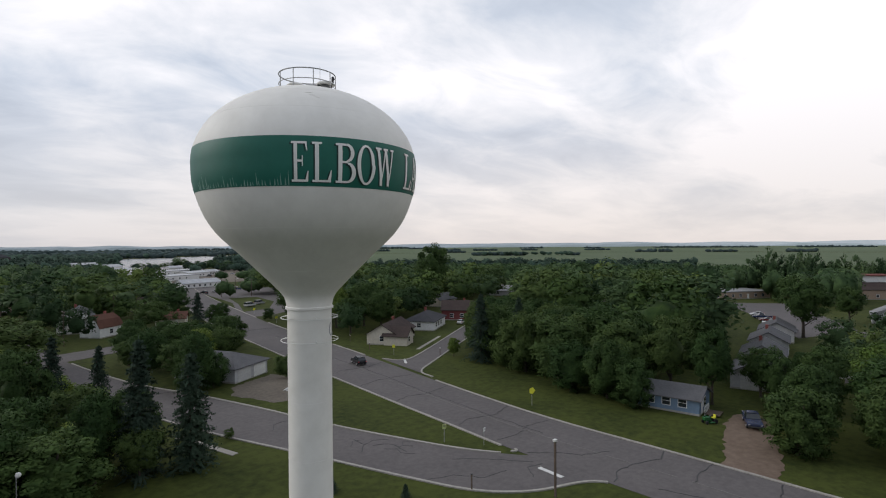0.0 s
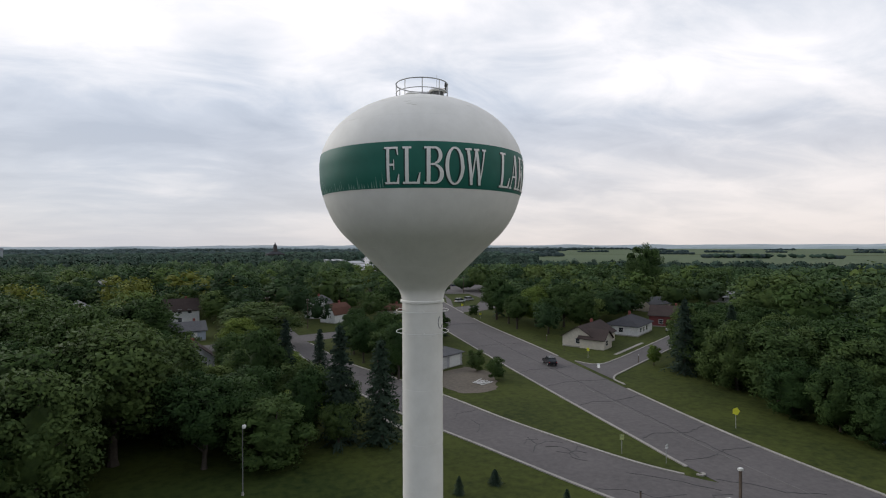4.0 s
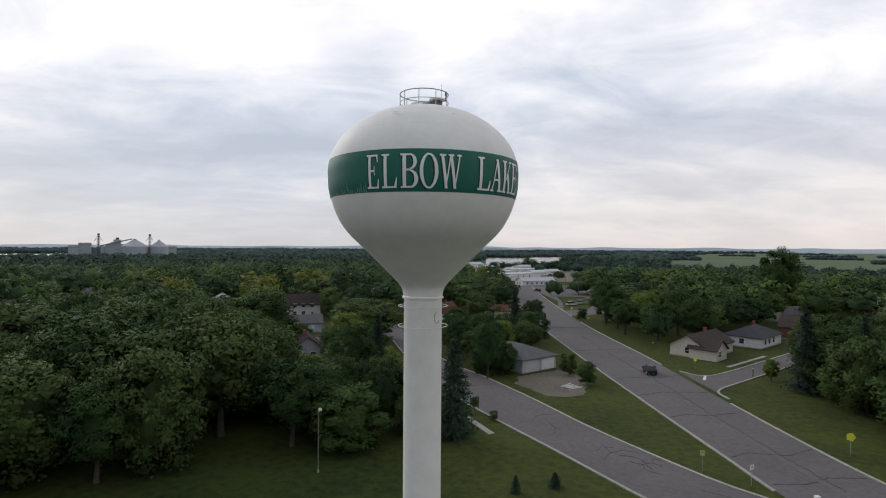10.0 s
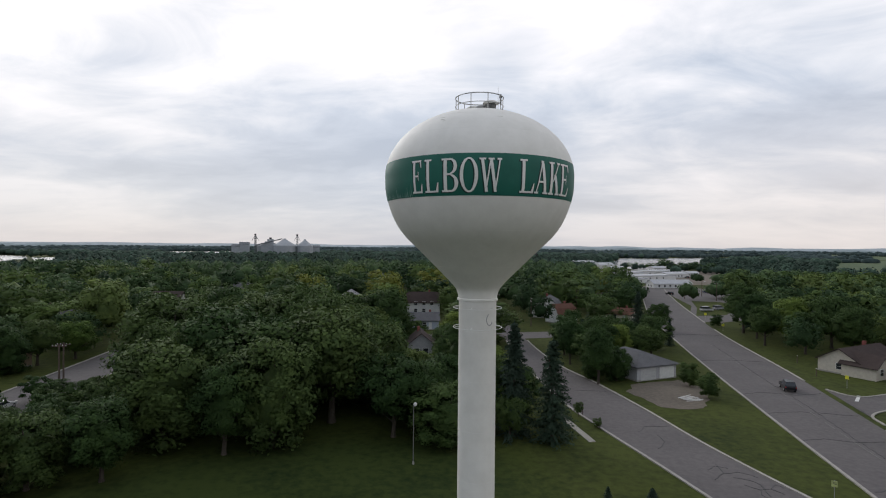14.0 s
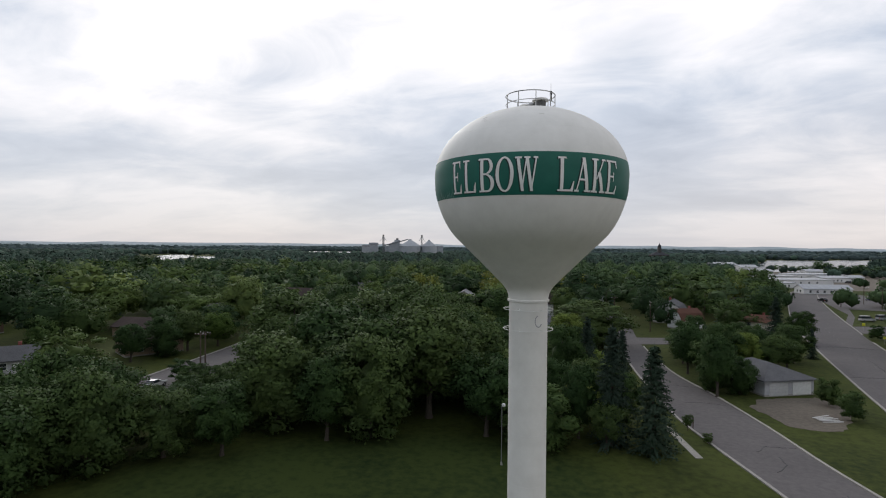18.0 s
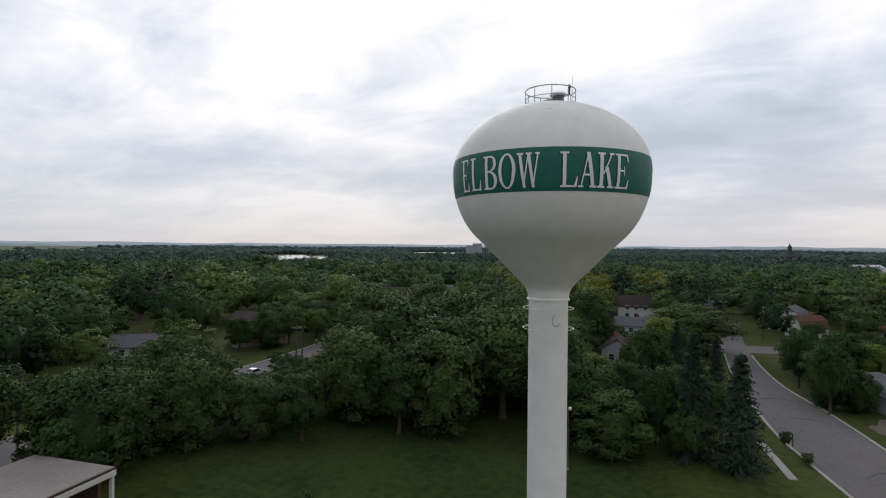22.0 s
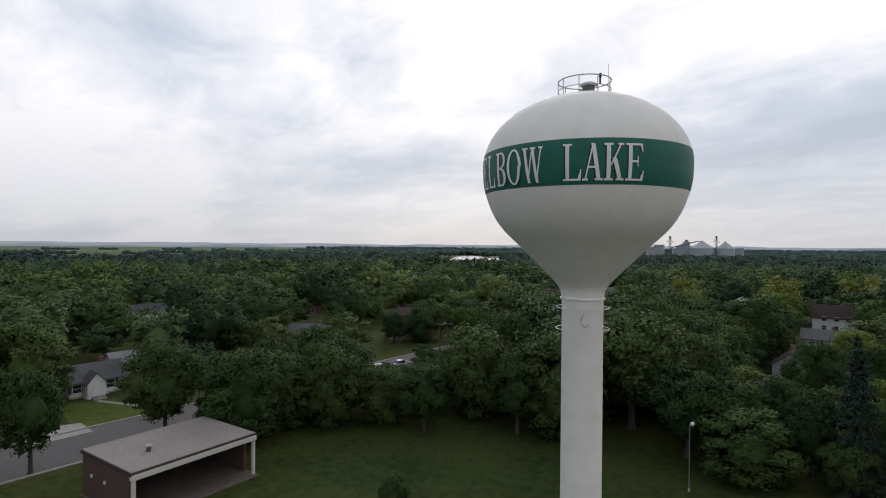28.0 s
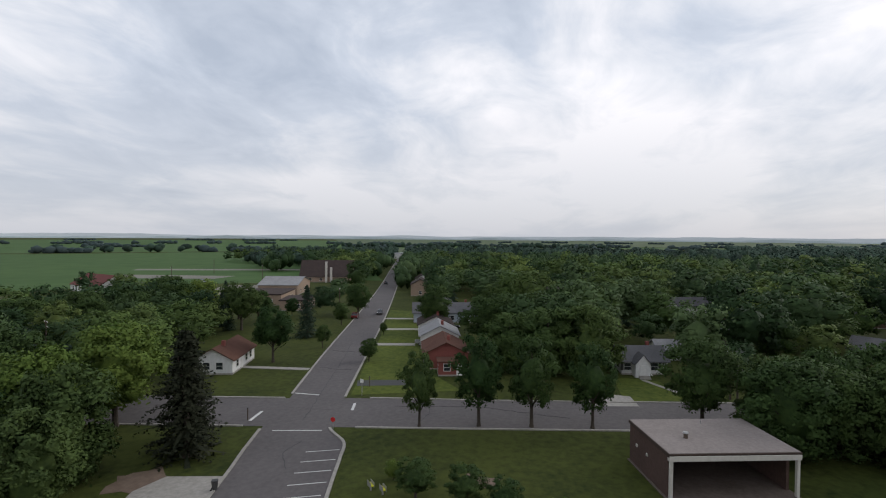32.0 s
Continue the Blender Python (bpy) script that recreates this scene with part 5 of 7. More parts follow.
SINGLE = [
    # the row beside the park street
    (-52.9, -39.6, 10, 2.9, "airy"), (-54.6, -32, 12.2, 4.0, "airy"), (-55.6, -25.2, 12.3, 4.0, "airy"), (-56.6, -17.4, 11.3, 3.8, "airy"), (-59.2, -3.4, 11.5, 4.6, "leafy"),
    (-90.5, 65, 9, 4.4, "thick"), (-91, 72, 9, 4.6, "leafy"), (-104, 8, 9, 4.6, "leafy"), (-99, 20, 10, 5, "leafy"), (-92.5, 58, 8, 3.6, "leafy"), (-88.5, 79, 8, 4, "bright"),
    # saplings and shrubs on the lawn
    (-22.8, 5.3, 4.4, 1.3, "leafy"), (-27.5, -4.8, 2.4, 0.7, "bright"), (12, 24, 1.9, 0.7, "spruce"), (16.4, 24.8, 1.6, 0.8, "spruce"), (21, 18.5, 1.4, 0.6, "spruce"),
    (-33.5, -35.5, 3.8, 2.4, "airy"), (-32.5, -30.6, 4.2, 2.4, "airy"), (-31.4, -27, 3.6, 2.0, "airy"), (-37, -38.6, 2.0, 1.0, "bright"), (-30.6, -22.2, 2.6, 1.2, "bright"),
    # beside the frontage street
    (8.4, 41.0, 13.6, 3.4, "spruce"), (3.5, 42.6, 15.6, 3.2, "spruce"), (4.6, 67, 11.4, 2.5, "spruce"), (-1, 66, 13.5, 2.8, "spruce"), (19.7, 71.5, 10.5, 3.6, "leafy"), (15.2, 47.3, 1.3, 0.75, "bush"), (13.2, 51.5, 2.2, 0.7, "leafy"), (4.5, 49.5, 8, 2.8, "leafy"), (-4.8, 38.8, 7.6, 5.6, "thickbright"), (3.0, 40.8, 5.6, 2.4, "leafy"), (-0.7, 47.4, 6.0, 3.0, "bright"), (-0.6, 43.5, 9.5, 3.0, "leafy"),
    # round the garage
    (20.2, 80, 8.2, 3.4, "leafy"), (23.6, 74.8, 6.4, 2.8, "thick"), (19.6, 75.6, 5.5, 2.4, "thick"), (84, 5.4, 8, 3.2, "leafy"), (100, 21.5, 5.5, 3.4, "leafy"), (118, 25, 5, 3.2, "leafy"), (101, 3.5, 5, 2.2, "leafy"), (16.8, 88, 9.4, 3.6, "leafy"), (23, 93, 9.5, 4, "leafy"), (33, 94, 7.4, 3.6, "leafy"), (39.6, 107, 8, 3.8, "leafy"), (36, 116, 5.5, 3.2, "mid"), (35.8, 72.4, 4.4, 2.1, "bush"), (36.3, 64.4, 4.2, 2.3, "bush"), (28, 108, 6.5, 4, "leafy"), (17.8, 106, 8, 3.6, "leafy"),
    # across the highway
    (72.4, 55.6, 15.0, 3.3, "spruce"), (78.0, 49.8, 14.2, 3.0, "spruce"), (78.5, 62, 12, 3.4, "leafy"), (72.1, 63.5, 4.2, 1.6, "bright"), (73, 129, 12, 4.6, "leafy"), (73.5, 138.5, 14.4, 6.0, "leafy"), (70.5, 150.5, 4, 2.4, "bush"), (70, 118, 10, 4.5, "leafy"), (77, 119, 12.5, 5.4, "bright"), (85, 116, 13, 5.4, "leafy"), (74, 107, 10, 4.4, "leafy"), (84, 106, 11.5, 4.6, "leafy"),
    (64.6, 17.0, 7.6, 3.0, "thick"), (66.5, 22.5, 9.5, 3.8, "thick"), (66, 29, 8.5, 3.8, "thick"), (76.0, 16.5, 12.5, 4.6, "leafy"), (74.6, 9.4, 11.5, 3.4, "leafy"), (60.6, -5.6, 8.2, 4.0, "thick"), (68.6, -5.0, 9.4, 3.6, "leafy"), (64, -13.5, 9, 4, "leafy"), (80, -4, 10, 4, "leafy"), (64, -21, 8.6, 4, "bright"), (74, -13, 10.5, 4.5, "leafy"), (77.5, 1.2, 8.5, 3.2, "leafy"),
    (148, 58, 13, 5.2, "mid"), (188, 12, 11, 5, "leafy"), (152.3, 15.6, 15.5, 6.2, "leafy"), (122, 2, 9, 4.2, "mid"), (104, -3, 8, 3.6, "mid"),
    # north of the cross street
    (48.2, 176, 9.8, 6.0, "thick"), (34.5, 139, 4.5, 3.0, "leafy"), (50, 141, 8, 3.6, "leafy"), (43.5, 139, 12.2, 3.0, "spruce"), (-5.2, 64, 11.5, 3.6, "leafy"), (-14.6, 70, 4.2, 2.4, "thick"), (-18.2, 74, 7.4, 3.3, "thick"), (-9.2, 80, 5.2, 2.6, "thick"), (-3, 113, 11.3, 9.4, "thick"), (146.5, 151.7, 24, 8.0, "leafy"), (12, 166, 8, 3.6, "mid"),
    # south-west, round the car park and the long street
    (-38.2, -62.9, 14.8, 5.0, "oldspruce"), (-43.0, -66, 12.8, 3.4, "oldspruce"), (-45, -78, 13.2, 6.2, "bright"), (-52, -84, 12.5, 6.0, "bright"), (-40, -88, 12.5, 5.6, "leafy"), (-30, -71, 12, 5.2, "thick"), (-23.5, -67.5, 9.6, 4.2, "thick"), (-35, -79, 12, 5, "bright"), (-24, -78, 12.5, 5.0, "thick"), (-52, -92, 9, 3.2, "spruce"),
    (-108.7, -80.4, 13.2, 3.3, "spruce"), (-82.4, -75.6, 10.6, 4.2, "leafy"), (-114, -101, 12, 5, "leafy"), (-118, -109, 10, 2.4, "spruce"), (-97, -71.5, 5, 1.7, "leafy"), (-111, -119, 12, 5.6, "leafy"), (-120, -117, 12.5, 5.4, "bright"), (-131, -136, 12, 6.5, "leafy"), (-121, -142, 11, 5.6, "leafy"), (-97, -132, 10.7, 5.4, "leafy"), (-86, -139, 10, 5, "leafy"), (-150, -128, 10, 2.4, "spruce"), (-141, -100, 5.4, 2.4, "leafy"), (-146, -80.5, 10, 4.6, "leafy"), (-128, -79, 6, 2.6, "leafy"), (-122, -51.5, 12, 5, "leafy"), (-183, -39, 12, 5.6, "midbright"), (-126, -103, 9, 4, "leafy"), (-131, -112, 9.4, 4.4, "leafy"), (-101, -121, 11, 5.4, "leafy"), (-92, -125, 10, 5, "leafy"), (-84, -113, 7, 2.4, "spruce"), (-113, -104, 7.4, 2.2, "spruce"), (-143, -90, 9, 4.2, "mid"), (-166, -96, 9.5, 4.4, "mid"), (-176, -98, 9, 4, "mid"), (-148, -86.5, 3, 1.2, "leafy"), (-87, -57.6, 4.5, 2.0, "leafy"), (-115, -63, 3, 1.0, "leafy"),
]
ROADS = [(HWY_W, HWY_E), (FRONT_W, FRONT_E), (SIDE_S, SIDE_N), (CROSS_S, CROSS_N), (WEST_W, WEST_E), (MAIN_S, MAIN_N), (PARK_S, PARK_N)]
dense_spots = []
for l, r in ROADS:
    for (a, b), (c, d) in zip(zip(l, r), zip(l[1:], r[1:])):
        n = max(1, int((a - c).length / 4))
        for k in range(n):
            t = k / n
            p, q = a.lerp(c, t), b.lerp(d, t)
            dense_spots.append(((p.x + q.x) / 2, (p.y + q.y) / 2, (p - q).length / 2))
SPOTS = np.array(dense_spots)
FEET = np.array(FOOTPRINTS)
# open ground: lots, yards, lawns and gaps cleared for the camera's view (x, y, radius)
OPEN = [(140, 24, 12), (165, 32, 14), (186, 42, 14), (226, 52, 12), (236, 58, 10), (120, 15, 9), (130, 21, 9), (-246, -131, 13), (-228, -124, 10), (-210, -117, 9), (95, 200, 18), (85, 185, 9), (100, 225, 14), (95, 260, 16), (120, 290, 22), (108, 315, 16), (205, 45, 20), (190, 25, 14), (160, 26, 9), (170, 10, 8), (225, 55, 14), (82, 80, 9), (95, 88, 7), (66, 80, 5), (30, 130, 6), (24, 140, 7), (30, 146, 5),
        (-78, -32, 6), (-80, -52, 6), (-95, -53, 6), (-112, -57, 6), (-130, -62, 6), (-70, -70, 8), (-84, -76, 5), (-104, -70, 4), (-135, -80, 6), (-190, -160, 26), (-225, -180, 30), (-260, -200, 30), (-165, -170, 18), (-150, -140, 10), (-290, -180, 24), (-230, -120, 12), (-78, -6, 7), (-74, -16, 6), (-82, 14, 4), (-88, 62, 6), (-92, 54, 5), (-160, -215, 16), (-300, -240, 40), (-245, -250, 40), (-180, -260, 40), (-120, -170, 12), (-140, -190, 20)]
OPEN_A = np.array(OPEN)


def free(x, y, r):
    if np.any((SPOTS[:, 0] - x) ** 2 + (SPOTS[:, 1] - y) ** 2 < (SPOTS[:, 2] + 0.55 * r + 1.0) ** 2):
        return False
    dx, dy = x - FEET[:, 0], y - FEET[:, 1]
    c, s = np.cos(FEET[:, 2]), np.sin(FEET[:, 2])
    u, v = np.abs(dx * c + dy * s), np.abs(-dx * s + dy * c)
    if np.any((u < FEET[:, 3] + 0.7 * r) & (v < FEET[:, 4] + 0.7 * r)):
        return False
    # keep the side of a house that faces the camera in sight
    to = np.hypot(FEET[:, 0], FEET[:, 1] + 25)
    ex, ey = -FEET[:, 0] / to, (-25 - FEET[:, 1]) / to
    along, off = dx * ex + dy * ey, np.abs(-dx * ey + dy * ex)
    if np.any((along > 0) & (along < 0.11 * to + 4) & (off < 5.0)):
        return False
    return not np.any((OPEN_A[:, 0] - x) ** 2 + (OPEN_A[:, 1] - y) ** 2 < (OPEN_A[:, 2] + 0.4 * r) ** 2)


def near_line(x, y, a, b, w):
    t = max(0.0, min(1.0, ((x - a[0]) * (b[0] - a[0]) + (y - a[1]) * (b[1] - a[1])) / ((b[0] - a[0]) ** 2 + (b[1] - a[1]) ** 2)))
    return math.hypot(x - a[0] - t * (b[0] - a[0]), y - a[1] - t * (b[1] - a[1])) < w


# camera sight lines kept open: from, to, half width, tree height limit at both ends
SIGHT_LINES = (((-38, 14), (-70, 44), 1.8, 10, 1.5), ((-38, 18), (-75, 60), 3, 10, 1.5), ((-41, 25), (-78, 76), 1.0, 9, 1.5), ((1, 52), (11, 112), 3.2, 9, 1.5), ((-3, 50), (3, 108), 2.2, 9, 1.5), ((-9, 42), (-15, 86), 2.2, 10, 4.0), ((-13, 76), (-20, 132), 2.5, 9, 4.0), ((-17, 90), (-26, 168), 2.0, 11, 5.0))


def sight_limit(x, y, r):
    """How high a tree may stand here without blocking a camera sight line."""
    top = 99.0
    for a, b, w, h0, h1 in SIGHT_LINES:
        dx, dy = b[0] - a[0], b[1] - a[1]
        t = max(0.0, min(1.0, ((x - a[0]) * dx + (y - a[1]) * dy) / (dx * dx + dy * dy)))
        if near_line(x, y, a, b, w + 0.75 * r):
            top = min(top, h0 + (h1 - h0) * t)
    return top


def inside(x, y, poly):
    hit = False
    for (x0, y0), (x1, y1) in zip(poly, poly[1:] + poly[:1]):
        if (y0 > y) != (y1 > y) and x < x0 + (y - y0) * (x1 - x0) / (y1 - y0):
            hit = not hit
    return hit


def fill(poly, space, tall, kinds, seed, cap=400):
    rng = random.Random(seed)
    xs, ys = [p[0] for p in poly], [p[1] for p in poly]
    tries = int((max(xs) - min(xs)) * (max(ys) - min(ys)) / space ** 2 * 5)
    made = 0
    for _ in range(tries):
        x, y = rng.uniform(min(xs), max(xs)), rng.uniform(min(ys), max(ys))
        h = rng.uniform(*tall)
        r = h * (rng.uniform(0.42, 0.64) if "mid" in kinds else rng.uniform(0.38, 0.58))
        if made >= cap or not inside(x, y, poly) or not free(x, y, r):
            continue
        if any((x - a) ** 2 + (y - b) ** 2 < (space * 0.5 + 0.27 * (r + c)) ** 2 for a, b, c in planted):
            continue
        kind = rng.choice(kinds)
        top = sight_limit(x, y, r)
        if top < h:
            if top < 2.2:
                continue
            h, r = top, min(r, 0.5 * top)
        if kind in ("spruce", "conifer"):
            r = h * 0.22
        plant(x, y, h, r, kind)
        made += 1


for item in SINGLE:
    plant(*item)
for k, (x, y) in enumerate(((-57.2, 4.5), (-58.4, 11), (-59.8, 18), (-53, 9.5), (-49.8, 14.5))):
    plant(x, y, 10.5 + (k % 3), 4.6, "thick")
plant(-51.4, 3.6, 11.5, 5.6, "thick")
L1, M1 = ["leafy"] * 7 + ["bright"] * 2 + ["spruce"], ["mid"] * 6 + ["olive"] * 4 + ["midbright"] * 3 + ["conifer"]
T1 = ["thick"] * 10 + ["leafy"] * 2
WOOD = [(-56, 9.5), (-45.5, 17), (-36.5, 26.5), (-21, 36.5), (-9, 41), (2, 49), (3.5, 60), (1, 78), (-1, 92), (-4, 106), (-30, 105), (-72, 95), (-65, 48)]
fill([(-24, 58), (-8, 52), (0, 56), (1, 78), (-2, 100), (-30, 100)], 5.6, (7.5, 11.5), ["thickbright"] * 4 + ["bright", "thick", "leafy"], 21, 26)
fill(WOOD, 5.6, (10.5, 16.5), T1, 1, 100)
for k in range(16):
    t = (k + 0.5) / 16
    plant(-45 - 26 * t + 2.5 * math.sin(k * 2.1), 25 + 26 * t + 2.5 * math.cos(k * 1.7), 2.6 + (k % 3) * 0.7, 2.3, "bush")
fill([(75, 62), (72, 50), (69, 38), (67.5, 30), (67, 20), (77, 18), (82, 26), (100, 40), (112, 74), (96, 74)], 5.0, (8, 13), T1, 2, 60)
fill([(64, -15), (74, -9), (92, -6), (100, -60), (62, -60)], 6.0, (8, 12), L1, 3, 22)
fill([(92, -6), (150, 0), (150, -60), (100, -60)], 7.0, (8, 12), M1, 13, 60)
fill([(82, 24), (100, 24), (140, 32), (235, 70), (215, 140), (150, 105), (112, 78), (100, 42)], 7.4, (8, 18), M1, 4, 130)
fill([(64, 102), (72, 101), (92, 112), (125, 122), (160, 132), (215, 168), (200, 270), (118, 262), (92, 170), (76, 142)], 7.2, (8, 15), M1, 5, 190)
fill([(14, 96), (22, 86), (40, 92), (46, 118), (18, 116)], 6.0, (6, 9.5), L1, 6, 10)
fill([(-76, 112), (-30, 123), (0, 133), (38, 143), (50, 175), (66, 262), (-122, 262), (-100, 130)], 7.6, (7.5, 16), M1 + ["midbright", "yellow"], 7, 220)
fill([(-80, -24), (-74, 0), (-82, 50), (-93, 100), (-122, 250), (-290, 250), (-290, -50), (-160, -44), (-108, -34)], 8.0, (7.5, 16.5), M1, 8, 380)
fill([(-110, -38), (-80, -28), (-80, -13), (-112, -9)], 5.5, (11, 13.5), ["thickbright", "thickbright", "leafy"], 9, 20)
fill([(-162, -62), (-430, -128), (-430, -40), (-162, -38)], 8.6, (9, 14), M1, 10, 130)
fill([(-205, -100), (-430, -158), (-430, -215), (-300, -170), (-205, -116)], 9.4, (9, 14), M1, 11, 60)
fill([(-58, -95), (-66, -88), (-100, -100), (-150, -130), (-150, -165), (-90, -165), (-50, -120)], 8.0, (8, 12), M1, 12, 40)
fill([(-330, -146), (-480, -190), (-520, -290), (-440, -310), (-405, -235)], 9.0, (9, 13), M1, 15, 60)
fill([(-60, -128), (-100, -140), (-150, -165), (-190, -195), (-150, -230), (-70, -170)], 9.0, (8, 11), M1, 16, 30)
fill([(-120, -180), (-60, -120), (-60, -200), (-150, -260)], 11.0, (8, 12), M1, 14, 25)
# tall poplars behind the school, spruces along the first field, and trees on the lake's near shore
for k in range(6):
    plant(262 + 1.4 * k + 4 * (k % 2), 62 - 3.6 * k, 17.5 + 1.6 * (k % 3), 3.6, "mid")
for k in range(12):
    plant(304 + 0.6 * k + 5 * (k % 2), 54 - 4.6 * k, 15.5 + 1.3 * (k % 3), 3.6, "mid")
for k in range(34):
    plant(232 + 2.3 * k, 412 - 1.55 * k + 2 * math.sin(3 * k), 10.5 + 1.1 * math.sin(5 * k), 2.4, "conifer")
for x, y, tall, wide in ((152, 617, 7, 6), (160, 612, 7.5, 6), (170, 611, 6.5, 5), (178, 612, 7, 6), (190, 624, 8, 6), (196, 634, 12, 7), (204, 646, 10, 6), (212, 664, 8, 6), (186, 560, 8, 7), (196, 540, 9, 8), (206, 556, 9, 8), (214, 590, 9, 7), (200, 510, 8, 7), (210, 530, 9, 8), (222, 560, 9, 8), (196, 575, 9, 7), (226, 610, 9, 8)):
    plant(x, y, tall, wide, "mid")
for kind, mat, label in (("mid", M_MIDLEAF, "dark green town trees beyond the park"), ("olive", M_MIDLEAF3, "olive green town trees beyond the park"), ("midbright", M_MIDLEAF2, "lighter green town trees beyond the park"), ("yellow", M_LEAF_YELLOW, "a few yellowing town trees"), ("conifer", M_NEEDLE, "dark spruces among the town trees")):
    if MIDS[kind].n:
        tagged(new("town_trees", MIDS[kind].mesh("town_trees", mat)), label, "trees", kind="stuff")


# ---- fields, lakes and the far woods ----
def polar(heading, d):
    return (d * math.sin(radians(heading)), d * math.cos(radians(heading)))


def sheet(name, pts, z, mat, label, category):
    return structure(name, slab(pts, z - 0.04, z), mat, label, category)


M_WATER = material("lake_water", (0.05, 0.06, 0.07), (0.07, 0.08, 0.09), 0.2, 0.02, 0.0, spec=0.14)


def shore(h0, h1, d0, d1, seed, n=26):
    rng = random.Random(seed)
    near = [polar(h0 + (h1 - h0) * k / n, d0 * (1 + rng.uniform(-0.012, 0.012))) for k in range(n + 1)]
    far = [polar(h0 + (h1 - h0) * k / n, d1 * (1 + rng.uniform(-0.012, 0.012))) for k in range(n, -1, -1)]
    return near + far


# shorelines of the lakes
LAKE_EAST = [(140, 640), (150, 612), (175, 605), (200, 650), (228, 716), (280, 790), (350, 868), (450, 985), (600, 1190), (640, 1430), (510, 1320), (430, 1300), (360, 1210), (268, 1188), (235, 1050), (190, 900), (160, 760)]
LAKE_WEST = [(-556, 512), (-604, 578), (-690, 720), (-800, 836), (-884, 880), (-800, 745), (-690, 640), (-610, 540)]
LAKES = (LAKE_EAST, LAKE_WEST, shore(-33, -26, 1350, 1750, 4), shore(-43.5, -40.5, 905, 1060, 3))
for k, edge in enumerate(LAKES):
    sheet("lake", edge, 0.06, M_WATER, "pale still lake beyond the town" if k == 0 else "narrow pale lake among woods", "lake")
YARDS = [(85, 335), (100, 300), (130, 300), (176, 400), (200, 470), (190, 560), (140, 625), (80, 640), (60, 520), (75, 420)]
sheet("field_crop", shore(-146, -112, 300, 820, 5), 0.05, M_CROP, "flat green crop field", "field")
sheet("field_crop", shore(-146, -100, 860, 2600, 6), 0.05, M_CROP, "flat green crop field", "field")
sheet("field_pale", shore(29, 90, 600, 1500, 7), 0.05, M_STUBBLE, "flat pale green field", "field")
sheet("field_pale", shore(30, 90, 1560, 3600, 8), 0.05, M_STUBBLE, "flat pale green field", "field")
sheet("field_pale", shore(-112, -73, 740, 1080, 19), 0.10, M_STUBBLE, "flat pale green field", "field")
sheet("field_crop", shore(-112, -73, 1190, 1450, 20), 0.10, M_CROP, "flat green crop field", "field")
sheet("field_pale", shore(-112, -60, 1500, 3600, 9), 0.15, M_STUBBLE, "flat pale green field", "field")
sheet("field_pale", shore(-58, -10, 2200, 3900, 10), 0.05, M_STUBBLE, "flat pale green field", "field")


def wooded(h, d, rng):
    """Whether woods stand at a heading (degrees) and distance."""
    x, y = polar(h, d)
    if any(inside(x, y, edge) for edge in LAKES):
        return False
    if inside(x, y, YARDS):
        return rng.random() < 0.05
    if (12.5 < h < 20.8 and 330 < d < 1180) or (-49 < h < -42 and 480 < d < 1070) or (-43.5 < h < -39.5 and 760 < d < 1070) or (-33.5 < h < -25.5 and 1000 < d < 1760):
        return 12.5 < h < 20.8 and 560 < d < 640 and rng.random() < 0.12
    if h < -113:
        return (840 < d < 862 and h < -121) or 1560 < d < 1620 or (2400 < d < 2480 and h < -118) or (380 < d < 640 and h > -123)
    if h < -74 and d > 680:
        return 1100 < d < 1160 and h < -84
    if h > 31 and d > 560:
        return (1100 < d < 1160 and 47 < h < 58) or (1900 < d < 1980 and h < 62)
    if h > 70:
        return d < 420
    return d < 1250 or -70 < h < 34


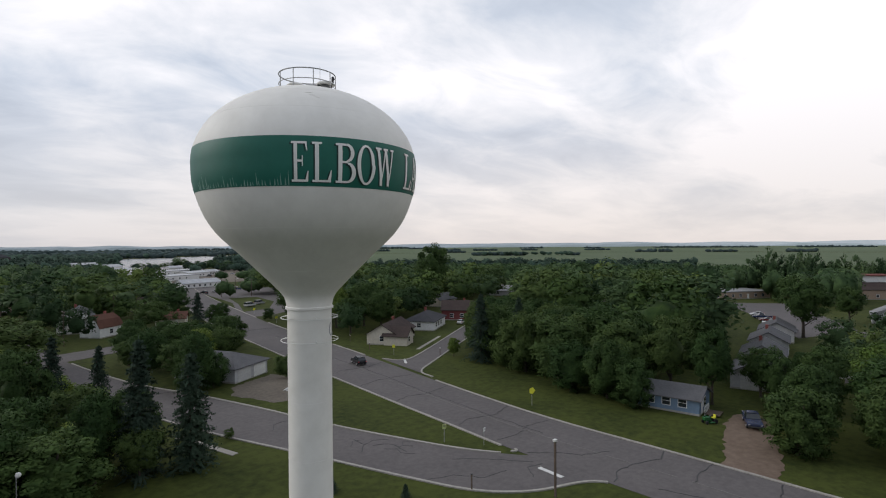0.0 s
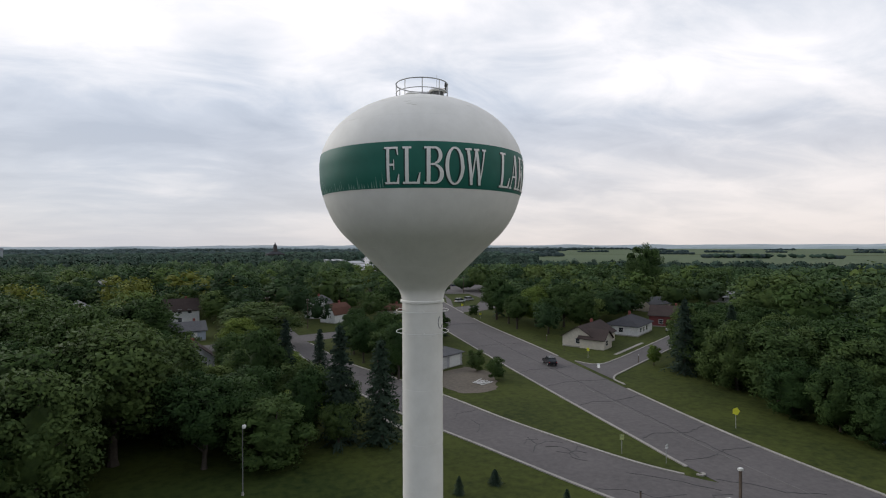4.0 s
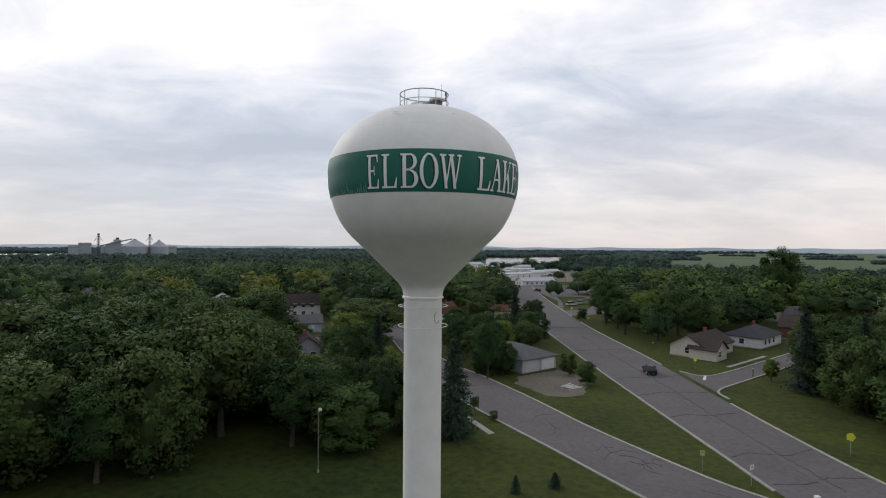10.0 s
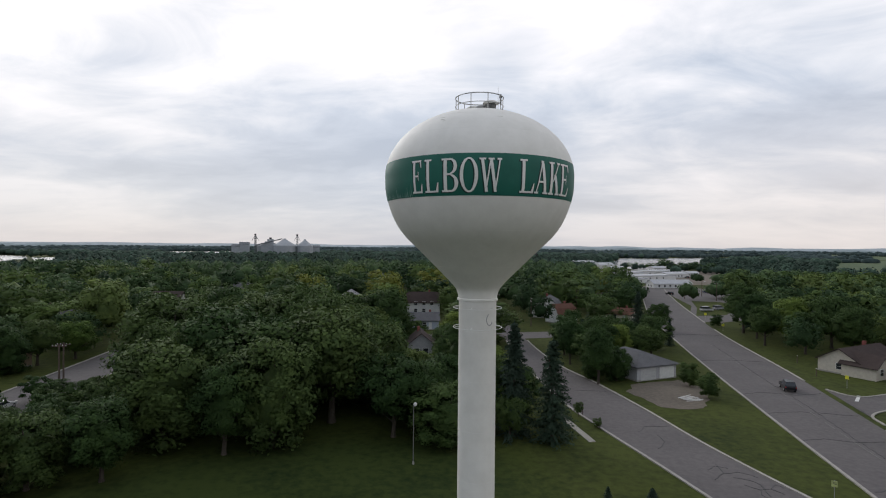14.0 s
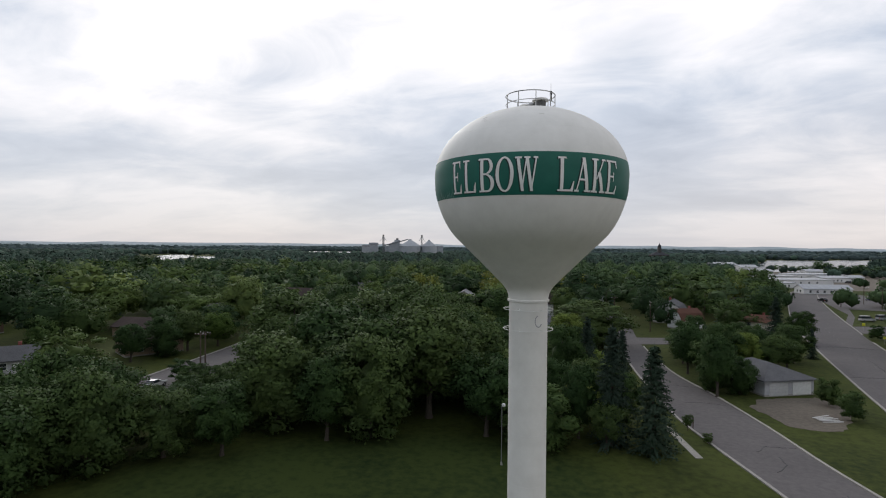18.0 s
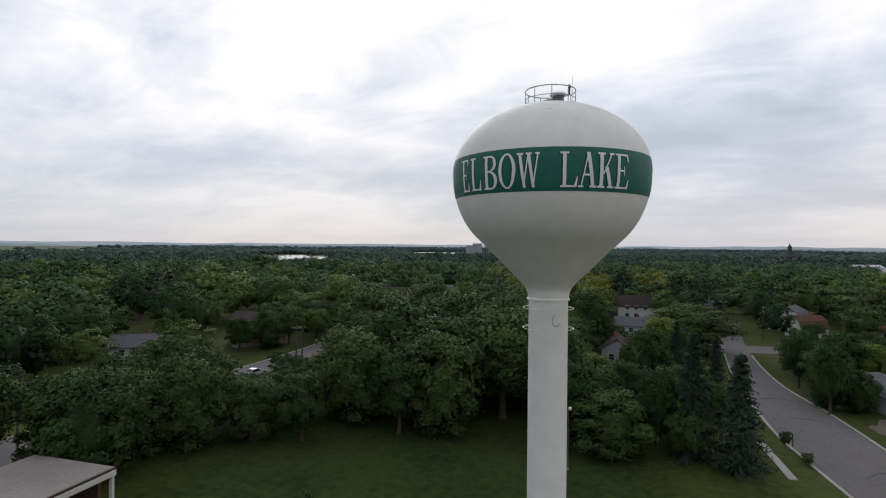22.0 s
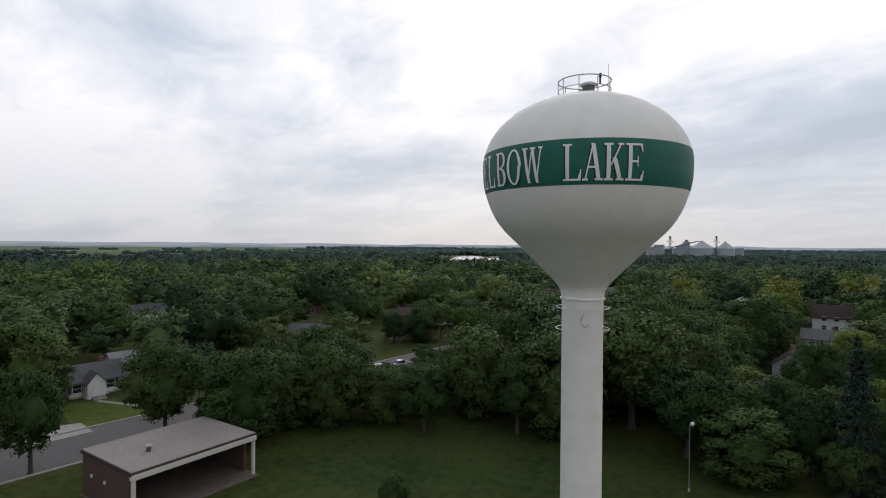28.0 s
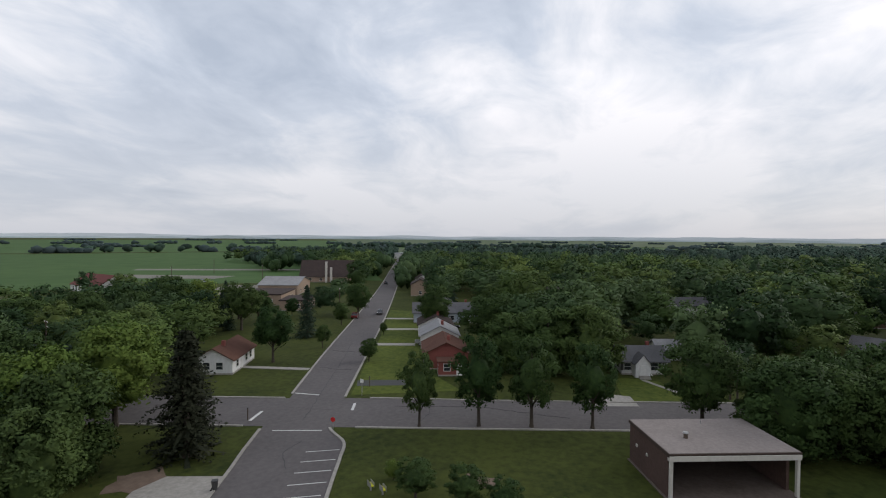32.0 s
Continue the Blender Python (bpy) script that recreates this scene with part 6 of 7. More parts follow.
def far_woods():
    rng, nrng = random.Random(5), np.random.default_rng(5)
    rings = ((235, 420, 2300, 4, 44), (420, 760, 3400, 3, 20), (760, 1300, 2900, 2, 0))
    for d0, d1, count, lobes, quads in rings:
        pile, spots, cell = Pile(), {}, 9.0 if d0 < 400 else 11.0 if d0 < 700 else 14.0
        for _ in range(count * 2):
            h = rng.uniform(-143, 86)
            d = math.sqrt(rng.uniform(d0 * d0, d1 * d1))
            x, y = polar(h, d)
            key = (int(x // cell), int(y // cell))
            if key in spots or not wooded(h, d, rng):
                continue
            tall = rng.uniform(9.5, 15.0) if d < 760 else rng.uniform(9, 13)
            if h > 27 and d > 300:
                tall *= 0.75
            if 11 < h < 27 and d < 720:
                tall *= 0.62
            if d < 430:
                if not free(x, y, 4) or any((x - a) ** 2 + (y - b) ** 2 < (0.6 * c + 3) ** 2 for a, b, c in planted):
                    continue
            elif d < 760 and not free(x, y, 3):
                continue
            spots[key] = 1
            r = rng.uniform(4.6, 7.6) * (1 if d < 760 else 1.5)
            shade = rng.random()
            for k in range(lobes):
                a, off = 6.28 * (k + rng.random()) / lobes, rng.uniform(0.2, 0.6) * r * (k > 0)
                c = np.array((x + off * math.cos(a), y + off * math.sin(a), tall * (rng.uniform(0.40, 0.62) if k else 0.64)))
                rad = np.array((r * rng.uniform(0.48, 0.7), r * rng.uniform(0.48, 0.7), min(tall - c[2], tall * 0.42)))
                pile.add(blob(nrng, c, rad * (0.84 if quads else 1.0), 1, 0.2), None, shade)
                if quads:
                    v, f = leaf_quads(nrng, c, rad, quads, 0.62 if d < 420 else 0.9, 0.78, 0.30, 0.3)
                    n = (v - c) / np.maximum(np.linalg.norm(v - c, axis=1)[:, None], 1e-6) + 0.04 * np.repeat(nrng.normal(size=(quads, 3)), 4, 0)
                    pile.add((v, f), n, shade)
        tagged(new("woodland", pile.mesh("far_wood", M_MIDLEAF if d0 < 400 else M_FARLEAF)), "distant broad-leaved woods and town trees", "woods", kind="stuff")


far_woods()


def wood_belts():
    """Closed woods beyond the town and the lakes, row behind row."""
    rng, nrng, pile = random.Random(15), np.random.default_rng(15), Pile()
    for d, h0, h1, tall in ((1215, 16, 34, 9), (1300, -66, 31, 10), (1440, -64, 33, 11), (1600, -62, 33, 11), (1800, -60, 30, 11), (2050, -58, 30, 12), (2350, -60, 34, 12), (2750, -62, 36, 12), (3200, -62, 40, 12)):
        n = int(radians(h1 - h0) * d / 13)
        for k in range(n):
            h = h0 + (h1 - h0) * (k + rng.random()) / n
            dd = d + rng.uniform(-30, 30)
            x, y = polar(h, dd)
            if any(inside(x, y, edge) for edge in LAKES) or (-33.5 < h < -25.5 and d < 1360) or noise.noise((h * 0.22, d * 0.013, 4)) < -0.32:
                continue
            t = tall * rng.uniform(0.75, 1.2)
            pile.add(blob(nrng, np.array((x, y, t * 0.42)), np.array((rng.uniform(9, 16), rng.uniform(9, 16), t * 0.58)), 1, 0.22), None, rng.random())
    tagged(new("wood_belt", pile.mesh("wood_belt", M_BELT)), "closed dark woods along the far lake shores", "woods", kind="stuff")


wood_belts()


def hedgerows():
    """Lines of trees between the far fields."""
    rng, nrng, pile = random.Random(8), np.random.default_rng(8), Pile()
    for h0, h1, d in ((-146, -121, 850), (-146, -104, 1590), (-146, -116, 2440), (33, 62, 1940), (40, 90, 2750), (47, 58, 1130), (62, 84, 1530), (36, 46, 1520), (-112, -60, 1500), (-100, -62, 2100), (-112, -74, 900), (-112, -72, 1180), (-110, -76, 1320), (-60, -10, 2150), (-135, -128, 1180)):
        n = int(radians(h1 - h0) * d / 6)
        for k in range(n):
            h = h0 + (h1 - h0) * (k + rng.random()) / n
            if noise.noise((h * 0.33, d * 0.01, 2)) < 0.06:
                continue
            x, y = polar(h, d + rng.uniform(-6, 6) + 25 * noise.noise((h * 0.2, d, 5)))
            tall = rng.uniform(5, 10) * (1 + 0.4 * noise.noise((h * 0.7, d, 9)))
            pile.add(blob(nrng, np.array((x, y, tall * 0.45)), np.array((rng.uniform(5, 9), rng.uniform(5, 9), tall * 0.55)), 1, 0.25))
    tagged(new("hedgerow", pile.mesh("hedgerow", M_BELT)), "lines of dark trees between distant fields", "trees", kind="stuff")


hedgerows()


def ridge(d, low, high, mat, seed, name, label):
    n = 300
    verts, faces = [], []
    for k in range(n + 1):
        h = -180 + 360 * k / n
        t = low + (high - low) * (0.5 + 0.5 * noise.noise((h * 0.35, seed, 0))) + 2.0 * noise.noise((h * 2.3, seed, 3))
        for dd, z in ((d, -1), (d + 8, t), (d + 120, -1)):
            verts.append((*polar(h, dd), z))
    for k in range(n):
        for j in range(2):
            a = 3 * k + j
            faces.append((a, a + 3, a + 4, a + 1))
    tagged(new(name, raw_mesh(name, verts, faces, mat)), label, "backdrop", kind="structure")


# distance haze is painted into these pale blue-grey backdrop colours
M_FAR1 = material("haze_painted_woods", (0.30, 0.36, 0.38), (0.40, 0.46, 0.48), 1.0, 0.004, 0.0, stain=0.3, spec=0.0)
M_FAR2 = material("haze_painted_hills", (0.52, 0.575, 0.61), (0.60, 0.655, 0.69), 1.0, 0.004, 0.0, stain=0.3, spec=0.0)
ridge(3700, 0, 24, M_FAR1, 2.5, "backdrop_woods", "line of distant woods with haze painted in")
ridge(4500, 16, 34, M_FAR2, 7.5, "backdrop_horizon", "low hills on the horizon with pale haze painted in")


# ---- the grain elevator and the courthouse on the skyline ----
M_BIN = material("bin_sheet_metal", (0.25, 0.27, 0.29), (0.34, 0.36, 0.38), 0.6, 0.3, 0.05, metal=0.1)


def grain_bin(x, y, r, h, cone):
    b = thing("grain_bin", "round galvanised grain bin with a conical roof", "grain bin", "bins at the grain elevator", pose(x, y, 0))
    part("wall", lathe([(r, 0), (r, h)], 40), M_BIN, b, smooth=True)
    part("roof", lathe([(r + 0.3, h), (r * 0.12, h + cone), (r * 0.12, h + cone + 1.2), (0, h + cone + 1.6)], 40), M_BIN, b, "conical sheet roof")
    for k in range(5):
        part("stiffener_ring", torus(bmesh.new(), r, 0.15, h * (k + 1) / 6, 40, 4), M_BIN, b)


M_ELEV = material("grey_elevator_steel", (0.09, 0.10, 0.11), (0.15, 0.16, 0.17), 0.6, 0.5, 0.05, metal=0.3)


def leg_tower(x, y, h, w):
    e = thing("grain_elevator_tower", "tall grey steel lattice grain leg with a small dark head", "grain elevator", "towers at the grain elevator", pose(x, y, 0, 0, 0, 20))
    for sx in (-w, w):
        for sy in (-w, w):
            part("column", boxed(sx - 0.16, sy - 0.16, 0, sx + 0.16, sy + 0.16, h * 0.92), M_ELEV, e)
    for k in range(9):
        z = h * 0.1 * (k + 1)
        part("brace", rodded((-w, -w, z - h * 0.1), (w, -w, z), 0.12, sides=4), M_ELEV, e)
        part("brace", rodded((w, w, z - h * 0.1), (-w, w, z), 0.12, sides=4), M_ELEV, e)
        part("landing", boxed(-w - 0.3, -w - 0.3, z - 0.1, w + 0.3, w + 0.3, z + 0.1), M_ELEV, e)
    part("leg_casing", boxed(-0.55, -0.5, 0, 0.55, 0.5, h * 0.96), M_ELEV, e)
    part("head_house", boxed(-w * 0.9, -w * 0.8, h * 0.93, w * 0.9, w * 0.8, h, 0.2), M_DARK, e)
    for sx in (-1, 1):
        part("spout", rodded((0, 0, h * 0.93), (sx * w * 3.4, 0, h * 0.72), 0.3, sides=6), M_ELEV, e)
    return e


def build_elevator():
    at = lambda h, d: polar(h, d)
    d = 1000
    heading = lambda px: -2.2 + math.degrees(math.atan((px - 784) / 971.0))
    spots = lambda px, dd=d: (0.3 + dd * math.sin(radians(heading(px))), -30 + dd * math.cos(radians(heading(px))))
    grain_bin(*spots(442), 20, 22, 11)
    grain_bin(*spots(479), 14, 22, 10)
    grain_bin(*spots(408, 1040), 16, 22, 6)
    leg_tower(*spots(465), 42, 1.7)
    leg_tower(*spots(388), 42, 1.7)
    a, b = spots(391), spots(438)
    t = thing("grain_conveyor", "long inclined steel conveyor gallery between grain bins", "conveyor")
    part("gallery", rodded((*a, 23), (*b, 34), 0.9, sides=6), M_ELEV, t)
    part("trestle", rodded((*a, 0), (*a, 23), 0.5, sides=6), M_ELEV, t)
    part("trestle", rodded((*b, 0), (*b, 34), 0.5, sides=6), M_ELEV, t)
    x, y = spots(415, 1010)
    e = thing("elevator_house", "pale sheet-clad elevator house with roof monitor", "elevator", at=pose(x, y, 0, 0, 0, 18))
    part("wall", boxed(-14, -8, 0, 14, 8, 26), M_BIN, e)
    part("roof_monitor", boxed(-4, -5, 26, 6, 5, 33, 0.3), M_BIN, e)
    part("vent", boxed(-1, -2, 33, 3, 2, 36, 0.2), M_DARK, e)
    for px, w, hh in ((352, 13, 20), (368, 16, 24), (500, 12, 19)):
        x, y = spots(px, 1020)
        annex = thing("elevator_annex", "low sheet-clad elevator annex with sloping roof", "elevator", at=pose(x, y, 0, 0, 0, 18))
        part("wall", gable_walls(w, 12, hh, 3.5), M_BIN, annex)
        part("roof", gable_roof(w, 12, hh, 3.5), M_ELEV, annex)


build_elevator()


M_DARKSTONE = material("dark_stone", (0.05, 0.045, 0.045), (0.085, 0.076, 0.072), 0.9, 0.6, 0.1)


def build_courthouse():
    h = 30.9 + math.degrees(math.atan((294 - 784) / 971.0))
    x, y = -11 + 900 * math.sin(radians(h)), -25 + 900 * math.cos(radians(h))
    c = thing("courthouse", "dark stone courthouse with a central domed tower", "courthouse", at=pose(x, y, 0, 0, 0, 10))
    part("wall", boxed(-13, -9, 0, 13, 9, 12), M_DARKSTONE, c)
    part("roof", hip_roof(26, 18, 12, 5), M_ROOF_DARK, c)
    t = part("tower", boxed(-2.4, -2.4, 12, 2.4, 2.4, 24, 0.1), M_DARKSTONE, c, "square clock tower")
    part("dome", lathe([(2.8, 24), (2.6, 25.4), (1.8, 27.0), (0.7, 28.2), (0.4, 29.8), (0, 31)], 16), M_ROOF_DARK, t, "dark dome")


build_courthouse()


# ---- road markings, walks and lots ----
def strip(a, b, w, z=0.055, thick=0.03):
    a, b = Vector((*a, 0)), Vector((*b, 0))
    return ribbon(offset([a, b], w / 2), offset([a, b], -w / 2), z - thick, z)


def mark(name, a, b, w, label, z=0.062, mat=None):
    return tagged(new(name, mesh_of(name, strip(a, b, w, z), mat or M_PAINT)), label, "road marking", kind="structure")


mark("stop_line", (36.2, 13.6), (35.9, 10.3), 0.55, "worn white stop line on asphalt")
mark("stop_line", (-50.4, -62.2), (-54.4, -62.6), 0.4, "worn white stop line on asphalt")
mark("stop_line", (-57.4, -50.4), (-60.6, -51.1), 0.4, "worn white stop line on asphalt")
mark("stop_line", (-63.6, -62.0), (-63.4, -57.9), 0.3, "worn white stop line on asphalt")
mark("stop_line", (62.6, 69.2), (60.0, 65.6), 0.5, "worn white stop line on asphalt")
mark("stop_line", (-47.6, -57.5), (-48.9, -51.4), 0.2, "worn white stop line on asphalt")
for k in range(6):
    x, y = -43.4 + 2.74 * k, -46.9 + 0.60 * k
    mark("stall_line", (x, y), (x + 1.45, y - 3.5), 0.12, "white painted parking stall line")
mid = [(a + b) / 2 for a, b in zip(HWY_W, HWY_E)]
for a, b in zip(mid, mid[1:]):
    n = max(1, int((b - a).length / 9))
    for k in range(n):
        p, q = a.lerp(b, k / n), a.lerp(b, min(1, k / n + 3.0 / max((b - a).length, 3.0)))
        if -20 < p.y < 240:
            mark("lane_dash", p.xy, q.xy, 0.10, "faded pale lane dash", mat=M_WORNPAINT)


def crack(points, w=0.09, seed=0):
    """A sealed crack: a thin wandering strip of tar."""
    rng = random.Random(seed)
    pts = []
    for a, b in zip(points, points[1:]):
        a, b = Vector((*a, 0)), Vector((*b, 0))
        n = max(2, int((b - a).length / 0.7))
        for k in range(n):
            pts.append(a.lerp(b, k / n) + Vector((rng.uniform(-0.16, 0.16), rng.uniform(-0.16, 0.16), 0)))
    pts.append(Vector((*points[-1], 0)))
    tagged(new("sealed_crack", mesh_of("sealed_crack", ribbon(offset(pts, w / 2), offset(pts, -w / 2), 0.02, 0.058), M_TAR)), "dark tar-sealed crack in asphalt", "road crack", kind="structure")


crack([(39.0, 5.8), (41.8, 7.2), (45.3, 6.5), (48.4, 5.3), (51, 6.2)], 0.14, 1)
crack([(44.6, -0.2), (47, 0.6), (50.8, 0.4)], 0.12, 2)
crack([(39.6, -8), (43, -6.4), (46, -7.4), (50.4, -6.6)], 0.12, 3)
crack([(24.8, 31.4), (26.2, 33), (26.5, 35.7)], 0.12, 4)
crack([(26.9, 32.0), (28.9, 31.1), (28.7, 27.6)], 0.12, 5)
crack([(26.2, 33), (28.2, 33.6), (29.6, 32.4)], 0.10, 6)
crack([(21.3, 40), (23, 42.5), (22.6, 45)], 0.10, 7)
crack([(14.4, 66), (17, 67), (20.2, 66.4)], 0.09, 8)
crack([(40.8, 45), (44, 46.2), (48, 45.2), (53.6, 46.4)], 0.10, 9)
crack([(43, 68), (47, 69.6), (52, 68.4), (57, 70)], 0.10, 10)
crack([(45.6, 20), (46.6, 32), (48, 45), (50.4, 62), (52.6, 84), (57, 118)], 0.10, 11)
crack([(40, 30), (42.8, 31), (47, 29.6), (51.6, 31)], 0.09, 12)
crack([(25, 20), (28, 19), (30, 16), (33, 15.6)], 0.09, 13)
crack([(-62, -40), (-58, -39.4), (-54, -40)], 0.09, 14)
crack([(-80, -58), (-79.6, -62), (-80.4, -65)], 0.09, 15)
crack([(-95, -61.5), (-94.6, -66), (-95.4, -69)], 0.09, 16)
crack([(31, 22), (33.4, 20), (37, 15)], 0.10, 17)
crack([(27.4, 30.2), (28.4, 29.2), (29.6, 29.6), (30.4, 28.4)], 0.10, 18)
crack([(28.4, 29.2), (28.0, 27.8), (29.0, 26.4)], 0.09, 19)
crack([(29.6, 29.6), (30.6, 30.6), (31.0, 29.8)], 0.08, 20)
crack([(25.0, 33.8), (26.0, 35.0), (27.4, 34.6)], 0.08, 21)
crack([(38.6, 17.4), (41.0, 15.2), (42.6, 12.4), (46.0, 10.6)], 0.11, 22)
crack([(33.6, 12.4), (35.4, 14.6), (37.4, 14.0)], 0.09, 23)
crack([(39.4, 22.4), (43.0, 22.0), (46.4, 23.2)], 0.09, 24)
crack([(46.4, 23.2), (50.8, 22.6)], 0.08, 25)
crack([(42.2, 57), (47.4, 58.4), (55.4, 57.2)], 0.09, 26)
crack([(46.2, 96), (53, 97.2), (61.2, 96)], 0.09, 27)
crack([(51, 132), (58, 133.4), (65, 132.4)], 0.09, 28)
crack([(20.4, 46.0), (22.0, 48.4), (25.4, 49.0)], 0.08, 29)
crack([(10.6, 76), (13.4, 77.4), (17.6, 76.6)], 0.08, 30)
crack([(40.6, 2.0), (42.0, -3.2), (43.6, -9.0), (44.4, -16)], 0.10, 31)
crack([(-60, -20), (-62.6, -33), (-60.4, -45)], 0.10, 32)
crack([(-52, -55.4), (-58, -56.6), (-64, -58.0), (-80, -61.4), (-104, -67.2)], 0.09, 33)
crack([(-45.2, -52.4), (-41.0, -52.8), (-37.4, -50.6)], 0.09, 34)


def frayed(pts, amount):
    """The outline with an uneven edge."""
    rng, out = random.Random(len(pts)), []
    for (x0, y0), (x1, y1) in zip(pts, pts[1:] + pts[:1]):
        n = max(2, int(math.hypot(x1 - x0, y1 - y0) / 0.8))
        out += [(x0 + (x1 - x0) * k / n + rng.uniform(-amount, amount), y0 + (y1 - y0) * k / n + rng.uniform(-amount, amount)) for k in range(n)]
    return out


def flat(name, pts, mat, label, category, z=0.03):
    if category in ("soil", "yard") and abs(pts[0][1]) < 200 or name == "driveway_dirt":
        pts = frayed(pts, 0.35)
    return structure(name, slab(pts, -0.05, z), mat, label, category)


def walkway(a, b, w=1.3, name="walkway"):
    return tagged(new(name, mesh_of(name, strip(a, b, w, 0.06, 0.1), M_CONCRETE)), "pale concrete walk across a lawn", "walkway", kind="structure")


walkway((10.6, 52.4), (13.5, 41.4), 0.9)
walkway((-83.2, -6.6), (-74.6, -1.4), 0.8)
walkway((-123.4, -66), (-125.6, -56.4), 2.6, "driveway")
walkway((-103.6, -61.4), (-105.4, -52.6), 2.6, "driveway")
walkway((-78.6, -66.4), (-77.6, -79.4), 1.6, "driveway")
walkway((72, 75.6), (88, 85.2), 0.8)
flat("driveway_asphalt", [(-69.6, -54.0), (-72.9, -55.0), (-75.6, -44.9), (-72.2, -44.1)], M_TAR, "dark asphalt driveway between lawns", "driveway", 0.035)
walkway((-141.8, -70.4), (-143.2, -60.6), 2.4, "driveway")
flat("front_lawn", [(-64.6, -53.2), (-84.1, -57.4), (-110.2, -62.5), (-160, -74.0), (-159.4, -62), (-128, -56.0), (-102, -49.6), (-88, -46.4), (-78, -42), (-70.4, -36.6)], M_YARD, "bright mown front lawns along a street", "lawn", 0.022)
flat("front_lawn", [(-84.6, -11.6), (-69.6, -11.6), (-72.0, -1.8), (-82.8, -4.0)], M_YARD, "bright mown lawn before a cottage", "lawn", 0.022)
flat("driveway_concrete", [(-66.4, -16.4), (-67.6, -9.8), (-72.6, -10.4), (-73.4, -14.8), (-69.6, -16.8)], M_CONCRETE, "pale concrete driveway apron", "driveway", 0.035)
flat("gravel_yard", [(23.8, 66.8), (26.0, 72.4), (35.4, 76.8), (38.2, 70.4), (37.0, 66), (33.6, 58.6), (29.4, 57.4), (26.6, 59.0)], M_GRAVEL, "bare gravel yard before a garage", "yard", 0.025)
flat("driveway_dirt", [(51.4, -0.4), (58.4, 1.8), (66.2, 4.6), (72.6, 5.0), (73.6, 1.2), (68.0, -0.6), (60.6, -3.6), (51.3, -6.2)], M_DIRT, "pale dirt driveway beside a house", "driveway", 0.035)
flat("loading_apron", [(-34.4, -55.9), (-33.2, -61.6), (-29.6, -62.6), (-26, -61.6), (-26.6, -53.8), (-30.3, -54.7)], M_CONCRETE, "pale concrete apron by the car park", "apron", 0.05)
flat("bare_soil", [(-33.2, -61.7), (-35.2, -63.8), (-32, -66.4), (-28.6, -65), (-29.6, -62.7)], M_DIRT, "patch of bare brown soil", "soil", 0.03)
flat("sand_patch", [(-40.2, -31.6), (-38.2, -32.4), (-36.8, -30.8), (-37.2, -28.4), (-39.4, -28)], M_DIRT, "patch of bare sandy soil in the lawn", "soil", 0.03)
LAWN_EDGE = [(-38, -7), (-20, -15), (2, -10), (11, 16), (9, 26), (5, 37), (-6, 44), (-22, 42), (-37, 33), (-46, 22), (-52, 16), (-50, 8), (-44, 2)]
for k in range(4):    # shade painted into the grass, deeper towards the middle
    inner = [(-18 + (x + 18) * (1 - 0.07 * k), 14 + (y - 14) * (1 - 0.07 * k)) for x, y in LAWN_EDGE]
    structure("lawn_park", slab(frayed(inner, 0.25), -0.05, 0.008 + 0.004 * k), M_SHADED_LAWNS[k], "mown park lawn with shade painted into the grass", "lawn")
flat("lot_north", [(66.6, 164), (75.6, 160.4), (92, 172), (108, 196), (122, 232), (136, 286), (120, 330), (104, 326), (92, 268), (84.6, 214)], M_ASPHALT, "grey asphalt lot beside the highway", "parking lot", 0.02)
flat("lawn_island", [(74, 178), (86, 182), (100, 206), (104, 232), (92, 236), (84, 206)], M_GRASS, "mown grass island beside the highway", "lawn", 0.05)
flat("lot_lakeside", [(108, 350), (150, 352), (190, 420), (230, 540), (200, 600), (100, 610), (60, 520), (70, 430)], M_GRAVEL, "wide pale gravel and asphalt yards", "yard", 0.02)
flat("lot_east", [(150, 16), (176, 8), (240, 40), (226, 62), (196, 42)], M_ASPHALT, "grey asphalt lot among trees", "parking lot", 0.02)
flat("road_east", [(104, -2), (172, 8), (176, 4), (108, -5.6)], M_ASPHALT, "grey asphalt lane among houses", "road", 0.03)
for outline in ([(-250, -268), (-262, -205), (-284, -205), (-276, -276)], [(-176, -150), (-186, -192), (-204, -196), (-195, -150)], [(-312, -300), (-346, -182), (-360, -186), (-327, -306)], [(-205, -150), (-232, -156), (-230, -176), (-206, -172)]):
    flat("lot_gravel", outline, M_PALELOT, "pale gravel strip between lawns", "parking lot", 0.075)
flat("road_southwest", [(-60, -112), (-82.9, -139.8), (-150, -172), (-230, -222), (-236, -232), (-154, -181), (-90.9, -149.1), (-56, -124)], M_ASPHALT, "grey asphalt road along the lawn edge", "road", 0.11)


# ---- posts, signs and lamps ----
M_SIGN_YELLOW = paint("sign_yellow", 0.62, 0.60, 0.05, 0.5)
M_SIGN_LIME = paint("sign_lime", 0.36, 0.40, 0.16, 0.5)
M_SIGN_RED = paint("sign_red", 0.45, 0.02, 0.02, 0.5)
M_SIGN_WHITE = paint("sign_white", 0.65, 0.65, 0.63, 0.5)
M_POLE = material("weathered_pole", (0.10, 0.10, 0.10), (0.17, 0.17, 0.165), 0.7, 3.0, 0.1)
M_GLOBE = paint("lamp_glass", 0.55, 0.55, 0.53, 0.3)


def disc(sides, r, turn=0.0, thick=0.03):
    bm = bmesh.new()
    bmesh.ops.create_cone(bm, cap_ends=True, segments=sides, radius1=r, radius2=r, depth=thick, matrix=Matrix.Rotation(math.pi / 2, 4, "X") @ Matrix.Rotation(turn, 4, "Z"))
    return bm


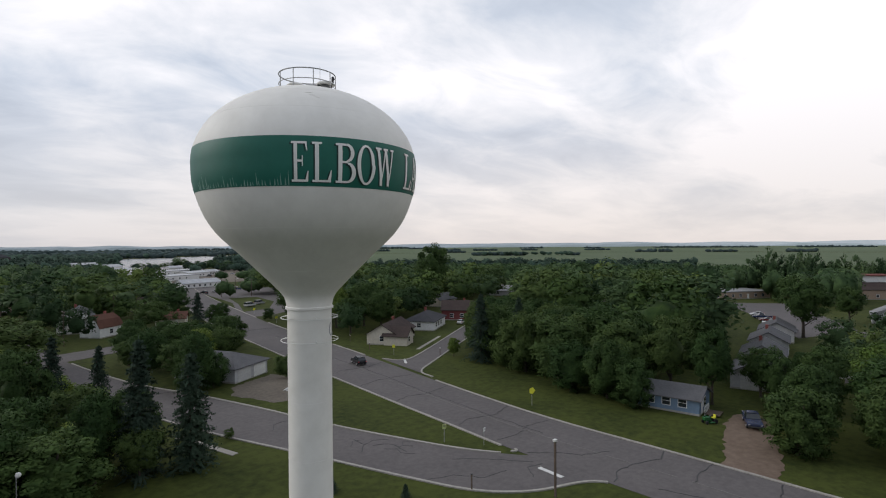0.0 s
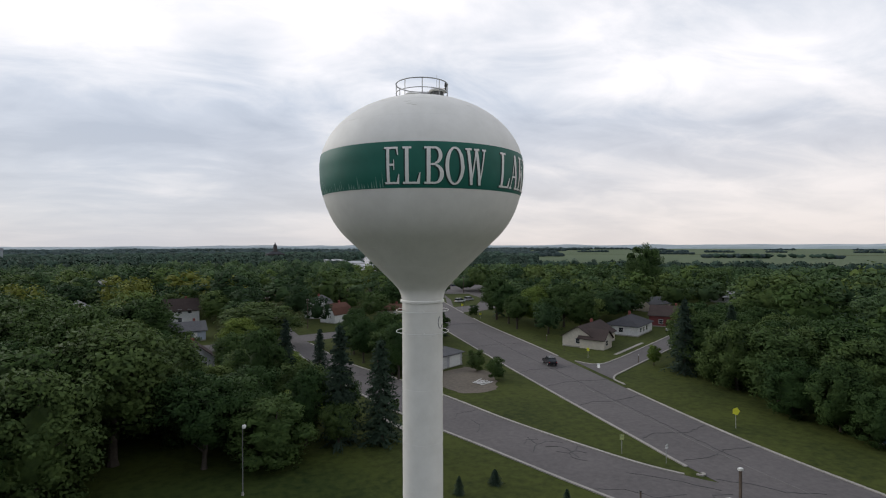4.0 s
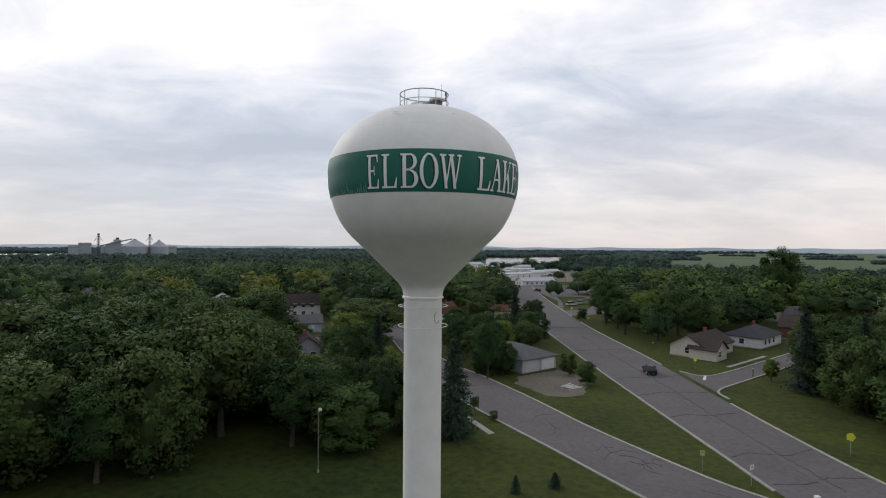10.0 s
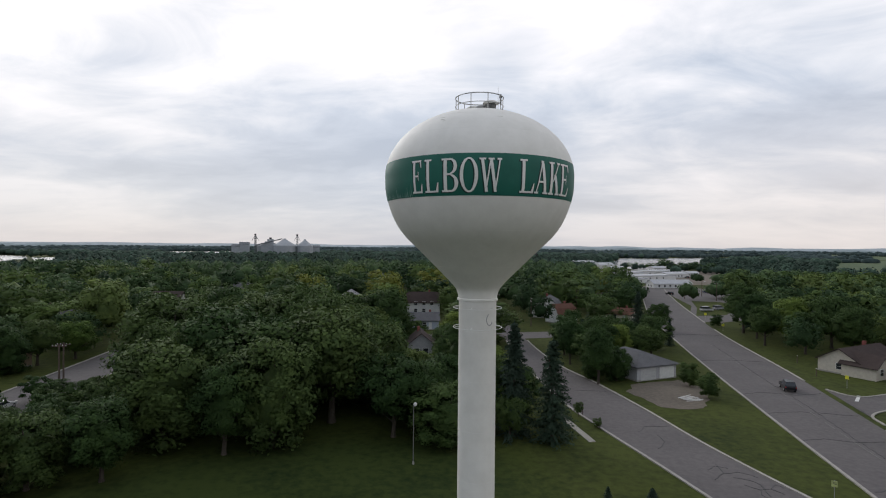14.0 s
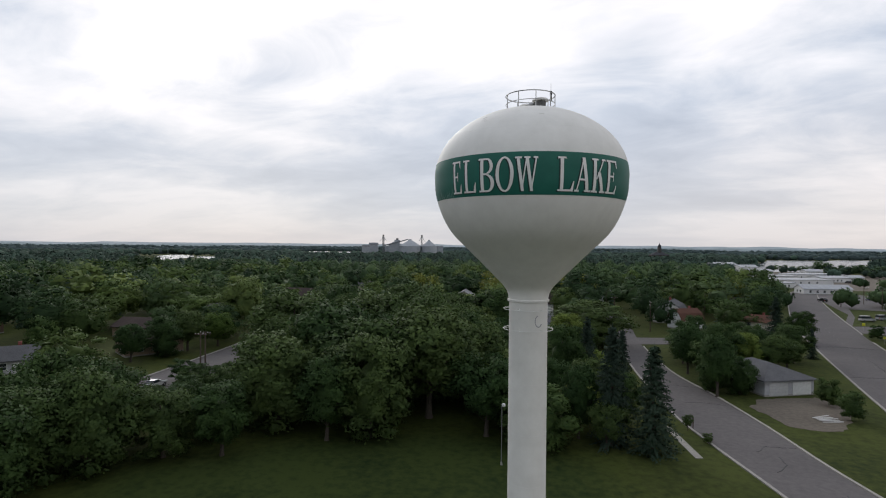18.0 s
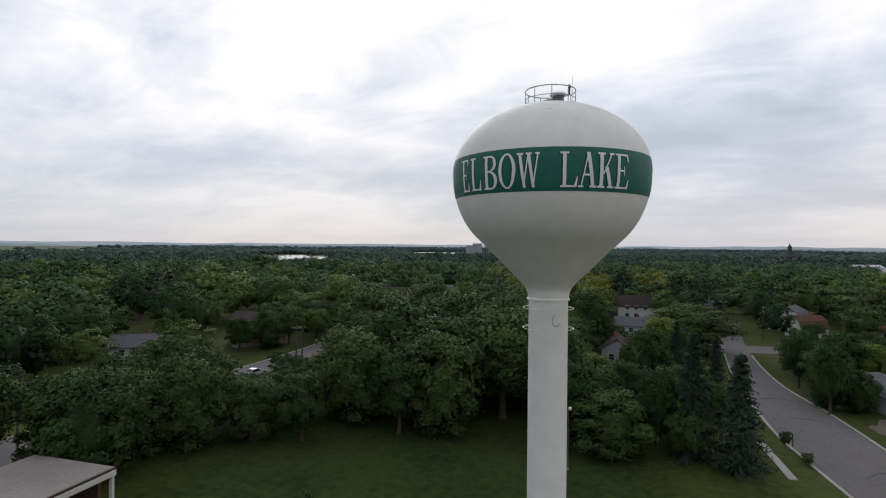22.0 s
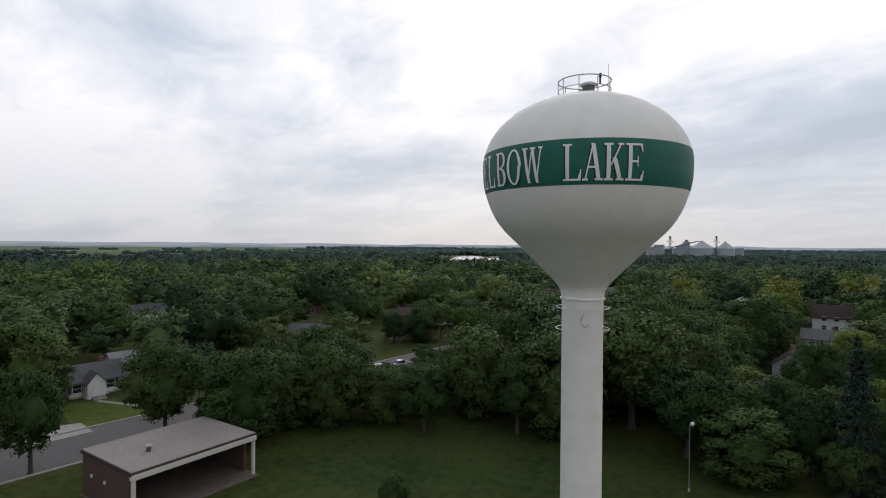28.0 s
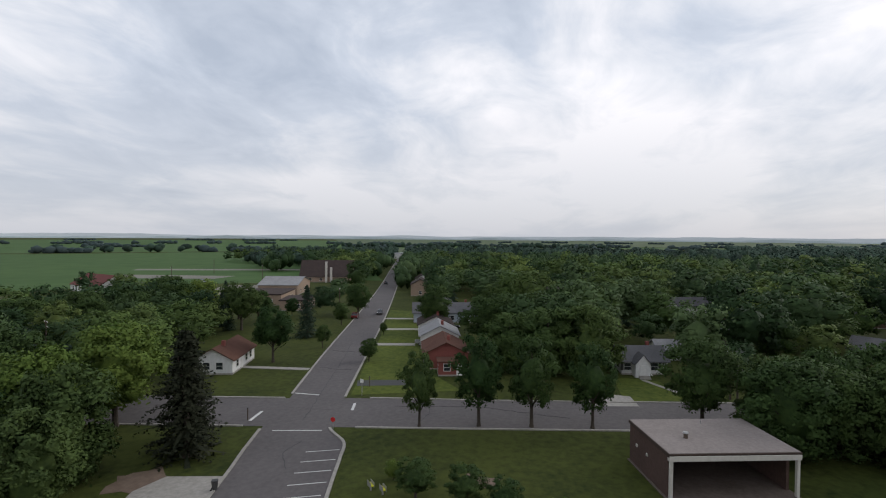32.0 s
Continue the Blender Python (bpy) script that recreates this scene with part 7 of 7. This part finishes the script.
def sign(x, y, h, turn, plate, mat, label, lines=0):
    s = thing("road_sign", label, "sign", at=pose(x, y, 0, 0, 0, turn))
    part("post", boxed(-0.03, -0.03, 0, 0.03, 0.03, h), M_STEEL, s)
    p = part("plate", plate, mat, s, "painted metal plate")
    p.location = (0, -0.05, h - 0.3)
    for k in range(lines):
        part("lettering_bar", boxed(-0.16, -0.022, 0.1 - 0.12 * k, 0.16, -0.017, 0.15 - 0.12 * k), M_DARK, p)
    return s


pent = lambda: disc(5, 0.55, math.pi / 2 + math.pi)
sign(54.6, 28.6, 2.6, -20, pent(), M_SIGN_YELLOW, "yellow five-sided warning sign on a steel post")
sign(34.2, 26.8, 2.3, -30, boxed(-0.25, -0.015, -0.3, 0.25, 0.015, 0.28), M_SIGN_LIME, "yellow-green rectangular sign on a steel post", 2)
sign(37.0, 22.6, 2.2, 20, boxed(-0.32, -0.015, -0.2, 0.32, 0.015, 0.25), M_SIGN_WHITE, "small white sign on a dark post", 2)
sign(-48.2, -49.6, 2.1, 95, disc(8, 0.32, math.pi / 8), M_SIGN_RED, "red octagonal sign beside the car park")
sign(-64.6, -51.4, 2.6, 80, boxed(-0.28, -0.015, -0.3, 0.28, 0.015, 0.3), M_SIGN_WHITE, "white sign on a post at the corner")
sign(63.9, 74.6, 2.3, -60, boxed(-0.3, -0.015, -0.36, 0.3, 0.015, 0.3), M_SIGN_YELLOW, "yellow sign seen edge-on on a post")
sign(73.5, 168, 2.3, -10, boxed(-0.4, -0.015, -0.4, 0.4, 0.015, 0.4), M_SIGN_YELLOW, "yellow sign on the grass island")
sign(69.4, 142.6, 2.0, -10, boxed(-0.35, -0.015, -0.35, 0.35, 0.015, 0.3), M_SIGN_YELLOW, "small yellow sign beside the highway")
for x, y in ((63.4, 83.2), (66.5, 96), (26.8, 15.0), (70.8, 66.6), (-50.6, -62.6), (-69.6, -51.8), (14.0, 52.6)):
    m = thing("marker_post", "short dark marker post in the grass", "post", "marker posts", pose(x, y, 0))
    part("stake", boxed(-0.06, -0.06, 0, 0.06, 0.06, 1.6), M_WOODPOLE, m)
    part("cap", boxed(-0.08, -0.08, 1.6, 0.08, 0.08, 1.72, 0.01), M_SIGN_WHITE if x > 60 else M_DARK, m)


def lamp_post(x, y, h):
    l = thing("park_lamp", "slim grey lamp post with a round white head", "street lamp", at=pose(x, y, 0, 0, 0, 60))
    part("base", rodded((0, 0, 0), (0, 0, 0.35), 0.14, 0.1, sides=12), M_CONCRETE, l)
    part("pole", rodded((0, 0, 0.3), (0, 0, h), 0.055, 0.04, sides=10), M_POLE, l)
    part("arm", rodded((0, 0, h - 0.08), (0.3, 0, h + 0.05), 0.035), M_STEEL, l)
    part("lamp_head", lathe([(0, 0.22), (0.15, 0.16), (0.22, 0.0), (0.18, -0.15), (0.06, -0.23), (0, -0.23)], 20), M_GLOBE, l, "round white lamp head", smooth=True).location = (0.3, 0, h + 0.1)


lamp_post(-8.2, 31.6, 6.7)


M_BLEACHED = material("bleached_pole", (0.20, 0.175, 0.145), (0.30, 0.27, 0.23), 0.9, 6.0, 0.3)


def utility_pole(x, y, h, turn, arms=1, lamp=False, wood=None):
    p = thing("utility_pole", "weathered wooden utility pole with a crossarm", "utility pole", "utility poles", pose(x, y, 0, 0, 0, turn))
    part("pole", rodded((0, 0, -0.2), (0, 0, h), 0.17, 0.11, sides=10), wood or M_WOODPOLE, p)
    for k in range(arms):
        z = h - 0.45 - 0.9 * k
        a = part("crossarm", boxed(-1.2, -0.07, z, 1.2, 0.05, z + 0.14), M_WOODPOLE, p)
        for s in (-1.05, -0.5, 0.5, 1.05):
            part("insulator", rodded((s, 0, z + 0.14), (s, 0, z + 0.34), 0.05, 0.035, sides=6), M_SIGN_WHITE, a, "pale insulator")
    if lamp:
        part("lamp_arm", rodded((0, 0, h - 1.4), (1.6, 0, h - 0.9), 0.035), M_STEEL, p)
        part("lamp_head", boxed(1.5, -0.14, h - 1.0, 2.1, 0.14, h - 0.82, 0.04), M_GLOBE, p, "pale lamp head")
    return p


utility_pole(-70.4, 53.4, 8.2, 10)
utility_pole(-60.6, 1.2, 8.2, 10, 1, False, M_BLEACHED)
utility_pole(-73.8, -118.5, 8.0, 60, 2)
utility_pole(-83, 122, 8.5, 10)
utility_pole(-52, 122, 8.5, 100)
utility_pole(12, 142, 9, 100, 2)
utility_pole(-2, 190, 9, 30, 1, True)
utility_pole(31, 178, 9, 30)
utility_pole(-30, 205, 9, 30, 2)
utility_pole(92, 245, 8.5, 20, 0, True)
utility_pole(106, 262, 8.5, 20, 0, True)
utility_pole(104, 238, 8.5, 20, 1)
utility_pole(-150, -88, 8, 13)
utility_pole(-230, -208, 9, 30, 0, True)
utility_pole(-262, -176, 9, 30, 0, True)
utility_pole(-300, -230, 9, 30, 0)
utility_pole(252, 34, 12, 30, 0)
utility_pole(-74.2, 4.6, 7.4, 10)
utility_pole(-5.9, 188.4, 8.7, 30)
utility_pole(-24.9, 271.8, 11.9, 30, 2)
utility_pole(-13.6, 227.8, 11.9, 30, 2)
utility_pole(1.5, 163.9, 8.0, 30)
utility_pole(-75.1, 59.9, 7.2, 10)
post = thing("light_standard", "brown square post with a small white lamp", "street lamp", at=pose(31.6, 8.2, 0))
part("post", boxed(-0.09, -0.09, 0, 0.09, 0.09, 5.5), M_WOODPOLE, post)
part("lamp_box", boxed(-0.2, -0.16, 5.5, 0.2, 0.16, 5.72, 0.03), M_GLOBE, post, "small white lamp box")


# ---- vehicles ----
def car_paint(name, r, g, b):
    return material(name, (r * 0.9, g * 0.9, b * 0.9), (r * 1.05, g * 1.05, b * 1.05), 0.25, 1.0, 0.0, metal=0.1, spec=0.5)


M_CARS = {"black": car_paint("black_car_paint", 0.012, 0.012, 0.014), "white": car_paint("white_car_paint", 0.5, 0.5, 0.5), "silver": car_paint("silver_car_paint", 0.3, 0.31, 0.32),
          "blue": car_paint("dark_blue_car_paint", 0.02, 0.03, 0.07), "red": car_paint("dark_red_car_paint", 0.12, 0.015, 0.015), "green": car_paint("green_machine_paint", 0.02, 0.10, 0.03)}
M_TYRE = material("tyre_rubber", (0.012, 0.012, 0.012), (0.025, 0.025, 0.025), 0.9, 8.0, 0.2)
M_HEADLIGHT = paint("headlight_glass", 0.6, 0.6, 0.58, 0.2)
M_TAIL = paint("tail_light", 0.3, 0.01, 0.01, 0.3)
SHAPES = {  # outline of the side: x, z of the body, then of the glasshouse
    "suv": (4.7, 1.85, [(-2.3, 0.45), (-2.33, 0.95), (-2.2, 1.12), (0.9, 1.10), (2.1, 0.98), (2.32, 0.78), (2.33, 0.42)], [(-2.15, 1.12), (-1.95, 1.66), (-1.6, 1.74), (0.1, 1.74), (0.95, 1.10)]),
    "car": (4.6, 1.78, [(-2.25, 0.4), (-2.28, 0.8), (-2.0, 0.98), (-1.3, 1.0), (0.9, 0.96), (2.05, 0.80), (2.26, 0.62), (2.28, 0.36)], [(-1.75, 0.98), (-1.05, 1.40), (0.0, 1.44), (0.95, 0.96)]),
    "van": (5.0, 1.95, [(-2.45, 0.42), (-2.48, 1.0), (-2.45, 1.1), (1.2, 1.08), (2.2, 0.9), (2.48, 0.7), (2.48, 0.4)], [(-2.42, 1.1), (-2.3, 1.85), (-2.1, 1.93), (0.5, 1.90), (1.45, 1.06)]),
    "pickup": (5.6, 1.95, [(-2.8, 0.55), (-2.82, 1.08), (-0.55, 1.10), (1.1, 1.12), (2.6, 1.02), (2.8, 0.85), (2.8, 0.5)], [(-0.55, 1.10), (-0.45, 1.72), (-0.2, 1.78), (0.6, 1.76), (1.25, 1.12)]),
}


def side_loft(outline, w0, w1):
    """A body from its side outline, narrower towards the top."""
    bm = bmesh.new()
    zs = [z for _, z in outline]
    lo, hi = min(zs), max(zs)
    rows = []
    for s in (-1, 1):
        rows.append([bm.verts.new((x, s * (w0 + (w1 - w0) * (z - lo) / max(hi - lo, 0.01)) / 2, z)) for x, z in outline])
    a, b = rows
    bm.faces.new(a)
    bm.faces.new(b[::-1])
    n = len(outline)
    for k in range(n):
        m = (k + 1) % n
        bm.faces.new((a[k], b[k], b[m], a[m]))
    bmesh.ops.recalc_face_normals(bm, faces=bm.faces)
    bmesh.ops.bevel(bm, geom=bm.edges[:], offset=0.05, segments=2, affect="EDGES")
    return bm


def vehicle(kind, colour, x, y, turn, label):
    L, W, body, glass = SHAPES[kind]
    v = thing({"suv": "suv", "car": "car", "van": "minivan", "pickup": "pickup_truck"}[kind], label, "pickup truck" if kind == "pickup" else "car", at=pose(x, y, ROAD_TOP, 0, 0, turn))
    part("body", side_loft(body, W, W * 0.96), M_CARS[colour], v, smooth=False)
    part("glasshouse", side_loft(glass, W * 0.93, W * 0.74), M_GLASS, v, "dark tinted windows")
    gx = [p[0] for p in glass]
    top = max(p[1] for p in glass)
    flat_x = [p[0] for p in glass if p[1] > top - 0.12]
    part("roof_panel", boxed(min(flat_x) - 0.1, -W * 0.36, top - 0.02, max(flat_x) + 0.1, W * 0.36, top + 0.035, 0.02), M_CARS[colour], v)
    if kind == "pickup":
        part("cargo_bed", boxed(-2.65, -W * 0.40, 0.9, -0.65, W * 0.40, 1.135, 0.02), M_DARK, v, "dark open cargo bed")
    for wx in (-L * 0.30, L * 0.31):
        for s in (-1, 1):
            t = part("wheel", rodded((wx, s * (W / 2 - 0.2), 0.34), (wx, s * (W / 2 + 0.01), 0.34), 0.34, sides=18), M_TYRE, v, "black tyre")
            part("rim", rodded((wx, s * (W / 2 + 0.01), 0.34), (wx, s * (W / 2 + 0.03), 0.34), 0.2, 0.17, sides=12), M_STEEL, t, "grey alloy rim")
    for s in (-1, 1):
        part("headlight", boxed(L / 2 - 0.12, s * W * 0.36 - 0.16, 0.68, L / 2 + 0.0, s * W * 0.36 + 0.16, 0.82, 0.02), M_HEADLIGHT, v)
        part("tail_light", boxed(-L / 2 - 0.0, s * W * 0.42 - 0.1, 0.78, -L / 2 + 0.1, s * W * 0.42 + 0.1, 0.98, 0.02), M_TAIL, v)
        part("mirror", boxed(0.62, s * (W / 2 + 0.08) - 0.09, 1.02, 0.82, s * (W / 2 + 0.08) + 0.09, 1.16, 0.02), M_CARS[colour], v)
    part("bumper", boxed(L / 2 - 0.1, -W * 0.44, 0.4, L / 2 + 0.04, W * 0.44, 0.6, 0.03), M_DARK, v)
    return v


vehicle("suv", "black", 52.6, 72.2, 76, "black sport utility vehicle driving on the highway")
vehicle("pickup", "blue", 68.6, 1.9, 205, "dark blue pickup truck on a dirt driveway")
vehicle("pickup", "silver", -105.4, -49.8, 103, "dark silver pickup parked on a driveway")
vehicle("suv", "red", -140.4, -79.4, 193, "dark red vehicle parked by the kerb")
vehicle("car", "black", -254, -103.2, 193, "dark car parked along the long street")
vehicle("car", "white", -262, -97.4, 13, "white car parked along the long street")
vehicle("car", "black", -150, -74.6, 13, "dark car parked by the kerb")
vehicle("car", "black", -420, -147.5, 193, "dark car on the long street")
vehicle("van", "white", 83.5, 194, 20, "white minivan parked on the asphalt lot")
vehicle("van", "silver", 90.2, 199.5, 25, "pale minivan parked on the asphalt lot")
vehicle("car", "white", 108.6, 97.4, 33, "white car parked before a red house")
vehicle("van", "white", -69.2, 37, 100, "white van parked under trees")
vehicle("car", "white", -71.6, 44, 100, "white car parked under trees")
vehicle("car", "black", -128, -48.0, 103, "dark car parked beside a house")
for k in range(5):
    vehicle("car" if k % 2 else "suv", ("black", "silver", "white", "blue", "red")[k], 92 + 8 * k, 268 + 5 * k, 110, "car parked on the roadside lot")
for k in range(6):
    vehicle("car" if k % 2 else "pickup", ("silver", "black", "white", "red", "blue", "white")[k], 158 + 6.5 * k, 21 + 3.4 * k, 120, "car parked on the lot among trees")
for k in range(7):
    vehicle("car" if k % 2 else "suv", ("white", "black", "silver", "red", "white", "blue", "silver")[k], -182 - 9 * k, -158 - 6 * k, 60, "car parked on the gravel lot")
for k in range(8):
    vehicle("van" if k % 3 == 0 else "car", ("white", "silver", "white", "black")[k % 4], 112 + 14 * k, 395 + 11 * k, 100, "car parked in the lakeside yards")


# ---- small things on the ground ----
M_BOARD = paint("weathered_board", 0.52, 0.51, 0.49)


def plank_pile(x, y, turn):
    p = thing("lumber_pile", "loose pile of pale boards on gravel", "lumber", at=pose(x, y, 0.03, 0, 0, turn))
    rng = random.Random(3)
    for k in range(9):
        b = part("board", boxed(-1.5, -0.10, 0, 1.5, 0.10, 0.05), M_BOARD, p, "weathered white board")
        b.matrix_local = pose(rng.uniform(-0.3, 0.3), -1.0 + 0.28 * k, 0.06 * (k % 3), 0, rng.uniform(-2, 2), rng.uniform(-14, 14))
    for y0 in (-0.8, 0.7):
        part("bearer", boxed(-0.1, y0, 0, 0.0, y0 + 0.9, 0.06), M_WOODPOLE, p)


plank_pile(33.2, 63.6, 25)


def waste_bin(x, y):
    b = thing("waste_bin", "black wheeled waste bin beside the car park", "waste bin", at=pose(x, y, 0.05, 0, 0, 20))
    part("body", lathe([(0.001, 0), (0.24, 0), (0.32, 0.9), (0.30, 0.92), (0, 0.92)], 4), M_DARK, b)
    part("lid", boxed(-0.3, -0.3, 0.92, 0.3, 0.3, 1.0, 0.03), M_DARK, b)
    for s in (-0.2, 0.2):
        part("wheel", rodded((s - 0.03, -0.28, 0.1), (s + 0.03, -0.28, 0.1), 0.1, sides=12), M_TYRE, b)


waste_bin(-31.4, -55.0)


def play_frame(x, y):
    s = thing("play_frame", "low yellow-green and white spring rider", "play equipment", at=pose(x, y, 0, 0, 0, 40))
    part("seat", boxed(-0.5, -0.15, 0.55, 0.5, 0.15, 0.68, 0.04), M_SIGN_YELLOW, s)
    part("side_panel", boxed(-0.45, -0.2, 0.4, 0.45, -0.16, 0.95, 0.02), M_STEEL, s)
    part("side_panel", boxed(-0.45, 0.16, 0.4, 0.45, 0.2, 0.95, 0.02), M_STEEL, s)
    part("spring", rodded((0, 0, 0), (0, 0, 0.55), 0.1, sides=10), M_STEEL, s)


play_frame(-34.4, -40.2)
play_frame(-33.8, -38.8)


def garden_tractor(x, y):
    g = thing("garden_tractor", "small green garden tractor on the grass", "tractor", at=pose(x, y, 0, 0, 0, 150))
    part("hood", boxed(0.1, -0.3, 0.45, 1.1, 0.3, 0.95, 0.06), M_CARS["green"], g)
    part("seat", boxed(-0.7, -0.25, 0.65, -0.2, 0.25, 0.78, 0.04), M_SIGN_YELLOW, g)
    part("seat_back", boxed(-0.75, -0.25, 0.75, -0.65, 0.25, 1.15, 0.03), M_SIGN_YELLOW, g)
    part("mower_deck", boxed(-0.4, -0.6, 0.12, 0.5, 0.6, 0.3, 0.04), M_CARS["green"], g)
    for px, r in ((-0.55, 0.32), (0.85, 0.22)):
        for s in (-0.48, 0.36):
            part("wheel", rodded((px, s, r), (px, s + 0.14, r), r, sides=16), M_TYRE, g)
    part("steering_wheel", rodded((0.0, 0, 1.0), (0.03, 0, 1.04), 0.17, sides=14), M_DARK, g)


garden_tractor(65.4, 6.2)


def deck(x, y, turn):
    d = thing("wooden_deck", "small white railed wooden entrance deck", "deck", at=pose(x, y, 0, 0, 0, turn))
    part("floor", boxed(-1.2, -1.0, 0.25, 1.2, 1.0, 0.37), M_WOODPOLE, d)
    for px in (-1.15, -0.4, 0.4, 1.15):
        part("baluster", boxed(px - 0.05, -1.0, 0, px + 0.05, -0.9, 1.25), M_TRIM, d, "white post")
    part("handrail", boxed(-1.2, -1.0, 1.25, 1.2, -0.88, 1.33), M_TRIM, d)


deck(69.4, 7.2, 188)


def picket(x, y, turn, n):
    f = thing("fence", "low white picket fence beside a house", "fence", at=pose(x, y, 0, 0, 0, turn))
    for k in range(n):
        part("picket", boxed(0.22 * k, -0.02, 0.05, 0.22 * k + 0.1, 0.02, 1.0), M_TRIM, f)
    for z in (0.3, 0.75):
        part("rail", boxed(0, 0.02, z, 0.22 * n, 0.06, z + 0.08), M_TRIM, f)


picket(106.4, 1.4, -70, 26)
